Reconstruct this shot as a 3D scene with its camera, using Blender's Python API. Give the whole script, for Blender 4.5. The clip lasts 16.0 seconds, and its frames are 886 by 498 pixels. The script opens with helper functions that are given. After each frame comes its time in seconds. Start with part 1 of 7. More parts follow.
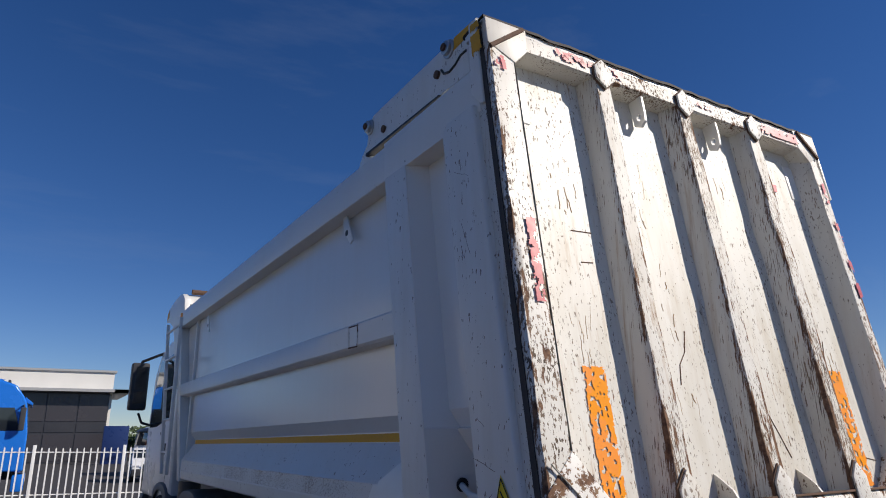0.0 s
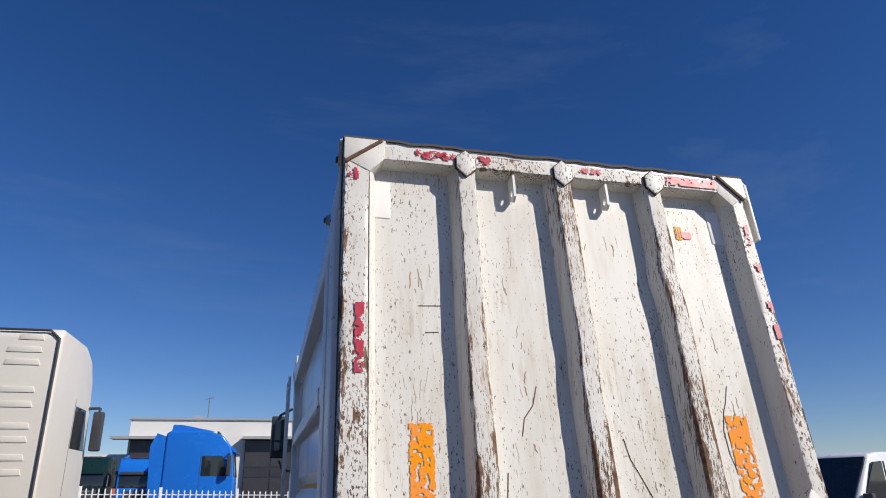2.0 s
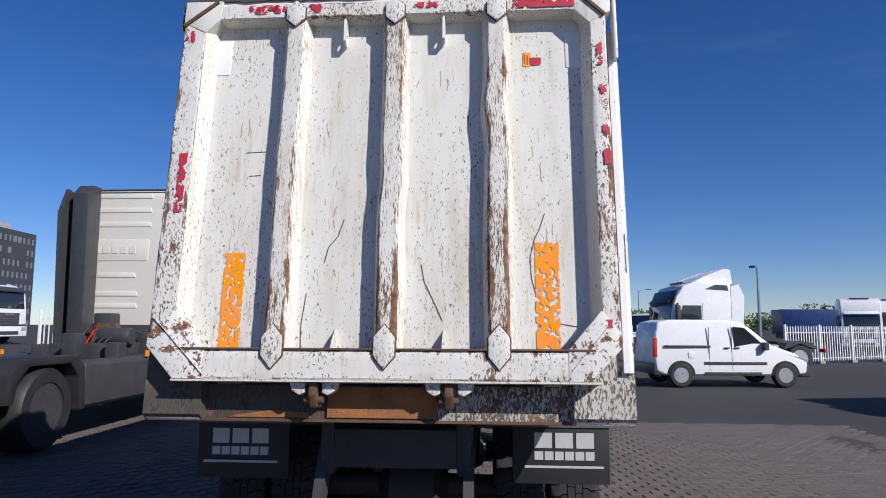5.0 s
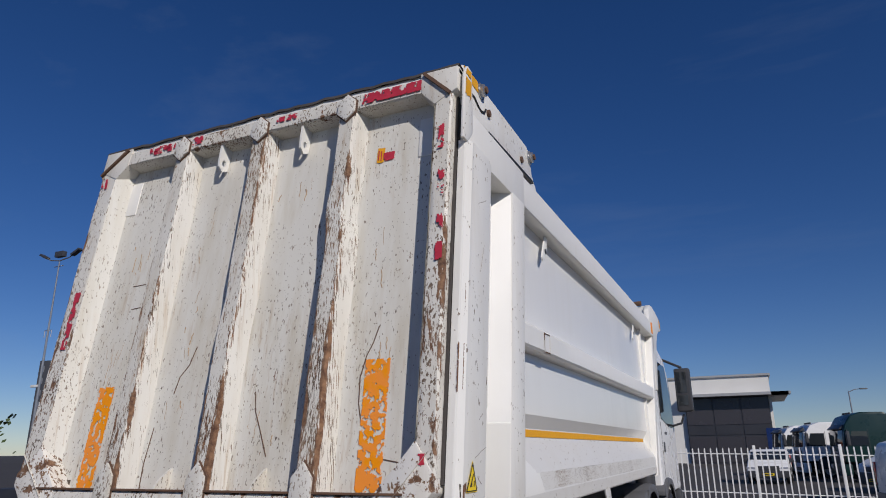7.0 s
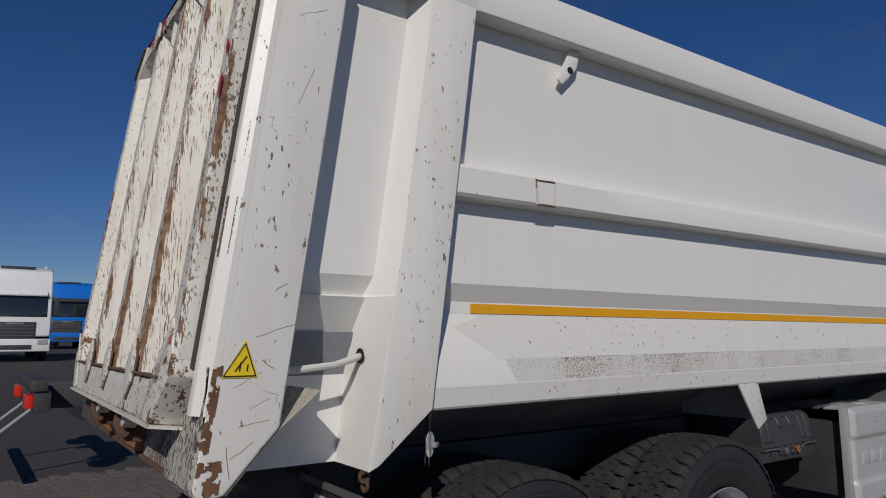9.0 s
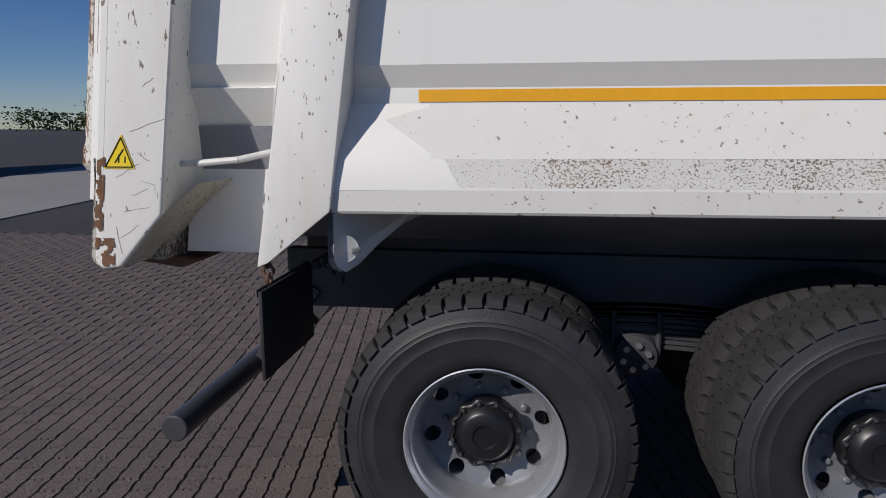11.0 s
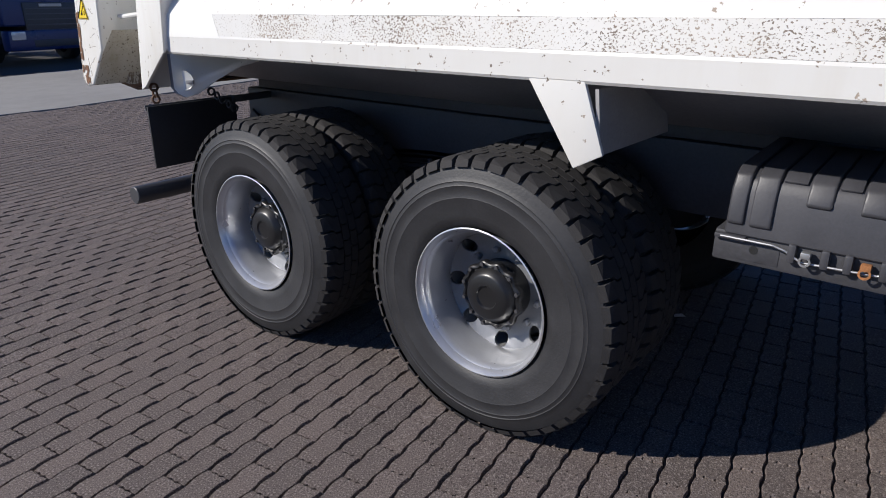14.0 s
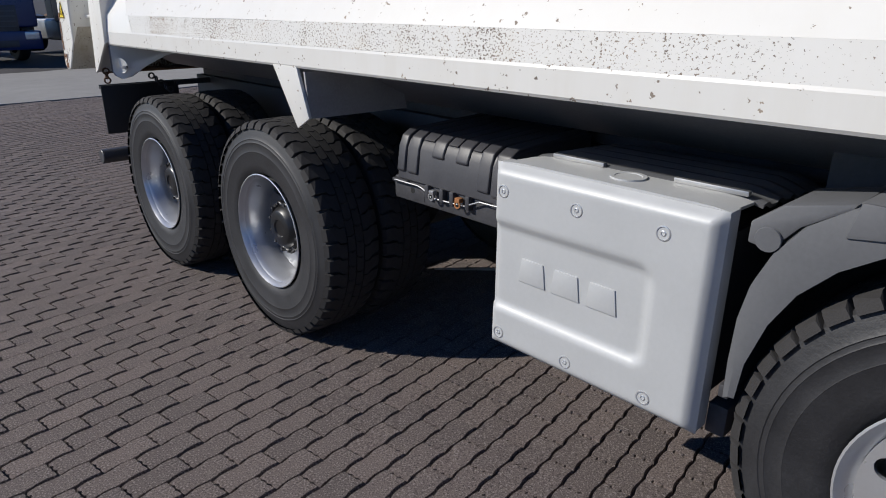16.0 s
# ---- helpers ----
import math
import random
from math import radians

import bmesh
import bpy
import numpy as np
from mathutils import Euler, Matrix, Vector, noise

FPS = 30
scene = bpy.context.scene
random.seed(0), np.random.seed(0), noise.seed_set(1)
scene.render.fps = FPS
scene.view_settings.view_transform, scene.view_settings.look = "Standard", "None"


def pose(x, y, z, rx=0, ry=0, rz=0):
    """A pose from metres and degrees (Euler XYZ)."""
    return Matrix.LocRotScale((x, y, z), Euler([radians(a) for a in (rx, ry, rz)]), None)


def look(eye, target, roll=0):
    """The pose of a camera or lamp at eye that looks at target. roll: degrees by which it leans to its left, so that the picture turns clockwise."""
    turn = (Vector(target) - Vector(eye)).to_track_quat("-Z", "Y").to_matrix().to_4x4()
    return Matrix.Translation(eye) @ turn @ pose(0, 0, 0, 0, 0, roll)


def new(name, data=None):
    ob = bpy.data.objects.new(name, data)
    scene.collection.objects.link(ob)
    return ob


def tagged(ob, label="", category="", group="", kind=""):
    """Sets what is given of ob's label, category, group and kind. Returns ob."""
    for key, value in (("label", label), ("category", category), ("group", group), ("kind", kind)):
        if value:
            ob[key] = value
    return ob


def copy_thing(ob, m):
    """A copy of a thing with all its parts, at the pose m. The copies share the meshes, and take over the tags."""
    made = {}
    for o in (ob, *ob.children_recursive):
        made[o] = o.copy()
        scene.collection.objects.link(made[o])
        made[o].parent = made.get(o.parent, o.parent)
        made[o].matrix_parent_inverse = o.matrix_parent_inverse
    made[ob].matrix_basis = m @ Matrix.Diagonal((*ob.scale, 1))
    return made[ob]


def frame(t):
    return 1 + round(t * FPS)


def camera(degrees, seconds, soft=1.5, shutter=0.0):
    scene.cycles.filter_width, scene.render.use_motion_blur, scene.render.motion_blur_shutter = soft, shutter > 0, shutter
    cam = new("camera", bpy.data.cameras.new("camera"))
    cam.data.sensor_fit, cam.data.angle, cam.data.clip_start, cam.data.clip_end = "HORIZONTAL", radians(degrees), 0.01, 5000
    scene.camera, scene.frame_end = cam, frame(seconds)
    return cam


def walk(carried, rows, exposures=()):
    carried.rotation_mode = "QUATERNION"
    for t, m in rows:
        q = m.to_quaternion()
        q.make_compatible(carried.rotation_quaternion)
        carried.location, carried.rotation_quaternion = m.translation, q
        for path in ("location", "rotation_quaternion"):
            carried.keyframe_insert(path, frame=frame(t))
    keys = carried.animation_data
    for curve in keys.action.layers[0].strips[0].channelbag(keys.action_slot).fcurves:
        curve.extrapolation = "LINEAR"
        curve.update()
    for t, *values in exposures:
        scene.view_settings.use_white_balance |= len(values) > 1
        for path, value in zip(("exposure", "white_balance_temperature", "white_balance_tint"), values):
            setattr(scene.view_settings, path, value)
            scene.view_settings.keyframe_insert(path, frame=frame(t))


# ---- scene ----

# ---- camera ----
cam = camera(67.5, 16.0, 1.0)
PATH = [
    (0, (-2.729, -2.034, 1.786), (-1.731, -0.392, 2.34), -0.8),
    (0.5, (-2.592, -2.344, 1.812), (-1.718, -0.672, 2.477), -0.7),
    (1, (-2.292, -2.626, 1.805), (-1.557, -0.898, 2.493), -1.0),
    (1.5, (-1.951, -2.948, 1.785), (-1.356, -1.169, 2.479), -0.9),
    (2, (-1.528, -3.199, 1.779), (-1.064, -1.374, 2.453), -0.9),
    (2.5, (-1.159, -3.472, 1.811), (-0.812, -1.561, 2.288), -0.5),
    (3, (-0.858, -3.659, 1.79), (-0.635, -1.696, 2.103), -0.3),
    (3.2, (-0.738, -3.736, 1.77), (-0.574, -1.752, 1.963), -0.1),
    (5.3, (0.827, -3.579, 1.633), (0.626, -1.605, 1.886), -0.2),
    (5.5, (1.026, -3.476, 1.618), (0.777, -1.523, 1.972), -0.4),
    (6, (1.512, -3.253, 1.65), (1.13, -1.36, 2.166), -0.4),
    (6.5, (1.942, -3.004, 1.705), (1.38, -1.172, 2.277), -0.8),
    (7, (2.363, -2.708, 1.704), (1.58, -0.962, 2.287), -0.6),
    (7.5, (2.74, -2.3, 1.67), (1.743, -0.67, 2.261), -0.7),
    (8, (3.069, -1.82, 1.655), (1.865, -0.334, 2.238), -0.8),
    (8.5, (3.304, -1.271, 1.636), (1.886, 0.073, 2.062), -0.6),
    (9, (3.486, -0.761, 1.667), (1.86, 0.372, 1.936), -0.1),
    (9.2, (3.562, -0.578, 1.644), (1.863, 0.456, 1.861), -0.1),
    (11.3, (3.528, 1.725, 1.686), (1.631, 1.277, 1.238), -0.2),
    (11.5, (3.464, 1.866, 1.665), (1.608, 1.317, 1.159), -0.3),
    (12, (3.294, 2.22, 1.632), (1.576, 1.42, 0.995), -0.5),
    (12.5, (3.202, 2.627, 1.623), (1.586, 1.677, 0.925), -0.4),
    (13, (3.202, 3.075, 1.669), (1.637, 2.049, 0.963), -0.4),
    (13.5, (3.155, 3.569, 1.635), (1.634, 2.477, 0.934), -0.1),
    (14, (3.125, 4.089, 1.638), (1.667, 2.913, 0.936), -0.1),
    (14.5, (3.12, 4.516, 1.642), (1.682, 3.312, 0.946), 0.3),
    (15, (3.078, 4.971, 1.666), (1.71, 3.688, 0.972), 0.4),
    (15.5, (2.979, 5.379, 1.672), (1.664, 4.042, 0.976), 0.3),
    (16, (2.827, 5.744, 1.674), (1.537, 4.385, 0.974), 0.3),
]
EXPOSURES = [(0, 0.14, 6900, 13), (1, 0.10, 6850, 13), (2, 0.16, 6650, 13), (3.2, -0.1, 6450, 13), (5.3, 0.24, 6250, 14), (5.9, 0.0, 6300, 14), (6.5, -0.25, 6400, 14), (8, -0.64, 6650, 13), (8.5, -0.76, 6650, 12), (9.2, -0.74, 6600, 12), (11.3, -0.18, 6500, 13), (12.5, 0.40, 6500, 12), (14, 0.31, 6480, 12), (15, 0.22, 6480, 11), (16, 0.15, 6480, 10)]
walk(cam, [(t, look(eye, target, roll)) for t, eye, target, roll in PATH], EXPOSURES)

# ---- sky and sun ----
SUN_DIR = Vector((1.19, -0.962, 1.0)).normalized()
world = bpy.data.worlds.new("clear_sky")
scene.world = world
world.use_nodes = True
wt = world.node_tree
sky = wt.nodes.new("ShaderNodeTexSky")
sky.sky_type, sky.sun_disc = "NISHITA", False
sky.sun_elevation = math.asin(SUN_DIR.z)
sky.sun_rotation = math.atan2(SUN_DIR.x, SUN_DIR.y)
sky.altitude, sky.air_density, sky.dust_density, sky.ozone_density = 1200, 1.0, 0.05, 2.0
tint = wt.nodes.new("ShaderNodeHueSaturation")
tint.inputs["Saturation"].default_value = 1.2
tint.inputs["Hue"].default_value = 0.505
deep = wt.nodes.new("ShaderNodeMix")
deep.data_type, deep.blend_type = "RGBA", "MULTIPLY"
deep.inputs[0].default_value, deep.inputs[7].default_value = 1.0, (0.82, 0.91, 1.115, 1)
wt.links.new(sky.outputs[0], deep.inputs[6])
wt.links.new(deep.outputs[2], tint.inputs["Color"])
# thin cirrus streaks
wc = wt.nodes.new("ShaderNodeTexCoord")
wm = wt.nodes.new("ShaderNodeMapping")
wm.inputs["Rotation"].default_value, wm.inputs["Scale"].default_value = (0.3, 0.5, 0.9), (1.1, 5.0, 9.0)
wn = wt.nodes.new("ShaderNodeTexNoise")
wn.inputs["Scale"].default_value, wn.inputs["Detail"].default_value, wn.inputs["Roughness"].default_value = 1.3, 6.0, 0.6
wr = wt.nodes.new("ShaderNodeMapRange")
wr.inputs[1].default_value, wr.inputs[2].default_value, wr.inputs[4].default_value = 0.56, 0.9, 0.13
wx = wt.nodes.new("ShaderNodeMix")
wx.data_type = "RGBA"
wx.inputs[7].default_value = (4.2, 5.2, 6.4, 1)
wt.links.new(wc.outputs["Generated"], wm.inputs[0])
wt.links.new(wm.outputs[0], wn.inputs["Vector"])
wt.links.new(wn.outputs[0], wr.inputs[0])
wt.links.new(wr.outputs[0], wx.inputs[0])
wt.links.new(tint.outputs[0], wx.inputs[6])
wt.links.new(wx.outputs[2], wt.nodes["Background"].inputs[0])
wt.nodes["Background"].inputs[1].default_value = 0.070
lamp = bpy.data.lights.new("sun", "SUN")
lamp.energy, lamp.angle, lamp.color = 4.2, radians(0.5), (1.0, 0.955, 0.88)
sun = new("sun", lamp)
sun.matrix_world = look(SUN_DIR * 60, (0, 0, 0))


# ---- materials ----
class Mat:
    """A small helper round a node material."""

    def __init__(self, name, rough=0.5, metal=0.0):
        self.m = bpy.data.materials.new(name)
        self.m.use_nodes = True
        self.t = self.m.node_tree
        self.b = self.t.nodes["Principled BSDF"]
        self.b.inputs["Roughness"].default_value = rough
        self.b.inputs["Metallic"].default_value = metal

    def node(self, kind, **ins):
        n = self.t.nodes.new(kind)
        for k, v in ins.items():
            n.inputs[k.replace("_", " ")].default_value = v
        return n

    def link(self, a, b):
        self.t.links.new(a, b)

    def coords(self, scale=(1, 1, 1), turn=(0, 0, 0)):
        c = self.node("ShaderNodeTexCoord")
        mp = self.node("ShaderNodeMapping", Scale=scale, Rotation=turn)
        self.link(c.outputs["Object"], mp.inputs[0])
        return mp.outputs[0]

    def noise(self, scale, detail=4.0, rough=0.55, stretch=(1, 1, 1), off=(0, 0, 0), turn=(0, 0, 0)):
        n = self.node("ShaderNodeTexNoise", Scale=scale, Detail=detail, Roughness=rough)
        c = self.node("ShaderNodeTexCoord")
        mp = self.node("ShaderNodeMapping", Scale=stretch, Location=off, Rotation=turn)
        self.link(c.outputs["Object"], mp.inputs[0])
        self.link(mp.outputs[0], n.inputs["Vector"])
        return n.outputs[0]

    def step(self, value, lo, hi):
        r = self.node("ShaderNodeMapRange")
        r.inputs[1].default_value, r.inputs[2].default_value = lo, hi
        self.link(value, r.inputs[0])
        return r.outputs[0]

    def mul(self, a, b, op="MULTIPLY"):
        n = self.node("ShaderNodeMath")
        n.operation = op
        for k, v in enumerate((a, b)):
            if isinstance(v, (int, float)):
                n.inputs[k].default_value = v
            else:
                self.link(v, n.inputs[k])
        return n.outputs[0]

    def mix(self, f, a, b):
        n = self.node("ShaderNodeMix")
        n.data_type = "RGBA"
        for sock, v in ((n.inputs[0], f), (n.inputs[6], a), (n.inputs[7], b)):
            if isinstance(v, (int, float)):
                sock.default_value = v
            elif isinstance(v, tuple):
                sock.default_value = (*v, 1)
            else:
                self.link(v, sock)
        return n.outputs[2]

    def color(self, v):
        if isinstance(v, tuple):
            self.b.inputs["Base Color"].default_value = (*v, 1)
        else:
            self.link(v, self.b.inputs["Base Color"])
        return self

    def rough(self, v):
        self.link(v, self.b.inputs["Roughness"])
        return self

    def bump(self, h, strength=0.3, dist=0.01):
        n = self.node("ShaderNodeBump", Strength=strength, Distance=dist)
        self.link(h, n.inputs["Height"])
        self.link(n.outputs[0], self.b.inputs["Normal"])
        return self

    def random(self):
        return self.node("ShaderNodeObjectInfo").outputs["Random"]


def plain(name, col, rough=0.5, metal=0.0, vary=0.12, scale=6.0, bump=0.0):
    """A surface of one colour with a cloudy and a fine unevenness."""
    m = Mat(name, rough, metal)
    a, b = m.noise(scale, 5), m.noise(scale * 14, 3)
    k = m.mul(m.step(a, 0.3, 0.7), m.step(b, 0.2, 0.8), "ADD")
    dark = tuple(c * (1 - vary) for c in col)
    light = tuple(min(1, c * (1 + vary)) for c in col)
    m.color(m.mix(m.mul(k, 0.5), dark, light))
    m.rough(m.mul(m.mul(m.step(a, 0.2, 0.8), 0.16), rough - 0.08, "ADD"))
    if bump:
        m.bump(b, bump, 0.004)
    return m.m


def paint(name, col=(0.78, 0.77, 0.73), chip=(0.75, 0.05), freq=(110, 45), rust=None, rust_freq=(9, 3.0), rough=0.34, dirt=0.25, off=(0, 0, 0), tone=((0.16, 0.13, 0.105), (0.36, 0.30, 0.24)), wear=0.0, streak=0.0, zones=(0.38, 0.64), fade=None):
    """Lorry paint with flaked chips, rust patches and vertical grime. chip and rust: noise level at which paint is lost, and how far it sinks in worn zones."""
    m = Mat(name, rough)
    cloud = m.noise(0.9, 5, 0.6, off=off)
    grime = m.noise(1.0, 6, 0.65, (9.0, 9.0, 0.9), off)
    dirty = tuple(c * k for c, k in zip(col, (0.80, 0.75, 0.66)))
    base = m.mix(m.mul(m.mul(m.step(grime, 0.42, 0.78), m.step(cloud, 0.3, 0.75)), dirt * 2.2), col, dirty)
    zone = m.step(m.noise(1.0, 4, 0.6, (2.3, 2.3, 1.0), off), *zones)
    flake = m.noise(1.0, 3, 0.6, (freq[0], freq[0], freq[1]), off)
    edge = m.mul(chip[0], m.mul(zone, chip[1]), "SUBTRACT")
    if wear:
        worn = m.node("ShaderNodeAttribute")
        worn.attribute_name = "worn"
        edge = m.mul(edge, m.mul(worn.outputs["Fac"], wear * 0.55), "SUBTRACT")
    if fade:
        place = m.node("ShaderNodeSeparateXYZ")
        m.link(m.node("ShaderNodeTexCoord").outputs["Object"], place.inputs[0])
        edge = m.mul(edge, m.mul(m.step(place.outputs["Y"], fade[0], fade[1]), fade[2]), "ADD")
        edge = m.mul(edge, m.mul(m.step(place.outputs["Y"], 1.55, 1.1), 0.08), "ADD")
    if streak:
        run_off = m.noise(1.0, 5, 0.65, (38, 38, 1.6), (off[0] + 3, off[1], off[2] + 5))
        seep = m.mul(m.step(run_off, 0.53, 0.70), m.step(m.noise(1.6, 3, 0.5, off=(off[0] + 1, 4, off[2])), 0.42, 0.66))
        base = m.mix(m.mul(seep, streak), base, (0.40, 0.27, 0.15))
    gone = m.step(m.mul(flake, edge, "SUBTRACT"), -0.006, 0.012)
    shade = m.mix(m.step(m.noise(6.0, 4, off=off), 0.35, 0.65), *tone)
    base = m.mix(gone, base, shade)
    height = gone
    if rust:
        patch = m.noise(1.0, 7, 0.7, (rust_freq[0], rust_freq[0], rust_freq[1]), (off[0] + 7, off[1], off[2]))
        limit = m.mul(rust[0], m.mul(zone, rust[1]), "SUBTRACT")
        if wear:
            limit = m.mul(limit, m.mul(worn.outputs["Fac"], wear * 1.35), "SUBTRACT")
        eaten = m.step(m.mul(patch, limit, "SUBTRACT"), -0.012, 0.02)
        hue = m.mix(m.step(m.noise(30, 5, 0.7), 0.35, 0.68), (0.085, 0.04, 0.025), (0.30, 0.17, 0.095))
        base = m.mix(eaten, base, hue)
        height = m.mul(height, eaten, "MAXIMUM")
    m.color(base)
    r = m.mul(m.mul(m.step(cloud, 0.25, 0.75), 0.14), rough - 0.06, "ADD")
    m.bump(m.mul(height, -1.0), 0.35, 0.0015)
    m.rough(m.mul(r, m.mul(height, 0.4), "ADD"))
    return m.m


def tape_mat(name):
    """Reflective tape, deep orange where its film has stayed and paler where it has weathered off."""
    m = Mat(name, 0.55)
    a, b = m.noise(7.0, 4, 0.6), m.noise(60.0, 3, 0.6)
    k = m.mul(m.step(a, 0.46, 0.54), m.mul(m.step(b, 0.3, 0.7), 0.2), "ADD")
    m.color(m.mix(k, (0.90, 0.31, 0.0), (0.90, 0.30, 0.045)))
    m.b.inputs["Specular IOR Level"].default_value = 0.15
    m.bump(b, 0.2, 0.002)
    return m.m


def ground_mat(name, dark, light, fine=60.0, bump=0.5, object_random=False):
    m = Mat(name, 0.9)
    a, b, c = m.noise(0.35, 6, 0.6), m.noise(3.0, 5, 0.6), m.noise(fine, 3, 0.7)
    k = m.mul(m.mul(m.step(a, 0.3, 0.7), 0.35), m.mul(m.mul(m.step(b, 0.3, 0.7), 0.25), m.mul(m.step(c, 0.25, 0.8), 0.4), "ADD"), "ADD")
    if object_random:
        k = m.mul(k, m.mul(m.mul(m.random(), 0.5), -0.2, "ADD"), "ADD")
    m.color(m.mix(k, dark, light))
    m.bump(c, bump, 0.006)
    return m.m


def glass_mat(name, col=(0.02, 0.025, 0.03), rough=0.04):
    m = Mat(name, rough)
    m.color(col)
    m.b.inputs["Specular IOR Level"].default_value = 0.8
    return m.m


def paver_mat(name, island):
    """Worn brown-grey concrete, each stone in its own tone."""
    m = Mat(name, 0.88)
    pick = m.node("ShaderNodeNewGeometry").outputs["Random Per Island"] if island else m.random()
    a, b, c = m.noise(0.5, 5, 0.6), m.noise(9.0, 5, 0.65), m.noise(125.0, 3, 0.7)
    tone = m.mix(pick, (0.102, 0.082, 0.075), (0.150, 0.118, 0.106))
    tone = m.mix(m.mul(m.step(a, 0.35, 0.7), 0.45), tone, (0.094, 0.078, 0.077))
    tone = m.mix(m.mul(m.step(b, 0.5, 0.75), 0.35), tone, (0.165, 0.134, 0.116))
    tone = m.mix(m.mul(m.step(c, 0.55, 0.63), 0.85), tone, (0.27, 0.235, 0.22))
    tone = m.mix(m.mul(m.step(c, 0.45, 0.38), 0.75), tone, (0.025, 0.020, 0.020))
    m.color(tone)
    m.bump(m.mul(c, m.mul(b, 0.6), "ADD"), 0.8, 0.005)
    return m.m


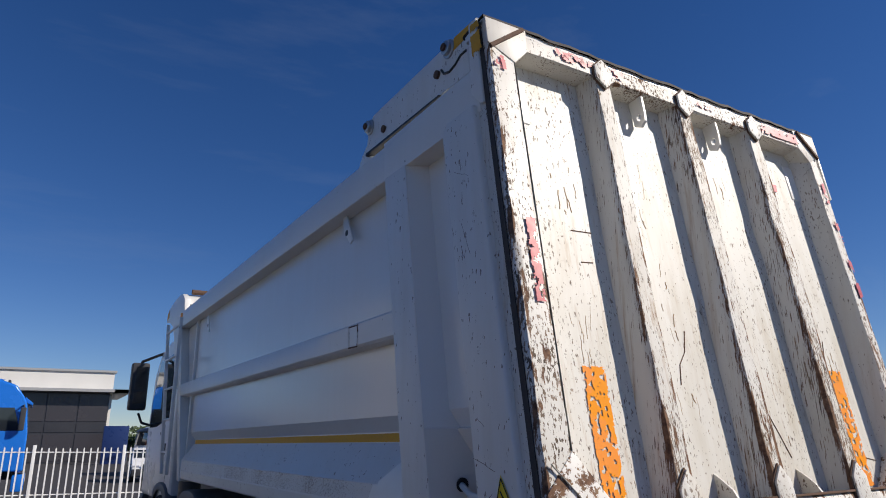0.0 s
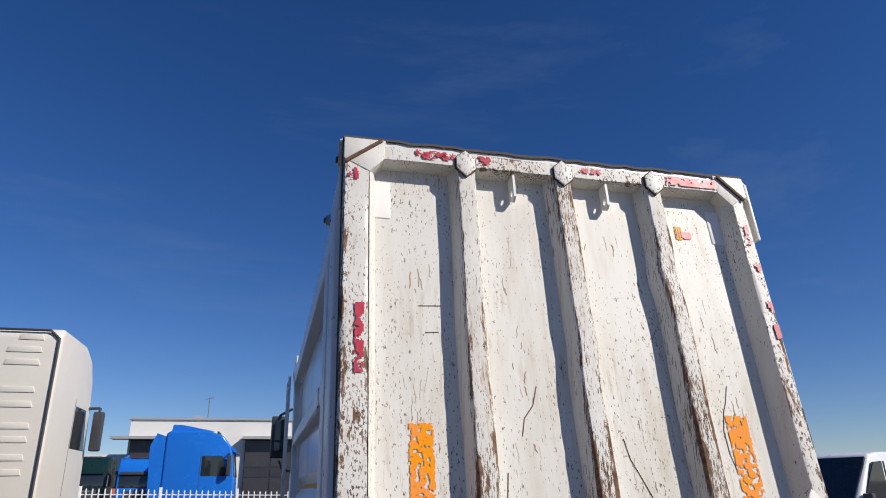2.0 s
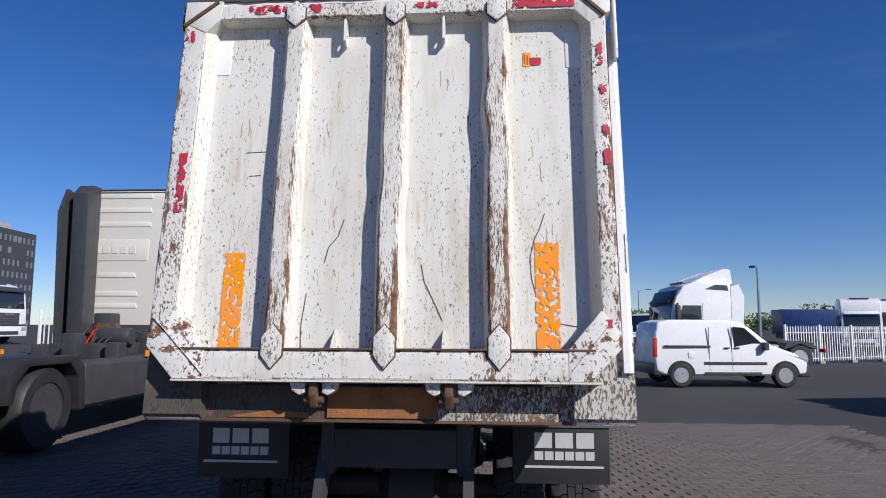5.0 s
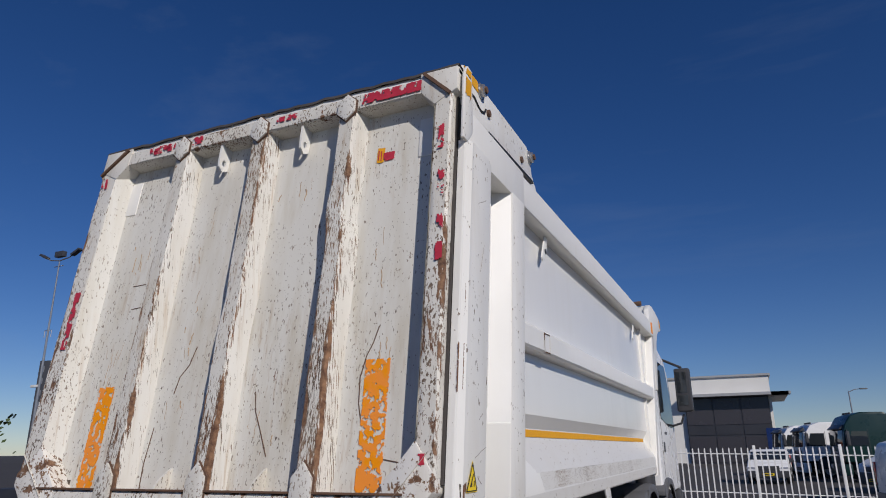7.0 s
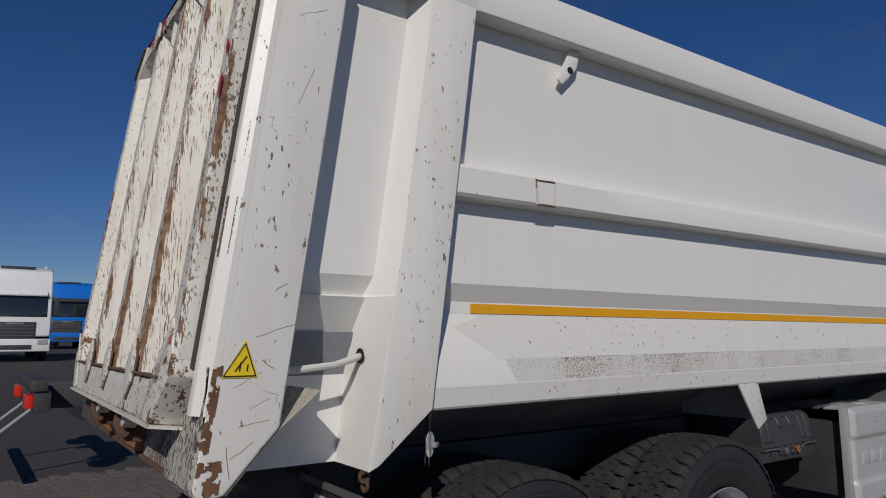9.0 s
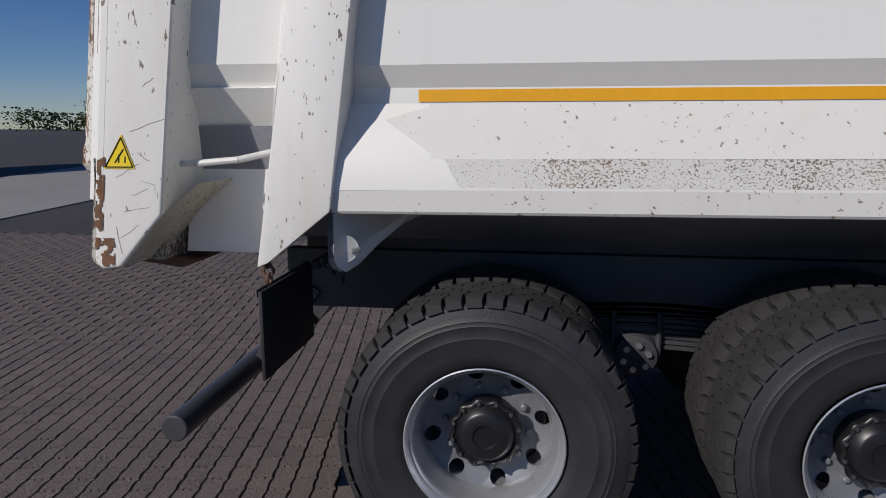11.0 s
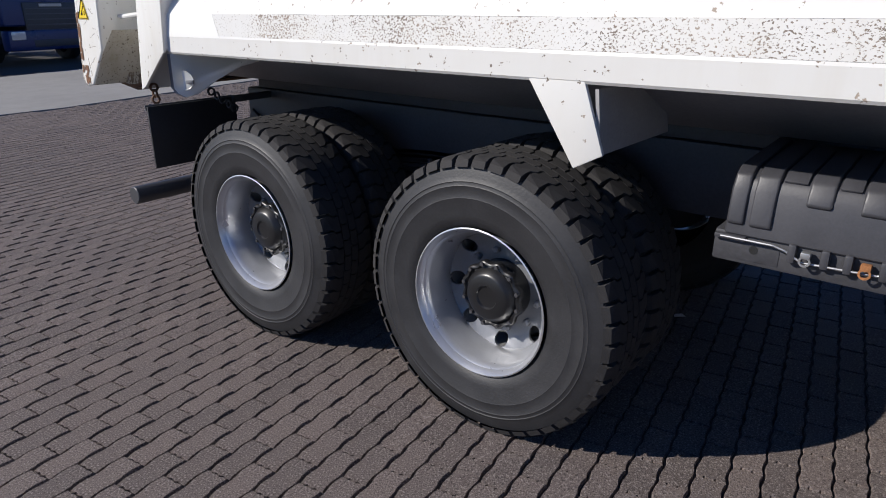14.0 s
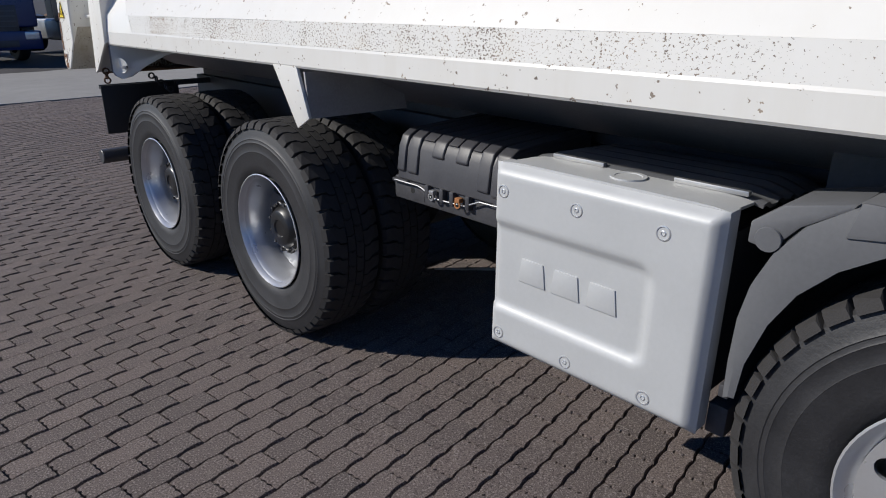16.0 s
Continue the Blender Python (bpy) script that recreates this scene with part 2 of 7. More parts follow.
WHITE = (0.80, 0.79, 0.745)
M = {
    "white": paint("truck_white_paint", WHITE, (0.765, 0.045), (34, 18), None, dirt=0.12),
    "panel": paint("clean_side_panel_paint", (0.80, 0.795, 0.76), (0.79, 0.03), (16, 7), None, dirt=0.1, rough=0.19, off=(3, 1, 2), tone=((0.10, 0.09, 0.085), (0.25, 0.23, 0.21))),
    "post": paint("scratched_post_paint", WHITE, (0.695, 0.05), (55, 24), None, dirt=0.25, off=(5, 2, 1)),
    "gate": paint("gate_panel_paint", (0.70, 0.685, 0.625), (0.675, 0.075), (95, 38), (0.74, 0.10), (40, 4.5), dirt=0.8, rough=0.5, streak=0.8, off=(1, 0, 4)),
    "gate_rib": paint("battered_rib_paint", (0.69, 0.672, 0.615), (0.655, 0.10), (190, 11), (0.75, 0.10), (42, 1.8), dirt=0.8, rough=0.55, zones=(0.45, 0.62), wear=0.15, streak=0.8, tone=((0.10, 0.075, 0.055), (0.30, 0.21, 0.14)), off=(2, 3, 0)),
    "gate_rail": paint("flaking_rail_paint", (0.70, 0.682, 0.625), (0.675, 0.10), (100, 42), (0.75, 0.11), (22, 4), dirt=0.6, rough=0.5, zones=(0.45, 0.62), wear=0.115, streak=0.6, tone=((0.10, 0.075, 0.055), (0.30, 0.22, 0.16)), off=(9, 3, 0)),
    "plate": paint("chipped_plate_paint", (0.70, 0.685, 0.63), (0.60, 0.05), (95, 50), (0.76, 0.08), (16, 10), dirt=0.7, rough=0.5, off=(6, 3, 7)),
    "gusset": paint("rusted_corner_paint", (0.77, 0.75, 0.70), (0.64, 0.09), (60, 40), (0.60, 0.10), (14, 14), dirt=0.7, rough=0.5, off=(3, 3, 7), tone=((0.10, 0.06, 0.035), (0.30, 0.19, 0.11))),
    "sill": paint("scraped_sill_paint", (0.50, 0.48, 0.43), (0.53, 0.06), (90, 32), (0.66, 0.12), (9, 6), dirt=0.7, rough=0.55, off=(4, 8, 0), tone=((0.07, 0.06, 0.05), (0.20, 0.16, 0.12))),
    # grime, with the shade below the gate also put into this base colour
    "foot": paint("grimy_shaded_foot_paint", (0.085, 0.075, 0.062), (0.53, 0.06), (90, 32), (0.66, 0.12), (9, 6), dirt=0.7, rough=0.6, off=(2, 8, 0), tone=((0.05, 0.045, 0.04), (0.12, 0.09, 0.07))),
    "scuff": paint("stone_chipped_paint", (0.68, 0.67, 0.635), (0.610, 0.10), (110, 150), (0.715, 0.08), (15, 24), fade=(3.3, 5.6, 0.10), dirt=0.2, rough=0.4, off=(0, 4, 2)),
    "dirt": paint("splashed_grime", (0.50, 0.48, 0.42), (0.64, 0.10), (85, 60), None, dirt=0.9, rough=0.6, off=(7, 8, 3), tone=((0.05, 0.045, 0.04), (0.15, 0.12, 0.09))),
    "lip": paint("lower_lip_paint", (0.68, 0.67, 0.635), (0.70, 0.05), (34, 40), (0.745, 0.05), (9, 12), dirt=0.2, off=(0, 9, 2)),
    "rust": plain("rusty_steel", (0.30, 0.125, 0.045), 0.85, 0.0, 0.5, 9, 0.5),
    "rust_dark": plain("dark_rusty_steel", (0.12, 0.065, 0.04), 0.85, 0.0, 0.5, 14, 0.5),
    "rust_edge": plain("flaking_edge_rust", (0.17, 0.085, 0.045), 0.85, 0.0, 0.65, 28, 0.5),
    "red_tape": plain("faded_red_tape", (0.50, 0.035, 0.06), 0.45, 0, 0.25, 18),
    "orange_tape": tape_mat("orange_reflective_tape"),
    "stripe": plain("amber_stripe", (0.76, 0.36, 0.006), 0.6, 0, 0.1, 4),
    "yellow": plain("warning_yellow", (0.86, 0.62, 0.02), 0.4, 0, 0.08),
    "black_print": plain("black_print", (0.015, 0.015, 0.015), 0.5),
    "rubber": plain("tyre_rubber", (0.023, 0.023, 0.025), 0.56, 0, 0.35, 7, 0.25),
    "tread": plain("dusty_tread_rubber", (0.026, 0.0245, 0.0245), 0.85, 0, 0.4, 16, 0.4),
    "flap": plain("black_rubber_flap", (0.024, 0.024, 0.026), 0.55, 0, 0.3),
    "chassis": plain("chassis_black", (0.045, 0.045, 0.05), 0.6, 0, 0.4, 5, 0.2),
    # white paint greyed down: the shade under the body is in the colour
    "under": plain("underbody_shaded_white", (0.30, 0.30, 0.30), 0.5, 0, 0.2, 6),
    # grey that carries the shadow under the body in its colour
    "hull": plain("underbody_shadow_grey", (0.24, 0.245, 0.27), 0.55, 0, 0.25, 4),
    "hub": plain("black_hub_paint", (0.011, 0.011, 0.012), 0.36, 0, 0.25, 9),
    "alu": plain("silver_wheel_paint", (0.56, 0.568, 0.585), 0.32, 0.65, 0.05, 10),
    "disc": plain("silver_wheel_disc", (0.20, 0.207, 0.222), 0.45, 0.35, 0.12, 9),
    "silver": plain("silver_plastic_cover", (0.45, 0.46, 0.462), 0.5, 0.08, 0.05, 5, 0.05),
    "grey": plain("grey_mudguard", (0.105, 0.108, 0.115), 0.6, 0, 0.15),
    "dark_plastic": plain("dark_plastic", (0.050, 0.051, 0.056), 0.42, 0, 0.25, 8, 0.08),
    "lid_grey": plain("grey_box_lid", (0.11, 0.113, 0.12), 0.45, 0, 0.15, 8, 0.05),
    "lid": plain("battery_lid_plastic", (0.046, 0.046, 0.052), 0.48, 0, 0.25, 8, 0.08),
    "steel": plain("zinc_steel", (0.42, 0.42, 0.42), 0.4, 0.8, 0.15),
    "hose": plain("painted_white_pipe", (0.66, 0.65, 0.62), 0.4),
    "flap_white": plain("white_flap_print", (0.52, 0.52, 0.52), 0.5),
    "glass": glass_mat("dark_glass"),
    "cab_white": plain("cab_white_paint", (0.78, 0.785, 0.78), 0.28, 0, 0.04, 2),
    "cream": plain("cream_cab_paint", (0.70, 0.66, 0.58), 0.35, 0, 0.05, 2),
    "blue": plain("blue_cab_paint", (0.008, 0.16, 0.62), 0.25, 0, 0.08, 2),
    "navy": plain("navy_paint", (0.012, 0.03, 0.12), 0.3, 0, 0.1, 2),
    "yellow_paint": plain("yellow_cab_paint", (0.80, 0.48, 0.01), 0.3, 0, 0.06, 2),
    "red_paint": plain("red_cab_paint", (0.42, 0.02, 0.025), 0.3, 0, 0.08, 2),
    "green_paint": plain("dark_green_cab_paint", (0.006, 0.028, 0.026), 0.3, 0, 0.1, 2),
    "orange_paint": plain("orange_machine_paint", (0.80, 0.16, 0.015), 0.4),
    "fence": plain("white_fence_paint", (0.80, 0.80, 0.78), 0.45, 0, 0.08, 6),
    "concrete": ground_mat("concrete", (0.20, 0.195, 0.185), (0.33, 0.32, 0.30), 40, 0.3),
    "asphalt": ground_mat("dark_block_paving", (0.030, 0.028, 0.029), (0.058, 0.054, 0.053), 70, 0.5),
    "bed": plain("joint_sand", (0.052, 0.045, 0.041), 0.95, 0, 0.3, 30),
    "paver": paver_mat("paving_stone", False),
    "paver_stuff": paver_mat("paving_stones_far", True),
    "wall_white": plain("white_cladding", (0.74, 0.73, 0.69), 0.6, 0, 0.05, 0.6),
    "wall_dark": plain("anthracite_cladding", (0.035, 0.037, 0.045), 0.45, 0, 0.15, 0.5),
    "bay_pane": plain("tinted_bay_glass", (0.050, 0.047, 0.054), 0.25, 0, 0.1, 0.4),
    "wall_grey": plain("grey_canopy", (0.36, 0.37, 0.38), 0.6),
    "tower": plain("dark_tower_cladding", (0.055, 0.058, 0.068), 0.55, 0, 0.12, 0.1),
    "win": plain("tower_window_glass", (0.20, 0.21, 0.23), 0.3, 0, 0.3, 0.5),
    "leaf": plain("summer_leaves", (0.055, 0.085, 0.03), 0.8, 0, 0.5, 0.4),
    "bark": plain("bark", (0.10, 0.075, 0.05), 0.9),
    "lamp_red": plain("red_lamp_lens", (0.65, 0.03, 0.015), 0.25),
    "lamp_amber": plain("amber_lamp_lens", (0.85, 0.28, 0.01), 0.3),
    "lamp_clear": plain("clear_lamp_lens", (0.55, 0.57, 0.6), 0.12, 0.4),
}


# ---- mesh helpers ----
def boxm(bm, x0, x1, y0, y1, z0, z1, m=None):
    vs = [bm.verts.new((x, y, z)) for x in (x0, x1) for y in (y0, y1) for z in (z0, z1)]
    if m is not None:
        for v in vs:
            v.co = m @ v.co
    for q in ((0, 1, 3, 2), (4, 6, 7, 5), (0, 4, 5, 1), (2, 3, 7, 6), (0, 2, 6, 4), (1, 5, 7, 3)):
        bm.faces.new([vs[i] for i in q])
    return bm


def cube(x0, x1, y0, y1, z0, z1, bevel=0.0, seg=2, m=None):
    bm = boxm(bmesh.new(), x0, x1, y0, y1, z0, z1, m)
    if bevel:
        soften(bm, bevel, seg)
    return bm


def soften(bm, w, seg=2, angle=30):
    bmesh.ops.recalc_face_normals(bm, faces=bm.faces)
    es = [e for e in bm.edges if len(e.link_faces) == 2 and e.calc_face_angle(0) > radians(angle)]
    bmesh.ops.bevel(bm, geom=es, offset=w, segments=seg, profile=0.6, affect="EDGES", clamp_overlap=True)
    return bm


def prism(pts, a, b, axis="x", bm=None, bevel=0.0, seg=2):
    """A polygon drawn in the plane across the axis, from a to b along it. Axis x: (y, z); y: (x, z); z: (x, y)."""
    bm = bm or bmesh.new()

    def at(p, k):
        return {"x": (k, p[0], p[1]), "y": (p[0], k, p[1]), "z": (p[0], p[1], k)}[axis]

    va, vb = [bm.verts.new(at(p, a)) for p in pts], [bm.verts.new(at(p, b)) for p in pts]
    bm.faces.new(va), bm.faces.new(vb[::-1])
    for i in range(len(pts)):
        j = (i + 1) % len(pts)
        bm.faces.new((va[j], va[i], vb[i], vb[j]))
    bmesh.ops.recalc_face_normals(bm, faces=bm.faces)
    if bevel:
        soften(bm, bevel, seg)
    return bm


def sheet(rows, bm=None, thick=0.0):
    """A quad sheet through rows of points; thick gives it body."""
    bm = bm or bmesh.new()
    vs = [[bm.verts.new(p) for p in r] for r in rows]
    for r, s in zip(vs, vs[1:]):
        for i in range(len(r) - 1):
            bm.faces.new((r[i], r[i + 1], s[i + 1], s[i]))
    bmesh.ops.recalc_face_normals(bm, faces=bm.faces)
    if thick:
        bmesh.ops.solidify(bm, geom=bm.faces[:], thickness=thick)
    return bm


def lathe(profile, c, axis="x", seg=48, bm=None, closed=False):
    """Turns (along, radius) pairs round an axis through c."""
    bm = bm or bmesh.new()
    c = Vector(c)
    rings = []
    for a, r in profile:
        ring = []
        for k in range(seg):
            th = 2 * math.pi * k / seg
            u, v = r * math.cos(th), r * math.sin(th)
            ring.append(bm.verts.new(c + Vector({"x": (a, u, v), "y": (u, a, v), "z": (u, v, a)}[axis])))
        rings.append(ring)
    pairs = list(zip(rings, rings[1:]))
    if closed:
        pairs.append((rings[-1], rings[0]))
    for p, q in pairs:
        for k in range(seg):
            bm.faces.new((p[k], p[(k + 1) % seg], q[(k + 1) % seg], q[k]))
    if not closed:
        if profile[0][1] > 1e-5:
            bm.faces.new(rings[0][::-1])
        if profile[-1][1] > 1e-5:
            bm.faces.new(rings[-1])
    bmesh.ops.remove_doubles(bm, verts=bm.verts, dist=1e-5)
    bmesh.ops.recalc_face_normals(bm, faces=bm.faces)
    return bm


def rod(p, q, r, seg=12, bm=None):
    """A round bar between two points."""
    bm = bm or bmesh.new()
    p, q = Vector(p), Vector(q)
    m = Matrix.Translation(p) @ (q - p).to_track_quat("Z", "Y").to_matrix().to_4x4()
    h = (q - p).length
    ra = [bm.verts.new(m @ Vector((r * math.cos(2 * math.pi * k / seg), r * math.sin(2 * math.pi * k / seg), 0))) for k in range(seg)]
    rb = [bm.verts.new(m @ Vector((r * math.cos(2 * math.pi * k / seg), r * math.sin(2 * math.pi * k / seg), h))) for k in range(seg)]
    bm.faces.new(ra[::-1]), bm.faces.new(rb)
    for k in range(seg):
        bm.faces.new((ra[k], ra[(k + 1) % seg], rb[(k + 1) % seg], rb[k]))
    return bm


def pipe(points, r, seg=10, bm=None):
    bm = bm or bmesh.new()
    for p, q in zip(points, points[1:]):
        rod(p, q, r, seg, bm)
    return bm


def finish(name, bm, mat, smooth=35):
    me = bpy.data.meshes.new(name)
    bm.normal_update()
    if smooth:
        for f in bm.faces:
            f.smooth = True
        for e in bm.edges:
            e.smooth = len(e.link_faces) == 2 and e.calc_face_angle(0) < radians(smooth)
    bm.to_mesh(me)
    bm.free()
    me.materials.append(M[mat] if isinstance(mat, str) else mat)
    return me


def part(name, bm, mat, parent, label="", smooth=35):
    ob = new(name, finish(name, bm, mat, smooth))
    ob.parent = parent
    base = parent
    shift = Matrix.Identity(4)
    while base is not None:
        shift = base.matrix_basis.inverted() @ shift if base.parent is None else shift
        base = base.parent
    if parent.parent is None:
        ob.matrix_parent_inverse = parent.matrix_basis.inverted()
    return tagged(ob, label)


def thing(name, label, category, at=(0, 0, 0), group="", kind=""):
    ob = new(name)
    ob.empty_display_size = 0.2
    ob.matrix_basis = Matrix.Translation(at)
    return tagged(ob, label, category, group, kind)


def solo(name, bm, mat, label, category, group="", kind="", smooth=35):
    return tagged(new(name, finish(name, bm, mat, smooth)), label, category, group, kind)


def mirror_x(bm):
    for v in bm.verts:
        v.co.x = -v.co.x
    bmesh.ops.reverse_faces(bm, faces=bm.faces[:])
    return bm


def ragged(place, u0, u1, v0, v1, cell, keep, seed, lift=0.004, lean=0.0, grain=9.0, whole=False):
    """A torn sticker: a grid from which noise has eaten cells; place(u, v, d) lays it on its support."""
    bm = bmesh.new()
    nu, nv = max(2, round((u1 - u0) / cell)), max(2, round((v1 - v0) / cell))
    rng = random.Random(seed)
    grid = {}

    def vert(i, j):
        if (i, j) not in grid:
            u = u0 + (u1 - u0) * i / nu + rng.uniform(-0.3, 0.3) * cell
            v = v0 + (v1 - v0) * j / nv + rng.uniform(-0.3, 0.3) * cell
            grid[i, j] = bm.verts.new(place(u + lean * (v - v0), v, lift))
        return grid[i, j]

    for i in range(nu):
        for j in range(nv):
            n = noise.fractal(Vector((i * cell * grain + seed * 3.7, j * cell * grain * 0.8, seed * 1.3)), 1.0, 2.0, 4)
            rim = min(i, nu - 1 - i, 2) * 0.10 + min(j, nv - 1 - j, 2) * 0.05
            if n + rim > keep:
                bm.faces.new((vert(i, j), vert(i + 1, j), vert(i + 1, j + 1), vert(i, j + 1)))
    if whole:
        left, best = set(bm.faces), set()
        while left:
            todo, isle = [left.pop()], set()
            while todo:
                f = todo.pop()
                isle.add(f)
                for e in f.edges:
                    for g in e.link_faces:
                        if g in left:
                            left.discard(g)
                            todo.append(g)
            best = max(best, isle, key=len)
        bmesh.ops.delete(bm, geom=[f for f in bm.faces if f not in best], context="FACES")
    return bm


def text_bars(place, rows, lift, depth):
    """Plain bars in place of lettering: rows of (u0, u1, v0, v1)."""
    bm = bmesh.new()
    for u0, u1, v0, v1 in rows:
        a = [bm.verts.new(place(u, v, lift)) for u, v in ((u0, v0), (u1, v0), (u1, v1), (u0, v1))]
        b = [bm.verts.new(place(u, v, lift + depth)) for u, v in ((u0, v0), (u1, v0), (u1, v1), (u0, v1))]
        bm.faces.new(b)
        for i in range(4):
            bm.faces.new((a[i], a[(i + 1) % 4], b[(i + 1) % 4], b[i]))
    bmesh.ops.recalc_face_normals(bm, faces=bm.faces)
    return bm


# ---- ground ----
# the yard rises gently towards the parked lorries
def rise(x):
    return 0.031 * min(40.0, max(0.0, -1.5 - x))


def clamp(v, a, b):
    return min(b, max(a, v))


def gz(x, y):
    """Height of the paving: it falls towards the gutter under the lorry and climbs towards its front."""
    near = 0.037 * (clamp(x, 1.0, 2.6) - 2.04) + 0.0166 * (clamp(y, 0.8, 6.5) - 2.4)
    if x < -1.2:
        f = clamp((-1.2 - x) / 2.3, 0, 1)
        near = near * (1 - f) + rise(x) * f
    fade = clamp((5.8 - x) / 2.0, 0, 1) * clamp((8.2 - y) / 1.6, 0, 1) * clamp((y + 5.5) / 3.5, 0, 1)
    return near * fade + rise(x) * (1 - fade)


GX = [-900, -41.5, -8.0, -5.45, -5.4, -3.5, -2.4, -1.5, -1.2, 0, 1.0, 2.0, 2.6, 3.8, 5.0, 6.35, 6.4, 9.0, 900]
GY = [-900, -12.0, -7.5, -7.45, -5.5, -3.8, -2.0, 0.0, 0.8, 2.4, 4.4, 6.5, 7.4, 8.3, 8.35, 10.0, 900]
ground = solo("ground", sheet([[(x, y, gz(x, y) - (0.06 if -5.42 < x < 6.38 and -7.48 < y < 8.33 else 0.012)) for x in GX] for y in GY]), "asphalt", "dark grey paved yard reaching to the horizon", "ground", kind="structure", smooth=0)
APRON = (-13.2, -7.6)
apron = solo("concrete_apron", prism([(-41.5, 1.1), (-41.5, rise(-41.5) + 0.012), (-1.5, 0.012), (9.0, 0.012), (9.0, -0.1), (-1.5, -0.1)], APRON[0], APRON[1], "y"), "concrete", "pale worn concrete strip across the yard", "pavement", kind="structure")


# ---- tipper truck ----
truck = thing("tipper_truck", "white four-axle tipper lorry with battered ribbed tailgate", "truck", (0, 3.0, 0))

# the rear end leans: y at height z is y at 3.18 plus LEAN times the rest
LEAN = 0.135


def lean(y, z):
    return y + LEAN * (z - 3.18)


GATE_BASE = Vector((0, -0.245, 1.575))
GATE_UP = Vector((0, 0.245, 1.915)).normalized()
GATE_OUT = Vector((0, -GATE_UP.z, GATE_UP.y))


def G(x, v, d):
    """A point on the tailgate: x across, v up its face, d out of it."""
    return GATE_BASE + Vector((x, 0, 0)) + GATE_UP * v + GATE_OUT * d


def gate_prism(pts, d0, d1, bevel=0.0, seg=2):
    bm = bmesh.new()
    va, vb = [bm.verts.new(G(x, v, d0)) for x, v in pts], [bm.verts.new(G(x, v, d1)) for x, v in pts]
    bm.faces.new(va), bm.faces.new(vb[::-1])
    n = len(pts)
    for i in range(n):
        bm.faces.new((va[i], va[(i + 1) % n], vb[(i + 1) % n], vb[i]))
    bmesh.ops.recalc_face_normals(bm, faces=bm.faces)
    if bevel:
        soften(bm, bevel, seg)
    return bm


M["strip"] = plain("weathered_strip_and_gap_shade", (0.060, 0.052, 0.048), 0.8, 0, 0.4, 12, 0.3)
PANEL_D = -0.105
gate = part("tailgate", gate_prism([(-1.25, 0.0), (-1.10, -0.15), (1.06, -0.15), (1.21, 0.0), (1.21, 2.06), (-1.25, 2.06)], PANEL_D - 0.012, PANEL_D), "gate", truck, "white sheet-steel tailgate, chipped and rust-streaked")


def worn_sheet(rows, weights):
    """A sheet whose columns carry a wear weight each (paint rubbed off at edges and crests)."""
    bm = sheet(rows)
    layer = bm.verts.layers.float.new("worn")
    bm.verts.ensure_lookup_table()
    n = len(rows[0])
    for i, v in enumerate(bm.verts):
        v[layer] = weights(i % n, i // n)
    return bm


def bent_bar(u_of_v, vs, half_top, half_base, seed, rise=0.0, top_d=0.0):
    """A welded rib of trapezoid section running up the gate, knocked slightly out of true."""
    rng = random.Random(seed)
    rows = []
    for v in vs:
        x = u_of_v(v)
        j = [rng.uniform(-1, 1) for _ in range(4)]
        dl, dr = top_d - 0.003 * abs(j[2]), top_d - 0.003 * abs(j[3])
        a, b = x - half_top + 0.0018 * j[0], x + half_top + 0.0018 * j[1]
        row = [G(x - half_base, v, PANEL_D), G(a + (x - half_base - a) * 0.25, v, dl + (PANEL_D - dl) * 0.25)]
        row += [G(a + 0.002, v, dl - 0.012), G(a + 0.012, v, dl - 0.001), G(a + 0.034, v, dl), G(b - 0.034, v, dr), G(b - 0.012, v, dr - 0.001), G(b - 0.002, v, dr - 0.012)]
        row += [G(b + (x + half_base - b) * 0.25, v, dr + (PANEL_D - dr) * 0.25), G(x + half_base, v, PANEL_D)]
        rows.append(row)
    wear = (-0.1, 0.15, 1.0, 1.0, 0.35, 0.35, 1.0, 1.0, 0.15, -0.1)
    low = len(vs)
    return worn_sheet(rows, lambda c, r: wear[c] * (1.15 - 0.55 * r / low) + (0.25 * (1 - r / low) if wear[c] > 0.3 else 0))


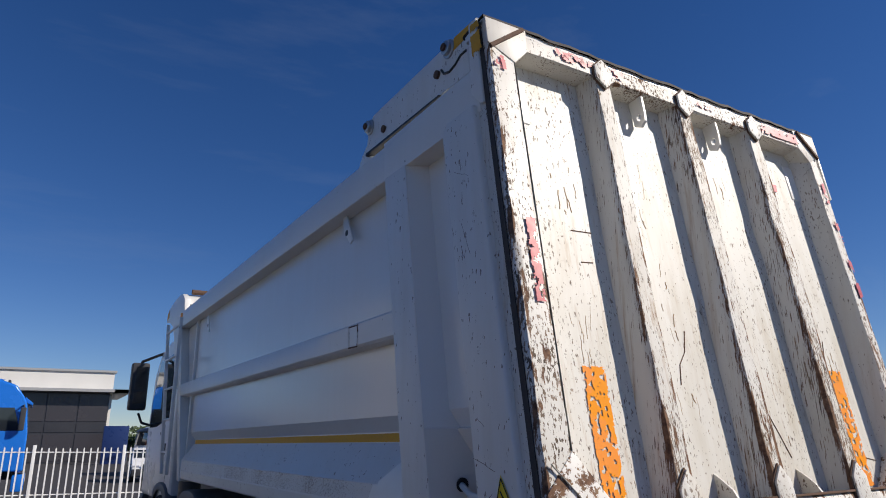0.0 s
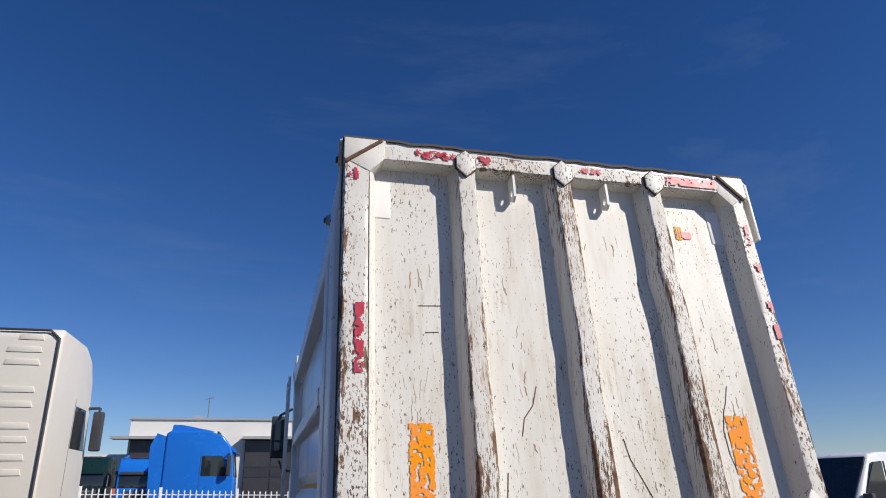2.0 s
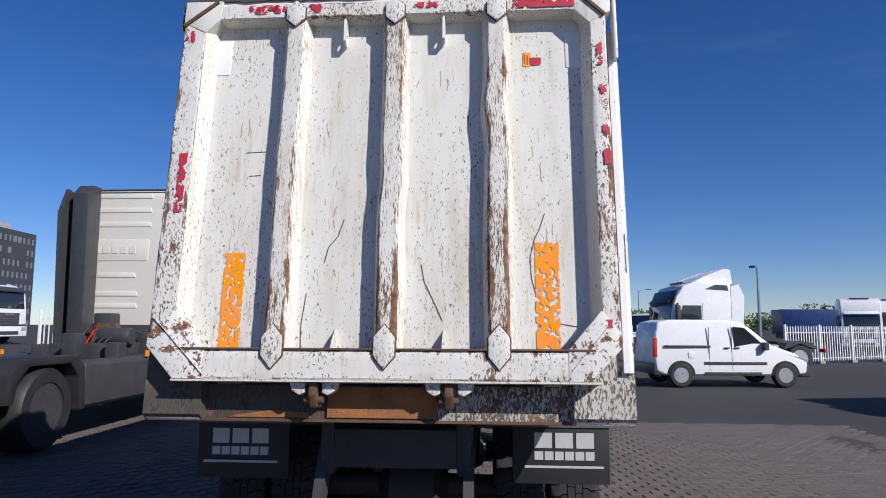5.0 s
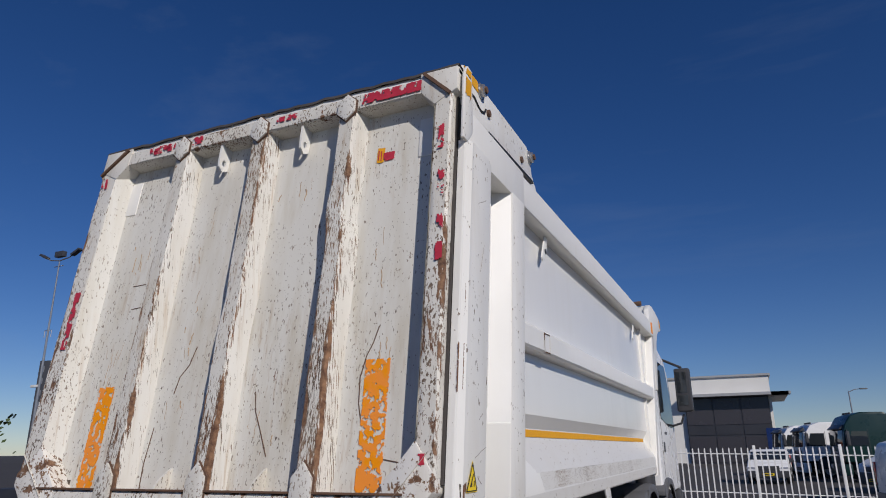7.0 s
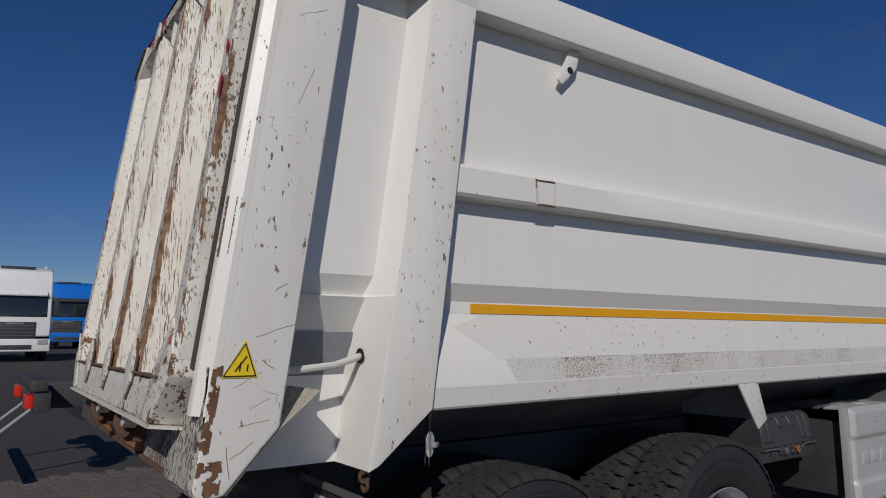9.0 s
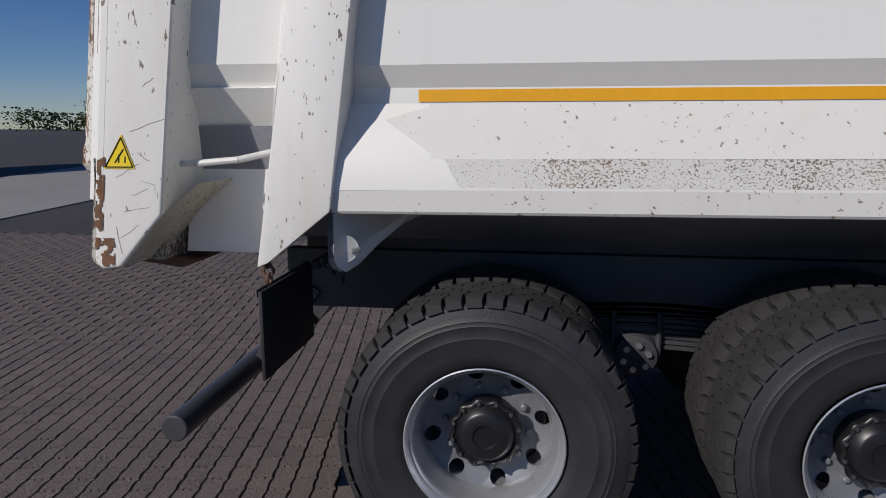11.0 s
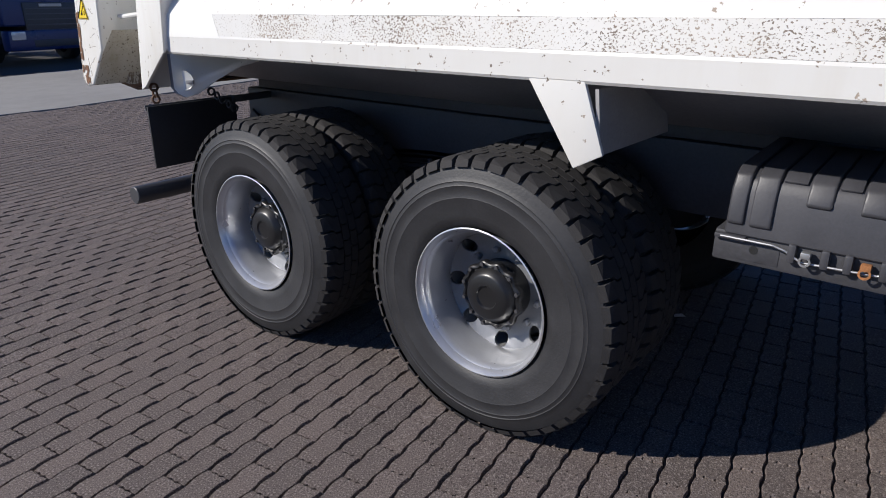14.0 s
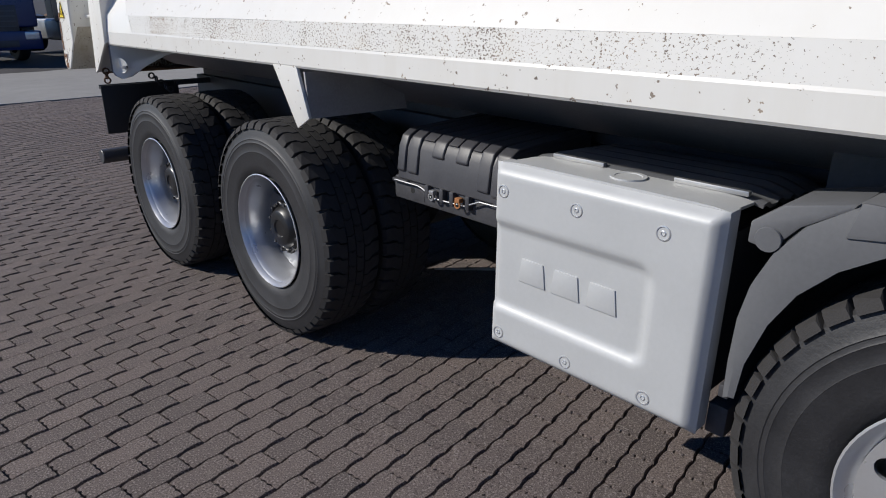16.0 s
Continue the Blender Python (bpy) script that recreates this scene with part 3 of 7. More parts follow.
# the gate ends short of the right-hand post, whose rear face shows beside it
EDGE = {-1: 1.270, 1: 1.224}
VS = [-0.05 + 2.0 * k / 26 for k in range(27)]
for k, (x0, hit, depth) in enumerate(((-0.585, 9.0, 0.0), (0.008, 0.95, 0.012), (0.602, 1.36, -0.022))):
    part("rib", bent_bar(lambda v: x0 + depth * math.exp(-((v - hit) / 0.11) ** 2) + 0.004 * math.sin(v * 5 + k), VS, 0.055, 0.082, 11 + k), "gate_rib", gate, "hollow rib with paint worn to bare metal along its crest")
for sx in (-1, 1):
    e = EDGE[sx]
    cols = [(1.126, -0.012), (1.138, -0.001), (1.160, 0.0), (e - 0.035, 0.0), (e - 0.010, -0.001), (e, -0.012), (e, -0.05), (e, PANEL_D - 0.05)]
    wear = (0.9, 1.0, 0.35, 0.35, 0.95, 1.1, 0.1, -0.2)
    rng = random.Random(40 + sx)
    vs = [0.055 + 1.95 * k / 24 for k in range(25)]
    rows = [[G(sx * (x + rng.uniform(-0.002, 0.002)), v, d - 0.004 * rng.random()) for x, d in cols] for v in vs]
    part("stile", worn_sheet(rows, lambda c, r: wear[c] * (1.1 - 0.3 * r / 24)), "gate_rail", gate, "side stile with scraped flaking paint")
    bm = sheet([[G(sx * 1.13, 0.02, -0.001), G(sx * 1.085, 0.02, PANEL_D)], [G(sx * 1.13, 1.95, -0.001), G(sx * 1.085, 1.95, PANEL_D)]])
    part("stile_flank", bm, "gate", gate, smooth=0)
    pts = [(e, 0.0), (e - 0.16, -0.17), (0.95, -0.17), (0.95, -0.015), (1.10, 0.16), (1.13, 0.20), (e, 0.06)]
    part("corner_gusset", gate_prism([(sx * x, v) for x, v in pts], PANEL_D, 0.004, 0.008), "gusset", gate, "cut-off lower corner plate, rusted along its weld")
    part("weld_strip", gate_prism([(sx * x, v) for x, v in ((e - 0.035, 0.145), (e - 0.027, 0.155), (0.95, -0.140), (0.942, -0.15))], 0.004, 0.012), "gate_rib", gate)
    w = 1.27 if sx < 0 else 1.254
    pts = [(w, 1.93), (w, 2.07), (1.04, 2.07), (1.05, 1.945), (1.13, 1.86)]
    part("corner_plate", gate_prism([(sx * x, v) for x, v in pts], PANEL_D, 0.002, 0.006), "gate_rail", gate)
    part("corner_bar", gate_prism([(sx * x, v) for x, v in ((e - 0.010, 1.895), (e, 1.91), (1.07, 2.068), (1.06, 2.053))], 0.002, 0.016), "rust_dark", gate, "dark diagonal welded bar")
rng = random.Random(77)
cols = [(1.945, PANEL_D), (1.945, -0.012), (1.952, -0.001), (1.97, 0.0), (2.02, 0.0), (2.036, -0.002), (2.04, -0.05)]
wear = (-0.2, 0.8, 1.0, 0.3, 0.3, 0.8, 0.6)
rows = [[G(-1.05 + 2.1 * k / 40, v + rng.uniform(-0.002, 0.002), d - 0.003 * rng.random()) for v, d in cols] for k in range(41)]
part("top_rail", worn_sheet(rows, lambda c, r: wear[c]), "gate_rail", gate, "upper rail with remains of red tape")
part("top_flange", gate_prism([(-1.27, 2.035), (1.254, 2.035), (1.254, 2.072), (-1.27, 2.072)], -0.16, -0.012, 0.004), "white", gate)
# rubber-dark bent edge strip on top, wavy from knocks
rng = random.Random(5)
rows = []
for k in range(41):
    x = -1.275 + 2.532 * k / 40
    v = 2.074 + 0.006 * rng.uniform(-1, 1)
    rows.append([G(x, v - 0.012, -0.0), G(x, v + 0.008, -0.004), G(x, v + 0.008, -0.17), G(x, v - 0.012, -0.17)])
# solid dark strips stand in for the shaded gaps along the gate edges
part("edge_gap", gate_prism([(-1.272, 0.03), (-1.276, 0.03), (-1.276, 2.06), (-1.272, 2.06)], -0.06, -0.03), "strip", gate, "dark strip in place of the shaded gap beside the gate")
part("edge_gap", gate_prism([(1.225, 0.03), (1.236, 0.03), (1.236, 2.06), (1.225, 2.06)], -0.10, -0.058), "strip", gate, "dark strip in place of the shaded gap beside the gate")
part("edge_strip", sheet(rows), "strip", gate, "dark weathered edge strip, dented")
cols = [(-0.175, -0.06), (-0.17, -0.006), (-0.16, 0.003), (-0.125, 0.004), (-0.07, 0.004), (-0.032, 0.003), (-0.018, -0.006), (-0.016, -0.06)]
wear = (0.8, 1.0, 0.6, 0.2, 0.25, 0.8, 1.2, 0.8)
rows = [[G(-0.95 + 1.9 * k / 40, v + rng.uniform(-0.002, 0.002), d - 0.004 * rng.random()) for v, d in cols] for k in range(41)]
part("bottom_rail", worn_sheet(rows, lambda c, r: wear[c]), "gate_rail", gate, "lower rail scraped along its top edge")
part("rail_ledge", gate_prism([(-1.09, -0.018), (1.09, -0.018), (1.09, -0.008), (-1.09, -0.008)], PANEL_D, 0.010, 0.002), "rust_dark", gate, "rust-brown ledge of the lower rail")
part("bottom_flange", gate_prism([(-1.11, -0.182), (1.11, -0.182), (1.11, -0.172), (-1.11, -0.172)], -0.13, 0.014), "gate_rib", gate)
for x0 in (-0.585, 0.008, 0.602):
    for vc, hh in ((1.965, 0.085), (0.0, 0.115)):
        pts = [(x0, vc + hh), (x0 - 0.055, vc + hh * 0.42), (x0 - 0.055, vc - hh * 0.42), (x0, vc - hh), (x0 + 0.055, vc - hh * 0.42), (x0 + 0.055, vc + hh * 0.42)]
        part("plate_weld", gate_prism([(x0 + (x - x0) * 1.13, vc + (v - vc) * 1.07) for x, v in pts], 0.0, 0.0065), "rust_dark", gate, "dark weld seam round the plate")
        part("diamond_plate", gate_prism(pts, 0.006, 0.018, 0.004), "plate", gate, "pointed cover plate welded over the rib end")
for x0 in (-0.30, 0.285):
    # eye plates under the top rail, and fins on the ledge
    bm = bmesh.new()
    out = [(1.945, -0.02), (1.945, PANEL_D), (1.80, PANEL_D + 0.01), (1.775, -0.055), (1.80, -0.025), (1.86, -0.02)]
    hole = [(1.835 + 0.022 * math.cos(a), -0.058 + 0.016 * math.sin(a)) for a in (k * math.pi / 4 for k in range(8))]
    for dx in (0.0, 0.014):
        vo, vh = [bm.verts.new(G(x0 + dx, v, d)) for v, d in out], [bm.verts.new(G(x0 + dx, v, d)) for v, d in hole]
        es = [bm.edges.new((r[i], r[(i + 1) % len(r)])) for r in (vo, vh) for i in range(len(r))]
        bmesh.ops.triangle_fill(bm, edges=es, use_beauty=True)
    for loop in (out, hole):
        for i in range(len(loop)):
            j = (i + 1) % len(loop)
            bm.faces.new([bm.verts.new(G(x0 + dx, *q)) for dx, q in ((0, loop[i]), (0.014, loop[i]), (0.014, loop[j]), (0, loop[j]))])
    bmesh.ops.remove_doubles(bm, verts=bm.verts, dist=1e-5)
    part("eye_plate", bm, "white", gate, "welded lifting eye plate", smooth=0)
    bm = bmesh.new()
    pts = [(-0.01, -0.01), (-0.01, PANEL_D), (0.10, PANEL_D), (0.075, -0.075), (0.03, -0.03)]
    va, vb = [bm.verts.new(G(x0 + 0.02, v, d)) for v, d in pts], [bm.verts.new(G(x0 + 0.032, v, d)) for v, d in pts]
    bm.faces.new(va), bm.faces.new(vb[::-1])
    for i in range(5):
        bm.faces.new((va[i], va[(i + 1) % 5], vb[(i + 1) % 5], vb[i]))
    bmesh.ops.recalc_face_normals(bm, faces=bm.faces)
    part("fin", bm, "gate_rail", gate, smooth=0)


def on_panel(u, v, d):
    return G(u, v, PANEL_D + d)


def on_face(u, v, d):
    return G(u, v, 0.002 + d)


part("orange_tape", ragged(on_panel, -0.925, -0.805, -0.005, 0.53, 0.0036, 0.02, 3, grain=42.0), "orange_tape", gate, "torn strip of orange reflective tape", 0)
part("orange_tape", ragged(on_panel, 0.80, 0.93, 0.0, 0.58, 0.0036, 0.01, 8, grain=42.0), "orange_tape", gate, "torn strip of orange reflective tape", 0)
for u0, u1, v0, v1, keep, seed in ((-1.20, -1.155, 0.74, 1.09, -0.12, 4), (-0.83, -0.68, 1.975, 2.02, 0.02, 5), (-0.90, -0.62, 1.99, 2.03, 0.18, 6), (-0.51, -0.43, 1.975, 2.03, -0.05, 7), (-0.04, -0.005, 1.985, 2.02, -0.2, 9), (0.12, 0.27, 1.985, 2.02, 0.05, 10), (0.68, 1.05, 1.965, 2.03, -0.05, 12), (1.165, 1.195, 1.58, 1.74, 0.0, 13), (1.172, 1.208, 1.33, 1.47, -0.12, 15), (1.178, 1.212, 1.15, 1.23, -0.1, 16), (1.178, 1.214, 0.99, 1.08, -0.1, 17), (1.15, 1.18, 0.10, 0.145, -0.1, 19), (-1.245, -1.19, 1.80, 1.87, 0.05, 20)):
    part("red_tape", ragged(on_face, u0, u1, v0, v1, 0.007, keep + 0.05, seed, 0.004, grain=30.0), "red_tape", gate, "flaking remnant of red reflective tape", 0)
part("sticker", ragged(on_panel, 0.755, 0.80, 1.645, 1.735, 0.008, -0.25, 21), "stripe", gate, "faded yellow and red sticker remnant", 0)
part("sticker_print", ragged(on_panel, 0.79, 0.86, 1.65, 1.70, 0.007, 0.02, 22, 0.005), "red_tape", gate, smooth=0)
part("sticker_print", text_bars(on_panel, [(0.762, 0.768, 1.66, 1.72), (0.778, 0.784, 1.655, 1.715), (0.794, 0.80, 1.66, 1.70)], 0.005, 0.001), "red_tape", gate, smooth=0)
# long scratches scored through the paint
for seed, pts in ((1, [(0.855, 0.74), (0.83, 0.66), (0.80, 0.60), (0.775, 0.50), (0.78, 0.38), (0.80, 0.30)]), (2, [(0.515, 1.72), (0.53, 1.60), (0.535, 1.45), (0.53, 1.22)]), (3, [(-0.26, 0.72), (-0.29, 0.62), (-0.34, 0.56), (-0.36, 0.47)]), (4, [(0.18, 0.46), (0.20, 0.36), (0.245, 0.27), (0.30, 0.15)]), (5, [(-0.45, 0.30), (-0.47, 0.12), (-0.465, -0.01)]), (6, [(-0.86, 1.13), (-0.74, 1.135)]), (7, [(-0.83, 0.985), (-0.76, 0.99)]), (8, [(0.81, 0.12), (0.90, 0.14), (1.02, 0.12)])):
    part("scratch", pipe([on_panel(u, v, 0.0008) for u, v in pts], 0.0027, 5), "rust_dark", gate)

# brown run-off marks left by flaked paint
M["run_off"] = plain("brown_run_off", (0.42, 0.29, 0.17), 0.8, 0, 0.45, 30)
rng = random.Random(61)
for u0, v0, n, spread in ((-0.87, 0.56, 9, 0.10), (-0.86, 1.30, 7, 0.10), (-0.33, 0.78, 6, 0.10), (-0.36, 1.32, 4, 0.08), (0.29, 1.45, 5, 0.12), (0.87, 0.62, 5, 0.06), (-0.30, 0.20, 4, 0.12), (0.24, 0.30, 4, 0.12), (0.84, 1.05, 3, 0.10)):
    for _ in range(n):
        u, v = u0 + rng.gauss(0, spread * 0.55), v0 + rng.uniform(-0.12, 0.2)
        h = rng.uniform(0.02, 0.11)
        tilt = rng.uniform(-0.25, 0.25)
        pts = [on_panel(u + tilt * h * k / 4 + rng.uniform(-0.004, 0.004), v + h * k / 4, -0.0008) for k in range(5)]
        part("run_off", pipe(pts, rng.uniform(0.0014, 0.0034), 5), "run_off", gate)

# ---- sill and rear frame under the gate ----
sill = part("rear_sill", gate_prism([(0.26, -0.37), (1.10, -0.37), (1.10, 0.02), (1.09, 0.02), (1.09, -0.19), (0.26, -0.19)], -0.27, -0.165, 0.006), "sill", truck, "rear sill scraped to primer and rust")
# left part of the sill: grime plus painted-in shade from the gate
part("grimy_shaded_sill", gate_prism([(-1.10, 0.02), (-1.10, -0.37), (0.26, -0.37), (0.26, -0.19), (-1.09, -0.19), (-1.09, 0.02)], -0.27, -0.165, 0.006), "foot", sill, "grimy half of the sill, darkened further for shade")
part("sill_edge", gate_prism([(-1.10, -0.385), (1.10, -0.385), (1.10, -0.368), (-1.10, -0.368)], -0.36, -0.150, 0.003), "rust_dark", sill, "rusted bottom edge")
part("centre_opening", gate_prism([(-0.31, -0.36), (0.275, -0.36), (0.275, -0.20), (-0.31, -0.20)], -0.17, -0.148), "rust", sill, "bare rust-orange plate between the hinge arms")
part("rust_patch", gate_prism([(-0.85, -0.362), (-0.40, -0.362), (-0.42, -0.335), (-0.62, -0.325), (-0.80, -0.35)], -0.17, -0.159), "rust", sill)
for xc in (-0.36, 0.345):
    part("latch_jaw", prism([(-0.12, 1.41), (-0.25, 1.41), (-0.265, 1.33), (-0.235, 1.262), (-0.14, 1.25)], xc - 0.022, xc + 0.022, bevel=0.008), "rust_dark", truck, "rusty tailgate latch hook")
    part("latch_roller", lathe([(-0.05, 0.0), (-0.05, 0.018), (0.05, 0.018), (0.05, 0.0)], (xc, -0.225, 1.30), "x", 14), "rust_dark", truck)
    for sx in (-1, 1):
        bm = gate_prism([(xc + sx * 0.045, -0.18), (xc + sx * 0.13, -0.18), (xc + sx * 0.115, -0.225), (xc + sx * 0.075, -0.248), (xc + sx * 0.045, -0.235)], -0.09, -0.03, 0.008)
        part("latch_ear", bm, "plate", truck, "white latch bracket")


# ---- body sides ----
PROFILE = dict(top=3.41, rail=3.185, out=1.275, panel=1.17, rib_out=1.258)
Y0 = 0.977


def side_part(name, bm, mat, sx, parent=None, label="", smooth=35):
    return part(name, mirror_x(bm) if sx < 0 else bm, mat, parent or truck, label, smooth)


def run(pts, ya=None, yb=None, n=14, seed=0, wob=0.0):
    """A long strip with the given (x, z) section, starting on the leaning post."""
    rng = random.Random(seed)
    rows = []
    for k in range(n + 1):
        f = k / n
        row = []
        for x, z in pts:
            end = 6.21 + 0.36 * (z - 1.42) if yb is None else yb
            lift = 0.055 * f * min(1.0, max(0.0, (z - 1.9) / 0.5)) + 0.034 * f * min(1.0, max(0.0, (1.83 - z) / 0.23))
            row.append((x + wob * rng.uniform(-1, 1), (lean(Y0, z) if ya is None else ya) * (1 - f) + end * f, z + lift + wob * rng.uniform(-1, 1)))
        rows.append(row)
    return sheet(rows)


for sx in (1, -1):
    o, pn, ro = PROFILE["out"], PROFILE["panel"], PROFILE["rib_out"]
    bs = side_part("side_wall", run([(pn, 3.20), (pn, 1.935), (pn - 0.045, 1.857), (pn - 0.045, 1.80)]), "panel", sx, None, "smooth white side sheet", 15)
    side_part("top_rail", soften(run([(pn - 0.2, 3.185), (o - 0.004, 3.185), (o, 3.20), (o, 3.385), (o - 0.03, 3.41), (pn - 0.2, 3.41)], lean(0.977, 3.19)), 0.004, 1), "white", sx, bs, "boxed top rail, dented along its upper edge")
    side_part("mid_rib", run([(pn, 2.475), (ro - 0.01, 2.455), (ro, 2.44), (ro, 2.325), (ro - 0.012, 2.312), (pn, 2.305)], n=20, seed=3, wob=0.0012), "white", sx, bs, "long horizontal stiffening rib")
    side_part("amber_line", run([(pn - 0.041, 1.850), (pn - 0.041, 1.806)], 1.04, 6.02, 10), "stripe", sx, bs, "amber reflective line", 0)
    side_part("flare", run([(pn - 0.045, 1.801), (1.238, 1.60)], n=16, seed=4, wob=0.001), "lip", sx, bs, "outward-sloping lower flank", 15)
    side_part("scuffed_band", run([(1.238, 1.60), (1.249, 1.50)], n=16, seed=5, wob=0.001), "scuff", sx, bs, "stone-chipped band above the lower lip")
    side_part("lower_lip", run([(1.249, 1.50), (1.252, 1.49), (1.252, 1.412), (1.245, 1.402), (0.95, 1.402)]), "lip", sx, bs, "white lower edge of the body", 15)
    side_part("rear_flare_cover", sheet([[(pn - 0.030, lean(0.977, 1.80), 1.80), (pn - 0.0435, 1.08, 1.80)], [(pn - 0.004, lean(0.977, 1.74), 1.74), (pn - 0.0185, 1.085, 1.74)], [(1.2455, lean(0.977, 1.60), 1.60), (1.2395, 1.15, 1.60)], [(1.2535, lean(0.977, 1.488), 1.488), (1.2515, 1.21, 1.493)]]), "white", sx, bs)
    for yy in (1.62, 5.45):
        side_part("lashing_eye", prism([(yy - 0.085, 3.005), (yy - 0.05, 2.985), (yy + 0.055, 3.09), (yy + 0.08, 3.19), (yy + 0.015, 3.19)], pn + 0.037, pn + 0.048, bevel=0.003), "white", sx, bs, "welded lashing eye under the rail")
        side_part("eye_hole", lathe([(0, 0.0), (0, 0.019), (0.004, 0.019), (0.004, 0.0)], (pn + 0.047, yy + 0.005, 3.07), "x", 14), "black_print", sx, bs)
    side_part("rib_dent", sheet([[(ro + 0.003, 1.33, 2.445), (ro - 0.006, 1.40, 2.445), (ro + 0.003, 1.47, 2.44)], [(ro + 0.003, 1.33, 2.32), (ro - 0.006, 1.40, 2.32), (ro + 0.003, 1.46, 2.32)]]), "gate_rail", sx, bs, "dented rust-edged patch", 0)
    for z0, z1 in ((2.437, 2.447), (2.318, 2.328)):
        side_part("dent_edge", prism([(1.335, z0), (1.46, z0 + 0.003), (1.455, z1), (1.34, z1 - 0.004)], ro, ro + 0.004), "rust_dark", sx, bs, smooth=0)
    side_part("dent_edge", prism([(1.332, 2.40), (1.337, 2.40), (1.337, 2.447), (1.332, 2.447)], ro, ro + 0.004), "rust_dark", sx, bs, smooth=0)
    # front corner post
    side_part("front_post", prism([(6.06, 1.41), (6.21, 1.41), (7.02, 3.30), (6.83, 3.30)], 1.10, 1.262, bevel=0.01), "white", sx, None, "front corner post")
    # leaning rear corner post and second post with a pocket between
    def L(y, z):
        return (lean(y, z), z)
    pts = [L(0.082, 3.22), L(0.082, 1.21), (-0.155, 1.175), (-0.076, 1.185), (0.104, 1.389), L(0.346, 1.592), L(0.346, 3.18), L(0.30, 3.22)]
    rp = side_part("rear_post", prism(pts, 0.985, 1.30, bevel=0.014, seg=3), "post", sx, None, "leaning rear corner post, scratched, rusty at its foot")
    # the left foot takes the darker paint that has shade mixed in
    side_part("foot_cheek", prism([L(0.066, 1.60), (-0.16, 1.18), (0.02, 1.18), L(0.20, 1.60)], 0.978, 0.984), "foot" if sx < 0 else "sill", sx, rp, "grimy inner cheek of the post foot, shade-darkened on the left", 0)
    if sx > 0:
        bm = bmesh.new()
        ends = [[bm.verts.new(G(x, v, d)) for x, d in ((1.240, -0.070), (1.272, -0.070), (1.282, -0.073), (1.3008, -0.112), (1.3008, -0.135), (1.240, -0.135))] for v in (-0.12, 1.66)]
        bm.faces.new(ends[0]), bm.faces.new(ends[1][::-1])
        for i in range(6):
            j = (i + 1) % 6
            bm.faces.new((ends[0][i], ends[0][j], ends[1][j], ends[1][i]))
        bmesh.ops.recalc_face_normals(bm, faces=bm.faces)
        part("post_rear_plate", bm, "post", rp, "white rear face of the post beside the gate", 0)
        rng = random.Random(17)
        for u0, v0, v1, thick, seed in ((1.286, 0.02, 0.62, 0.016, 51), (1.290, 0.60, 1.10, 0.007, 52), (1.288, 1.2, 1.5, 0.004, 53)):
            part("edge_rust", ragged(lambda u, v, d: G(u, v, -0.0705 - (u - 1.278) * 1.95 + d), u0 - thick / 2, u0 + thick / 2, v0, v1, 0.004, 0.06, seed, 0.004, grain=16.0, whole=True), "rust_edge", rp, "paint knocked off the post corner", 0)
    side_part("post_foot", prism([L(0.072, 1.60), L(0.072, 1.215), (-0.155, 1.18), (-0.162, 1.18), L(0.066, 1.60)], 0.984, 1.298), "foot" if sx < 0 else "sill", sx, rp, "scraped rear face of the post foot, shade-darkened on the left", 0)
    pts = [L(0.743, 3.19), L(0.743, 1.9), (0.455, 1.195), (0.50, 1.215), (0.739, 1.411), L(0.977, 1.50), L(0.977, 3.19)]
    side_part("second_post", prism(pts, 1.262, 1.280, bevel=0.008), "post", sx, None, "flat white upright beside the pocket")
    side_part("post_return", prism([L(0.965, 3.19), L(0.965, 1.42), L(0.977, 1.42), L(0.977, 3.19)], 1.13, 1.272), "white", sx, None)
    side_part("pocket_head", prism([L(0.06, 3.18), L(0.06, 3.41), (1.0, 3.41), L(0.99, 3.18)], 1.0, 1.277, bevel=0.008), "white", sx, None, "rail end over the pocket")
    rows = [[(xx, lean(0.30, z), z), (xx, yi, z), (1.275, yf, z)] for z, xx, yi, yf in ((3.20, 1.17, 0.69, 0.748), (1.945, 1.17, 0.525, 0.577), (1.866, 1.128, 0.500, 0.564), (1.860, 1.146, 0.500, 0.563), (1.68, 1.020, 0.490, 0.534), (1.655, 1.0, 0.485, 0.530), (1.50, 1.0, 0.480, 0.505), (1.20, 1.0, 0.450, 0.456))]
    side_part("pocket", sheet(rows), "panel", sx, None, "recessed pocket between the posts with a slanted flank", 12)
    side_part("pocket_pipe", pipe([(1.16, 0.05, 1.575), (1.19, 0.20, 1.578), (1.175, 0.36, 1.592), (1.13, 0.50, 1.625)], 0.014, 10), "hose", sx, None, "painted pipe crossing the pocket")
    side_part("pocket_hole", lathe([(0, 0), (0, 0.030), (0.005, 0.030), (0.005, 0)], (1.13, 0.487, 1.625), "y", 16), "black_print", sx, None)
    # hinge cap and hinge arm on top
    back = -0.02 if sx > 0 else 0.02
    cap = side_part("hinge_cap", prism([L(back, 3.20), L(back - 0.01, 3.585), (0.06, 3.64), (0.12, 3.635), L(0.10, 3.28), L(0.04, 3.20)], 1.272, 1.29, bevel=0.007, seg=2), "post", sx, None, "rounded hinge cap with amber reflectors")
    side_part("cap_tape", ragged(lambda u, v, d: (1.29 + d, lean(u, v), v), -0.02, 0.05, 3.45, 3.56, 0.012, -0.3, 31, 0.003), "stripe", sx, cap, "torn amber reflector", 0)
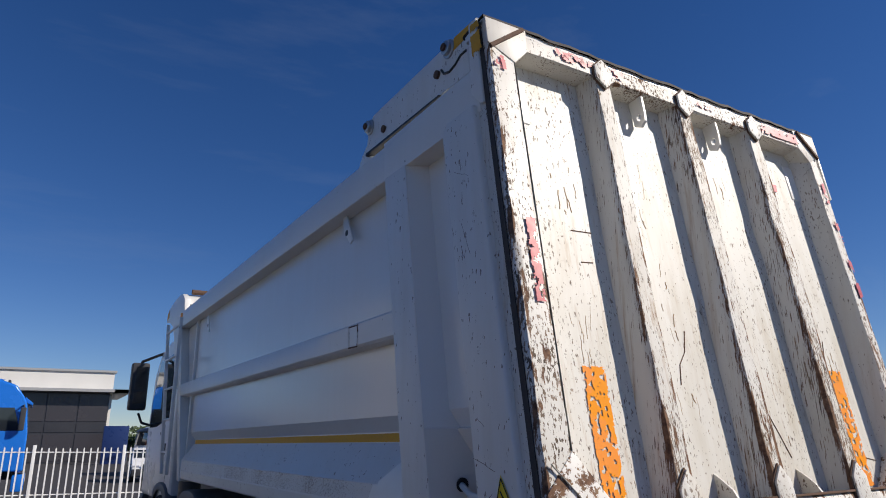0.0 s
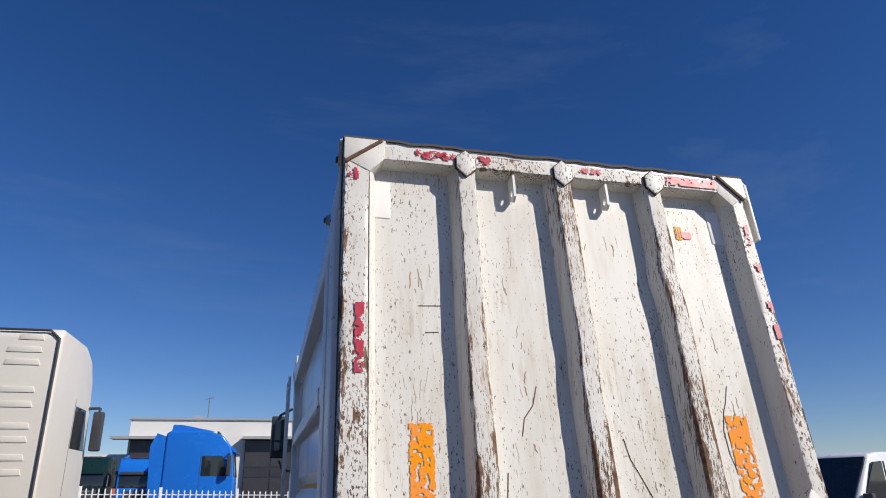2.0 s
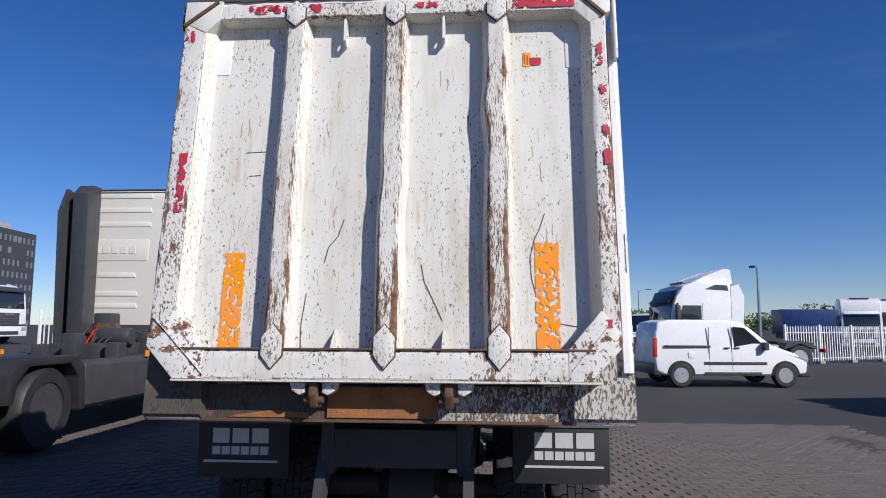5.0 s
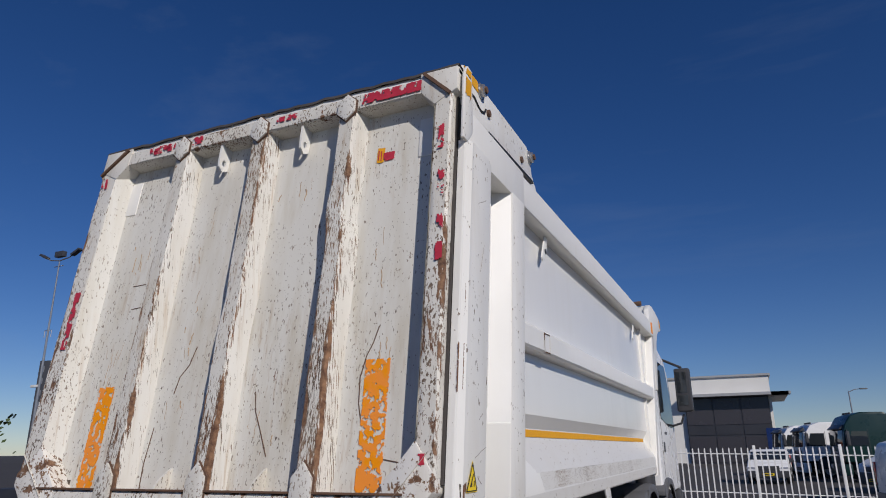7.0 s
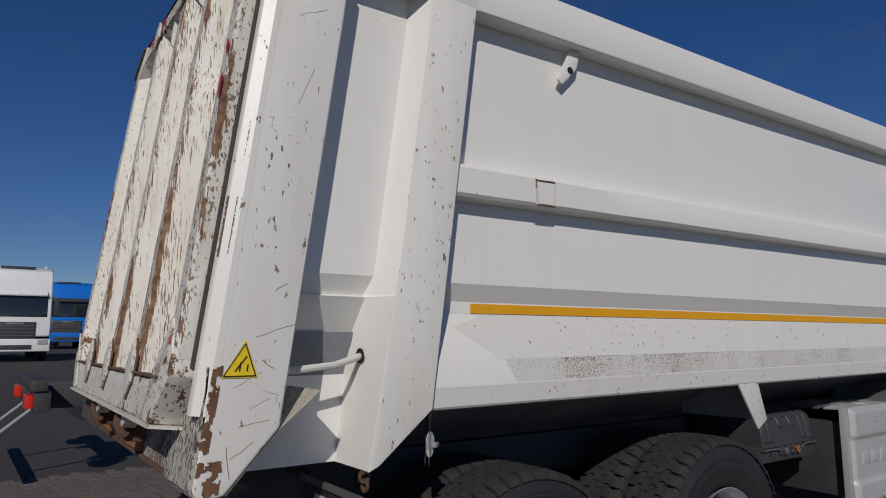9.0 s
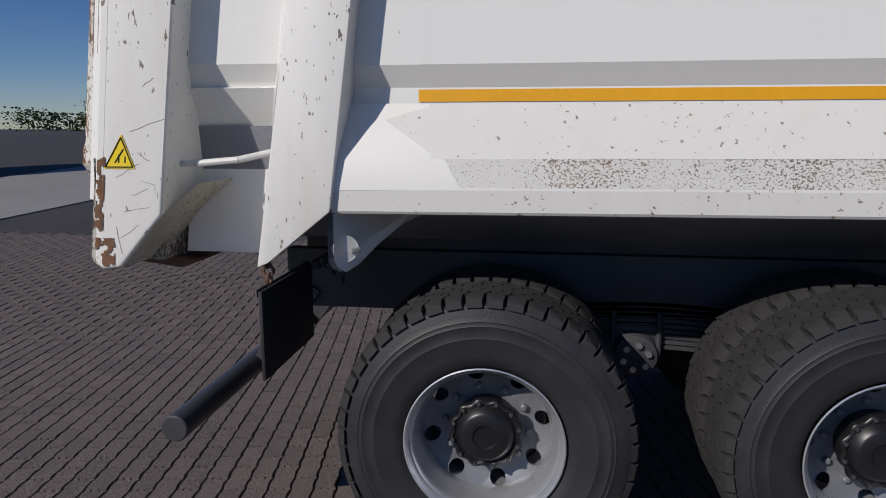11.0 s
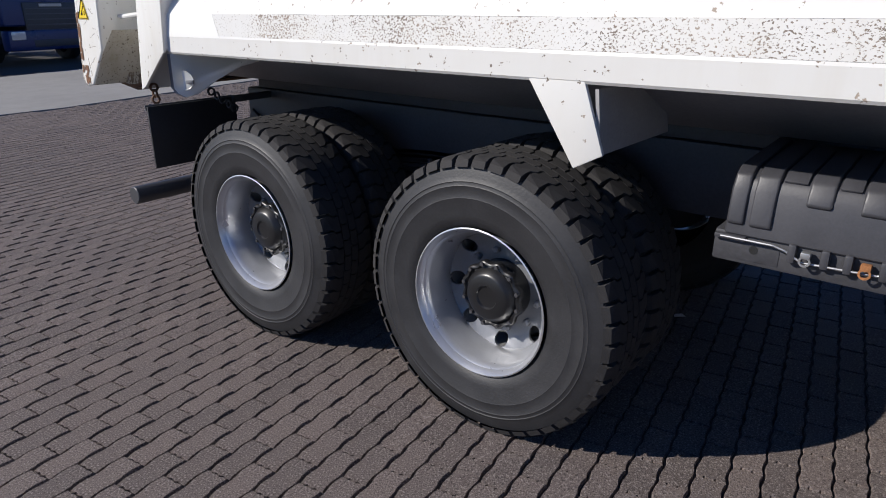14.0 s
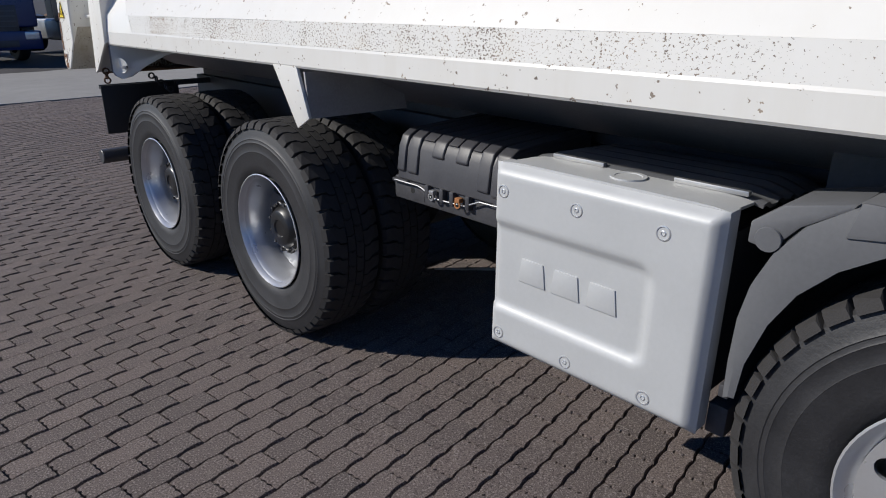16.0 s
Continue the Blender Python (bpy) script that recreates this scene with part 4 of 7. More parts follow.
    side_part("cap_tape", ragged(lambda u, v, d: (1.29 + d, lean(u, v), v), -0.02, 0.045, 3.58, 3.62, 0.012, -0.2, 32, 0.003), "stripe", sx, cap, smooth=0)
    arm = side_part("hinge_arm", prism([(0.08, 3.44), (0.07, 3.65), (0.12, 3.695), (1.20, 3.69), (1.27, 3.66), (1.30, 3.47), (0.42, 3.45)], 1.205, 1.245, bevel=0.006), "post", sx, None, "flat hinge arm bolted above the rail")
    side_part("arm_tape", prism([(0.11, 3.685), (0.30, 3.69), (0.33, 3.625), (0.16, 3.635)], 1.246, 1.249), "stripe", sx, arm, "amber tape strip", 0)
    side_part("arm_slot", prism([(0.42, 3.436), (1.28, 3.448), (1.28, 3.466), (0.44, 3.446)], 1.21, 1.258), "black_print", sx, arm)
    side_part("arm_foot", prism([(1.25, 3.41), (1.44, 3.41), (1.40, 3.47), (1.33, 3.53), (1.25, 3.55)], 1.20, 1.235, bevel=0.004), "post", sx, arm)
    for yy, zz in ((0.35, 3.655), (1.245, 3.625)):
        pin = side_part("hinge_pin", lathe([(0, 0.0), (0, 0.048), (0.010, 0.048), (0.014, 0.036), (0.030, 0.036), (0.034, 0.026), (0.034, 0.016), (0.024, 0.012), (0.024, 0.0)], (1.243, yy, zz), "x", 20), "steel", sx, arm, "greased hinge pin")
        side_part("pin_nut", lathe([(0.02, 0), (0.02, 0.02), (0.045, 0.02), (0.045, 0.008), (0.04, 0)], (1.243, yy, zz), "x", 6), "rust_dark", sx, pin)
    side_part("arm_seam", pipe([(1.247, y, z) for y, z in ((0.15, 3.47), (0.165, 3.53), (0.20, 3.565), (0.25, 3.565), (0.30, 3.54), (0.35, 3.53), (0.40, 3.545), (0.425, 3.58))], 0.0065, 6), "black_print", sx, arm, "dark open seam round the hinge")
    side_part("small_pin", lathe([(0, 0), (0, 0.022), (0.015, 0.022), (0.015, 0)], (1.245, 0.46, 3.57), "x", 14), "rust_dark", sx, arm)
    side_part("small_pin", lathe([(0, 0), (0, 0.022), (0.012, 0.022), (0.012, 0)], (1.245, 1.06, 3.535), "x", 14), "rust_dark", sx, arm)
    # warning triangle on the post
    def T(u, v, d):
        return Vector((1.3005 + d, -0.036 + u + LEAN * (v), 1.615 + v))
    tri = bmesh.new()
    tri.faces.new([tri.verts.new(T(u, v, 0.003)) for u, v in ((-0.062, -0.052), (0.06, -0.052), (0.0, 0.075))])
    side_part("warning_label", tri, "yellow", sx, rp, "yellow triangular warning label, partly torn", 0)
    bm = bmesh.new()
    for a, b in (((-0.056, -0.046), (0.052, -0.046)), ((0.052, -0.046), (0.0, 0.062)), ((0.0, 0.062), (-0.056, -0.046)), ((-0.02, -0.03), (0.012, 0.02)), ((-0.005, -0.03), (-0.005, 0.0)), ((0.02, -0.03), (0.02, -0.008))):
        rod(T(*a, 0.004), T(*b, 0.004), 0.0022, 5, bm)
    side_part("label_print", bm, "black_print", sx, rp)
    side_part("foot_rust", ragged(lambda u, v, d: (1.3005 + d, lean(u, v), v), 0.084, 0.116, 1.22, 1.82, 0.005, 0.02, 41, 0.0025, grain=34.0, whole=True), "rust_edge", sx, rp, "rust creeping up the post edge", 0)
    rng = random.Random(91)
    for u0, v0, du, dv in ((0.21, 1.70, 0.13, 0.045), (0.16, 1.53, 0.09, 0.05), (0.20, 1.40, 0.10, 0.02), (0.17, 1.34, 0.03, -0.10), (0.23, 1.46, 0.06, 0.03), (0.24, 1.62, 0.05, -0.03), (0.19, 1.30, 0.07, 0.05), (0.15, 1.60, 0.03, -0.02), (0.22, 2.55, 0.04, 0.15), (0.25, 1.86, 0.04, 0.03), (0.17, 2.9, 0.10, 0.05), (0.26, 1.52, 0.06, -0.02)):
        pts = [(1.3004, lean(u0 + du * k / 4, v0 + dv * k / 4) + rng.uniform(-0.002, 0.002), v0 + dv * k / 4 + rng.uniform(-0.003, 0.003)) for k in range(5)]
        side_part("scratch", pipe(pts, rng.uniform(0.0005, 0.0011), 4), "rust_dark", sx, rp)
    side_part("foot_rust", ragged(lambda u, v, d: (1.3005 + d, lean(u, v), v), 0.088, 0.17, 1.19, 1.30, 0.005, 0.10, 43, 0.0025, grain=26.0, whole=True), "rust_edge", sx, rp, smooth=0)
    side_part("foot_dirt", sheet([[(1.292, y + 0.0030, z - 0.0025), (0.99, y + 0.0030, z - 0.0025)] for y, z in ((0.250, 1.512), (0.104, 1.389), (0.010, 1.282), (-0.074, 1.187))]), "dirt", sx, rp, "grimy splashed underside of the post foot", 15)
    # bracket under the lip
    side_part("body_bracket", prism([(2.912, 1.432), (3.119, 1.432), (3.20, 1.20), (3.10, 1.145)], 1.232, 1.250, bevel=0.006), "lip", sx, None, "tapered support bracket under the body edge")
    side_part("bracket_web", sheet([[(1.232, 3.15, 1.402), (0.68, 3.15, 1.372)], [(1.232, 3.172, 1.195), (0.66, 3.172, 1.19)]], None, 0.012), "under", sx, None, "web of the bracket, shade put into its grey", 0)
    # hinge gusset: a bent plate running inwards behind the second post
    plate = [(1.248, 0.742, 1.40), (1.250, 0.742, 1.225), (1.235, 0.752, 1.195), (1.20, 0.772, 1.172), (1.145, 0.805, 1.19), (1.06, 0.868, 1.262), (0.955, 0.945, 1.328), (0.88, 0.998, 1.352), (0.86, 1.01, 1.402)]
    bm = bmesh.new()
    bm.faces.new([bm.verts.new(p) for p in plate])
    bmesh.ops.solidify(bm, geom=bm.faces[:], thickness=0.014)
    gus = side_part("rear_gusset", bm, "white", sx, None, "grey hinge gusset plate under the body", 0)
    # added dark backing, so the gusset's sunlit rear reads as shaded
    bm = bmesh.new()
    bm.faces.new([bm.verts.new((x + 0.004, y - 0.021, z)) for x, y, z in plate])
    bmesh.ops.solidify(bm, geom=bm.faces[:], thickness=0.006)
    side_part("gusset_back", bm, "hull", sx, gus, "darker plate added behind the gusset in place of shade", 0)
    turn_m = Matrix.Translation((1.205, 0.774, 1.262)) @ Matrix.Rotation(radians(-53), 4, "Z")
    boss = lathe([(0, 0), (0, 0.052), (0.0015, 0.051), (0.0015, 0.048), (0.0008, 0.047), (0.0008, 0)], (0, 0.0, 0), "y", 28)
    bmesh.ops.transform(boss, matrix=turn_m, verts=boss.verts)
    side_part("gusset_boss", boss, "white", sx, gus)
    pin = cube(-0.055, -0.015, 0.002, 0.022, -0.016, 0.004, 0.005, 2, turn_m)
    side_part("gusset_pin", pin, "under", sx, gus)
    # chain that holds the flap
    bm = bmesh.new()
    for k in range(3):
        lathe([(-0.005, 0.016), (0.005, 0.016), (0.005, 0.026), (-0.005, 0.026)], (1.215, 0.47 + 0.002 * k, 1.205 - 0.033 * k), "x" if k % 2 else "y", 14, bm, True)
    side_part("flap_chain", bm, "rust_dark", sx, None, "short rusty chain")
    bm = bmesh.new()
    for k in range(5):
        lathe([(-0.005, 0.015), (0.005, 0.015), (0.005, 0.025), (-0.005, 0.025)], (0.94 - 0.028 * k, 0.60 + 0.012 * k, 1.165 - 0.026 * k), "x" if k % 2 else "y", 12, bm, True)
    side_part("stay_chain", bm, "chassis", sx, None, "dark chain slung under the body")

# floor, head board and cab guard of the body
part("body_floor", prism([(-0.95, 1.402), (-1.06, 1.72), (1.06, 1.72), (0.95, 1.402), (0.55, 1.20), (-0.55, 1.20)], 0.10, 6.2, "y"), "hull", truck, "underside of the body, its shadow put into the grey")
part("head_board", cube(-1.2, 1.2, 6.12, 6.18, 1.40, 3.4, 0.01), "white", truck)
guard = [(6.70, 3.42), (6.78, 3.62), (6.95, 3.715), (7.15, 3.735), (7.55, 3.715), (7.88, 3.67), (8.0, 3.60), (8.0, 3.49), (7.78, 3.46), (7.5, 3.36), (7.3, 3.18), (7.15, 2.9), (6.95, 2.5), (6.80, 2.5), (6.92, 3.42)]
for sx in (1, -1):
    side_part("guard_cheek", prism(guard, 1.19, 1.262, bevel=0.012), "white", sx, None, "curved cheek of the cab guard")
    side_part("guard_tape", prism([(6.72, 3.27), (6.86, 3.28), (6.86, 3.44), (6.72, 3.42)], 1.276, 1.279), "orange_tape", sx, None, "faded orange marker tape", 0)
    side_part("guard_tape", prism([(7.84, 3.54), (7.98, 3.52), (7.97, 3.60), (7.86, 3.66)], 1.2635, 1.2655), "stripe", sx, None, smooth=0)
part("guard_roof", prism([(6.76, 3.55), (6.96, 3.71), (7.15, 3.73), (7.55, 3.71), (7.88, 3.66), (7.98, 3.58), (7.9, 3.52), (7.5, 3.60), (6.9, 3.55)], -1.2, 1.2), "white", truck, "cab guard over the cab")
part("sheet_roll", lathe([(-1.15, 0), (-1.15, 0.035), (1.15, 0.035), (1.15, 0)], (0, 6.93, 3.745), "x", 12), "rust_dark", truck)

# ladder on the left front
def rail_y(z):
    """The forward ladder rail leans with the front post."""
    return 6.70 + 0.30 * (z - 1.47)


ladder = part("ladder", cube(-1.372, -1.332, 6.335, 6.365, 1.47, 3.30, 0.006), "white", truck, "narrow white access ladder")
part("ladder_rail", prism([(rail_y(1.47) - 0.016, 1.47), (rail_y(1.47) + 0.016, 1.47), (rail_y(3.34) + 0.016, 3.34), (rail_y(3.34) - 0.016, 3.34)], -1.372, -1.332, bevel=0.006), "white", ladder)
for k in range(5):
    z = 1.72 + 0.375 * k
    part("rung", rod((-1.352, 6.35, z), (-1.352, rail_y(z), z), 0.016, 8), "white", ladder)

# ---- chassis ----
for sx in (1, -1):
    side_part("frame_rail", cube(0.36, 0.44, 0.25, 8.9, 0.82, 1.12, 0.01), "chassis", sx, None, "black chassis rail")
for yy in (0.3, 0.75, 1.6, 2.4, 3.4, 4.6, 6.3):
    part("cross_member", cube(-0.36, 0.36, yy - 0.05, yy + 0.05, 0.86, 1.08, 0.008), "chassis", truck)
part("sub_frame", cube(-0.42, 0.42, 0.35, 6.4, 1.125, 1.20, 0.005), "chassis", truck)
part("under_bar", lathe([(-1.225, 0), (-1.225, 0.052), (-1.22, 0.057), (1.22, 0.057), (1.225, 0.052), (1.225, 0)], (0, 0.045, 0.497), "x", 24), "dark_plastic", truck, "round black rear under-run bar")
for sx in (1, -1):
    side_part("bar_arm", prism([(0.02, 0.46), (0.10, 0.46), (0.42, 0.90), (0.30, 0.98)], 0.40, 0.46), "chassis", sx)
    fl = side_part("mud_flap", cube(0.69, 1.268, 0.450, 0.464, 0.745, 1.10, 0.004), "flap", sx, None, "black rubber mud flap with white print")
    side_part("flap_strip", cube(0.68, 1.272, 0.440, 0.446, 1.078, 1.108), "grey", sx, fl)
    side_part("flap_bracket", cube(0.40, 0.72, 0.466, 0.50, 1.07, 1.11, 0.005), "chassis", sx, fl)
    # plain bars stand for the printing
    def F(u, v, d):
        return Vector((u, 0.450 - d, v))
    rows = [(0.82 + 0.125 * k, 0.925 + 0.125 * k, 0.955, 1.045) for k in range(3)] + [(0.82 + 0.061 * k, 0.872 + 0.061 * k, 0.885, 0.935) for k in range(6)] + [(0.76, 1.23, 0.838, 0.852)]
    for row in rows:
        side_part("print_bar", text_bars(F, [row], 0.002, 0.001), "flap_white", sx, fl, "white print reduced to a bar", 0)
# spring packs and trunnion between the rear axles
for sx in (1, -1):
    bm = bmesh.new()
    for k in range(9):
        half = 0.80 - 0.055 * k
        pts = []
        n = 10
        for i in range(n + 1):
            yy = -half + 2 * half * i / n
            pts.append((1.99 + yy, 0.90 - 0.026 * k - 0.10 * (yy / 0.8) ** 2))
        boxrow = [[(xs, y, z - dz) for y, z in pts] for xs, dz in ((0.36, 0), (0.44, 0), (0.44, 0.019), (0.36, 0.019), (0.36, 0))]
        sheet(boxrow, bm)
    side_part("leaf_spring", bm, "chassis", sx, None, "stack of black leaf springs")
    tr = side_part("trunnion", lathe([(0, 0), (0, 0.125), (0.06, 0.125), (0.10, 0.105), (0.115, 0.10), (0.12, 0.085), (0.12, 0)], (0.375, 1.95, 0.645), "x", 28), "chassis", sx, None, "round black trunnion hub with bright bolts")
    for k in range(6):
        a = 2 * math.pi * (k + 0.3) / 6
        side_part("bolt", lathe([(0, 0), (0, 0.016), (0.02, 0.016), (0.02, 0)], (0.494, 1.95 + 0.06 * math.cos(a), 0.645 + 0.06 * math.sin(a)), "x", 6), "steel", sx, tr)
    side_part("spring_clamp", cube(0.36, 0.45, 1.82, 2.08, 0.70, 0.79, 0.02), "chassis", sx)
    for yy in (1.845, 2.055):
        side_part("spring_bolt", rod((0.46, yy, 0.62), (0.46, yy, 0.86), 0.014, 8), "chassis", sx)
for yy in (1.29, 2.69, 5.75, 7.55):
    part("axle", lathe([(-0.9, 0), (-0.9, 0.075), (-0.25, 0.085), (-0.16, 0.20), (0.16, 0.20), (0.25, 0.085), (0.9, 0.075), (0.9, 0)], (0, yy, 0.53), "x", 20), "chassis", truck)

# battery box, silver cover, mudguard
bat = part("battery_box", cube(0.50, 1.01, 3.50, 4.20, 0.86, 0.965, 0.012), "chassis", truck, "black battery tray")
lid = part("battery_lid", soften(prism([(0.48, 0.955), (1.022, 0.955), (1.004, 1.10), (0.985, 1.14), (0.94, 1.163), (0.48, 1.178)], 3.53, 4.17, "y"), 0.014, 3), "lid", truck, "moulded black plastic battery lid")
for y0, y1, low in ((3.535, 3.585, 0.985), (3.60, 3.665, 0.985), (4.015, 4.08, 0.985), (4.095, 4.165, 0.975)):
    part("lid_pad", soften(prism([(0.50, 1.172), (1.008, low), (1.028, low + 0.012), (1.012, 1.105), (0.992, 1.150), (0.945, 1.174), (0.50, 1.190)], y0, y1, "y"), 0.012, 3), "lid", lid)
for y0 in (3.745, 3.885):
    part("lid_bump", soften(prism([(0.60, 1.165), (1.0, 1.075), (1.016, 1.085), (1.006, 1.118), (0.988, 1.150), (0.945, 1.173), (0.60, 1.186)], y0, y0 + 0.07, "y"), 0.012, 3), "lid", lid)
for y0, y1 in ((3.672, 3.738), (3.822, 3.878), (3.962, 4.008)):
    part("lid_crown", soften(prism([(0.60, 1.16), (0.93, 1.158), (0.985, 1.138), (0.99, 1.146), (0.945, 1.172), (0.60, 1.187)], y0, y1, "y"), 0.006, 2), "lid", lid)
part("lid_rim", cube(0.49, 1.030, 3.505, 3.60, 0.940, 0.956, 0.005), "lid", lid)
part("lid_rim", cube(0.49, 1.030, 4.10, 4.205, 0.945, 0.961, 0.005), "lid", lid)
part("lid_wire", pipe([(1.030, y, z) for y, z in ((3.525, 0.949), (3.68, 0.949), (3.715, 0.940), (3.765, 0.913), (3.96, 0.920), (4.04, 0.955), (4.195, 0.958))], 0.0038, 8), "steel", lid, "bright bent wire along the lid edge")
for yy in (3.735, 3.825, 3.885, 3.975):
    part("latch_lug", soften(cube(1.0, 1.036, yy - 0.012, yy + 0.012, 0.905, 0.965), 0.008, 2), "lid", lid)
part("tray_hole", lathe([(0, 0), (0, 0.014), (0.003, 0.014), (0.003, 0)], (1.010, 3.625, 0.915), "x", 14), "black_print", bat)
part("tray_plate", cube(1.008, 1.012, 3.505, 3.70, 0.875, 0.943, 0.002), "chassis", bat)
for yy, mt in ((3.775, "steel"), (3.93, "rust")):
    part("lid_latch", lathe([(-0.003, 0.011), (0.003, 0.011), (0.003, 0.017), (-0.003, 0.017)], (1.042, yy, 0.922), "x", 16, None, True), mt, lid, "wire latch ring")
    part("latch_foot", cube(1.02, 1.046, yy - 0.014, yy + 0.014, 0.930, 0.950, 0.004), mt, lid)

BX = 1.25
def smooth01(t):
    t = min(1.0, max(0.0, t))
    return t * t * (3 - 2 * t)


def cover_x(y, z):
    """Moulded face of the side cover: a shallow field open to the rear, and rolled outer edges."""
    dy, dz, r = y - 4.92 + 0.06, abs(z - 0.835) - 0.17 + 0.06, 0.06
    d = math.hypot(max(dy, 0), max(dz, 0)) + min(max(dy, dz), 0) - r
    field = 0.018 * smooth01(-d / 0.035)
    edge = min(y - 4.295, 5.085 - y, z - 0.52, 1.195 - z)
    return BX - field - 0.034 * (1 - smooth01(edge / 0.040)) ** 2


ys = [4.295 + 0.79 * k / 60 for k in range(61)]
zs = [0.52 + 0.675 * k / 54 for k in range(55)]
cover = part("silver_cover", sheet([[(cover_x(y, z), y, z) for y in ys] for z in zs]), "silver", truck, "silver-grey plastic side cover with embossed lettering", 60)
part("cover_body", prism([(4.297, 0.522), (5.083, 0.522), (5.083, 1.193), (4.297, 1.193)], BX - 0.10, BX - 0.036, bevel=0.004), "silver", cover)
def top_z(x, y):
    """Domed lid of the box behind the cover: level towards the cover, falling inwards and at both ends."""
    f = (1.19 - x) / 0.65
    return 1.195 - 0.045 * max(0.0, f - 0.25) ** 2 - 0.05 * smooth01((abs(y - 4.70) - 0.30) / 0.16) * (0.25 + f)


NX, NY = 26, 18
part("cover_top", sheet([[(1.205 - 0.165 * k / 4, 4.31 + 0.765 * i / NY, top_z(1.19 - 0.165 * k / 4, 4.31 + 0.765 * i / NY) + 0.004) for i in range(NY + 1)] for k in range(5)], None, 0.01), "silver", cover, "silver upper edge of the side cover")
grooved = []
for k in range(NX + 1):
    x = 1.048 - 0.49 * k / NX
    grooved.append([(x, 4.33 + 0.77 * i / NY, top_z(x, 4.33 + 0.77 * i / NY) + 0.010 * smooth01(1.4 * math.sin(k * 2 * math.pi / 5.2) + 0.5)) for i in range(NY + 1)])
part("box_lid", sheet(grooved, None, 0.012), "lid_grey", cover, "dark ridged lid of the box behind the cover", 50)
for y0, y1 in ((4.40, 4.60), (4.84, 5.06)):
    part("lid_bar", cube(1.038, 1.058, y0, y1, top_z(1.05, (y0 + y1) / 2) + 0.004, top_z(1.05, (y0 + y1) / 2) + 0.020, 0.004), "steel", cover, "bright clamp bar")
    for yy in (y0 + 0.06, y1 - 0.05):
        part("bar_screw", lathe([(0, 0), (0, 0.007), (0.008, 0.006), (0.008, 0)], (1.02, yy, top_z(1.02, yy) + 0.006), "z", 8), "steel", cover)
part("cover_box", cube(0.56, 1.19, 4.36, 5.04, 0.56, 1.09, 0.02), "dark_plastic", cover, "dark box behind the cover")
part("cover_badge", lathe([(0, 0), (0, 0.055), (0.006, 0.055), (0.006, 0.042), (0.004, 0.040), (0.004, 0)], (1.105, 4.72, 1.198), "z", 28), "silver", cover)
for yy in (4.34, 4.63, 4.915):
    for zz in (1.106, 0.582):
        part("cover_bolt", lathe([(-0.008, 0.024), (0.0015, 0.0225), (0.0022, 0.019), (-0.009, 0.0145), (-0.010, 0.0095), (0.001, 0.0085), (0.002, 0.006), (-0.003, 0.004), (-0.003, 0)], (BX, yy + 0.012, zz), "x", 20), "alu", cover, "recessed fixing bolt")
bm = bmesh.new()
for y0 in (4.42, 4.555, 4.69):
    prism([(y0, 0.80), (y0 + 0.012, 0.885), (y0 + 0.10, 0.885), (y0 + 0.112, 0.80)], BX - 0.03, BX - 0.013, bm=bm)
part("embossed_bar", soften(bm, 0.003, 2), "silver", cover, "embossed maker lettering as plain blocks")
part("step_bracket", cube(0.7, 1.15, 5.08, 5.14, 0.50, 0.60, 0.01), "chassis", truck)
for yc in (5.75, 7.55):
    outer = [(-0.607, 0.69), (-0.610, 0.80), (-0.606, 0.93), (-0.588, 1.03), (-0.548, 1.13), (-0.49, 1.21), (-0.40, 1.275), (-0.25, 1.32), (-0.1, 1.335)]
    inner = [(-0.575, 0.69), (-0.565, 0.80), (-0.527, 0.93), (-0.475, 1.03), (-0.40, 1.115), (-0.32, 1.172), (-0.24, 1.21), (-0.14, 1.238), (-0.05, 1.245)]
    outer += [(-a, b) for a, b in outer[::-1]]
    inner += [(-a, b) for a, b in inner[::-1]]
    for sx in (1, -1):
        rows = [[(0.72, yc + o[0] * 0.985, o[1] - 0.008), (1.195, yc + o[0], o[1]), (1.222, yc + o[0] * 0.99 + i[0] * 0.01, o[1] - 0.012), (1.232, yc + (o[0] + i[0]) / 2, (o[1] + i[1]) / 2), (1.228, yc + i[0], i[1])] for o, i in zip(outer, inner)]
        side_part("mudguard", sheet(rows, None, 0.010), "grey", sx, None, "grey plastic mudguard arch", 30)
    part("arch_liner", cube(0.66, 0.74, yc - 0.60, yc + 0.60, 0.35, 1.30, 0.01), "chassis", truck, "black wall behind the wheel")
    part("mudguard_hook", lathe([(0, 0), (0, 0.033), (0.004, 0.031), (0.004, 0)], (1.222, yc - 0.565, 1.150), "x", 20), "grey", truck)
    part("guard_plate", soften(prism([(yc - 0.615, 1.13), (yc - 0.615, 1.185), (yc - 0.545, 1.242), (yc - 0.39, 1.278), (yc - 0.40, 1.262), (yc - 0.50, 1.195), (yc - 0.56, 1.12)], 0.98, 1.218), 0.008, 2), "grey", truck, "folded mudguard mounting plate")
    part("guard_step", prism([(yc - 0.40, 1.20), (yc - 0.38, 1.288), (yc - 0.34, 1.288), (yc - 0.24, 1.262), (yc - 0.30, 1.215)], 1.226, 1.238, bevel=0.004), "grey", truck)
    part("guard_stay", cube(0.6, 1.20, yc - 0.63, yc - 0.60, 0.66, 0.70, 0.006), "chassis", truck)


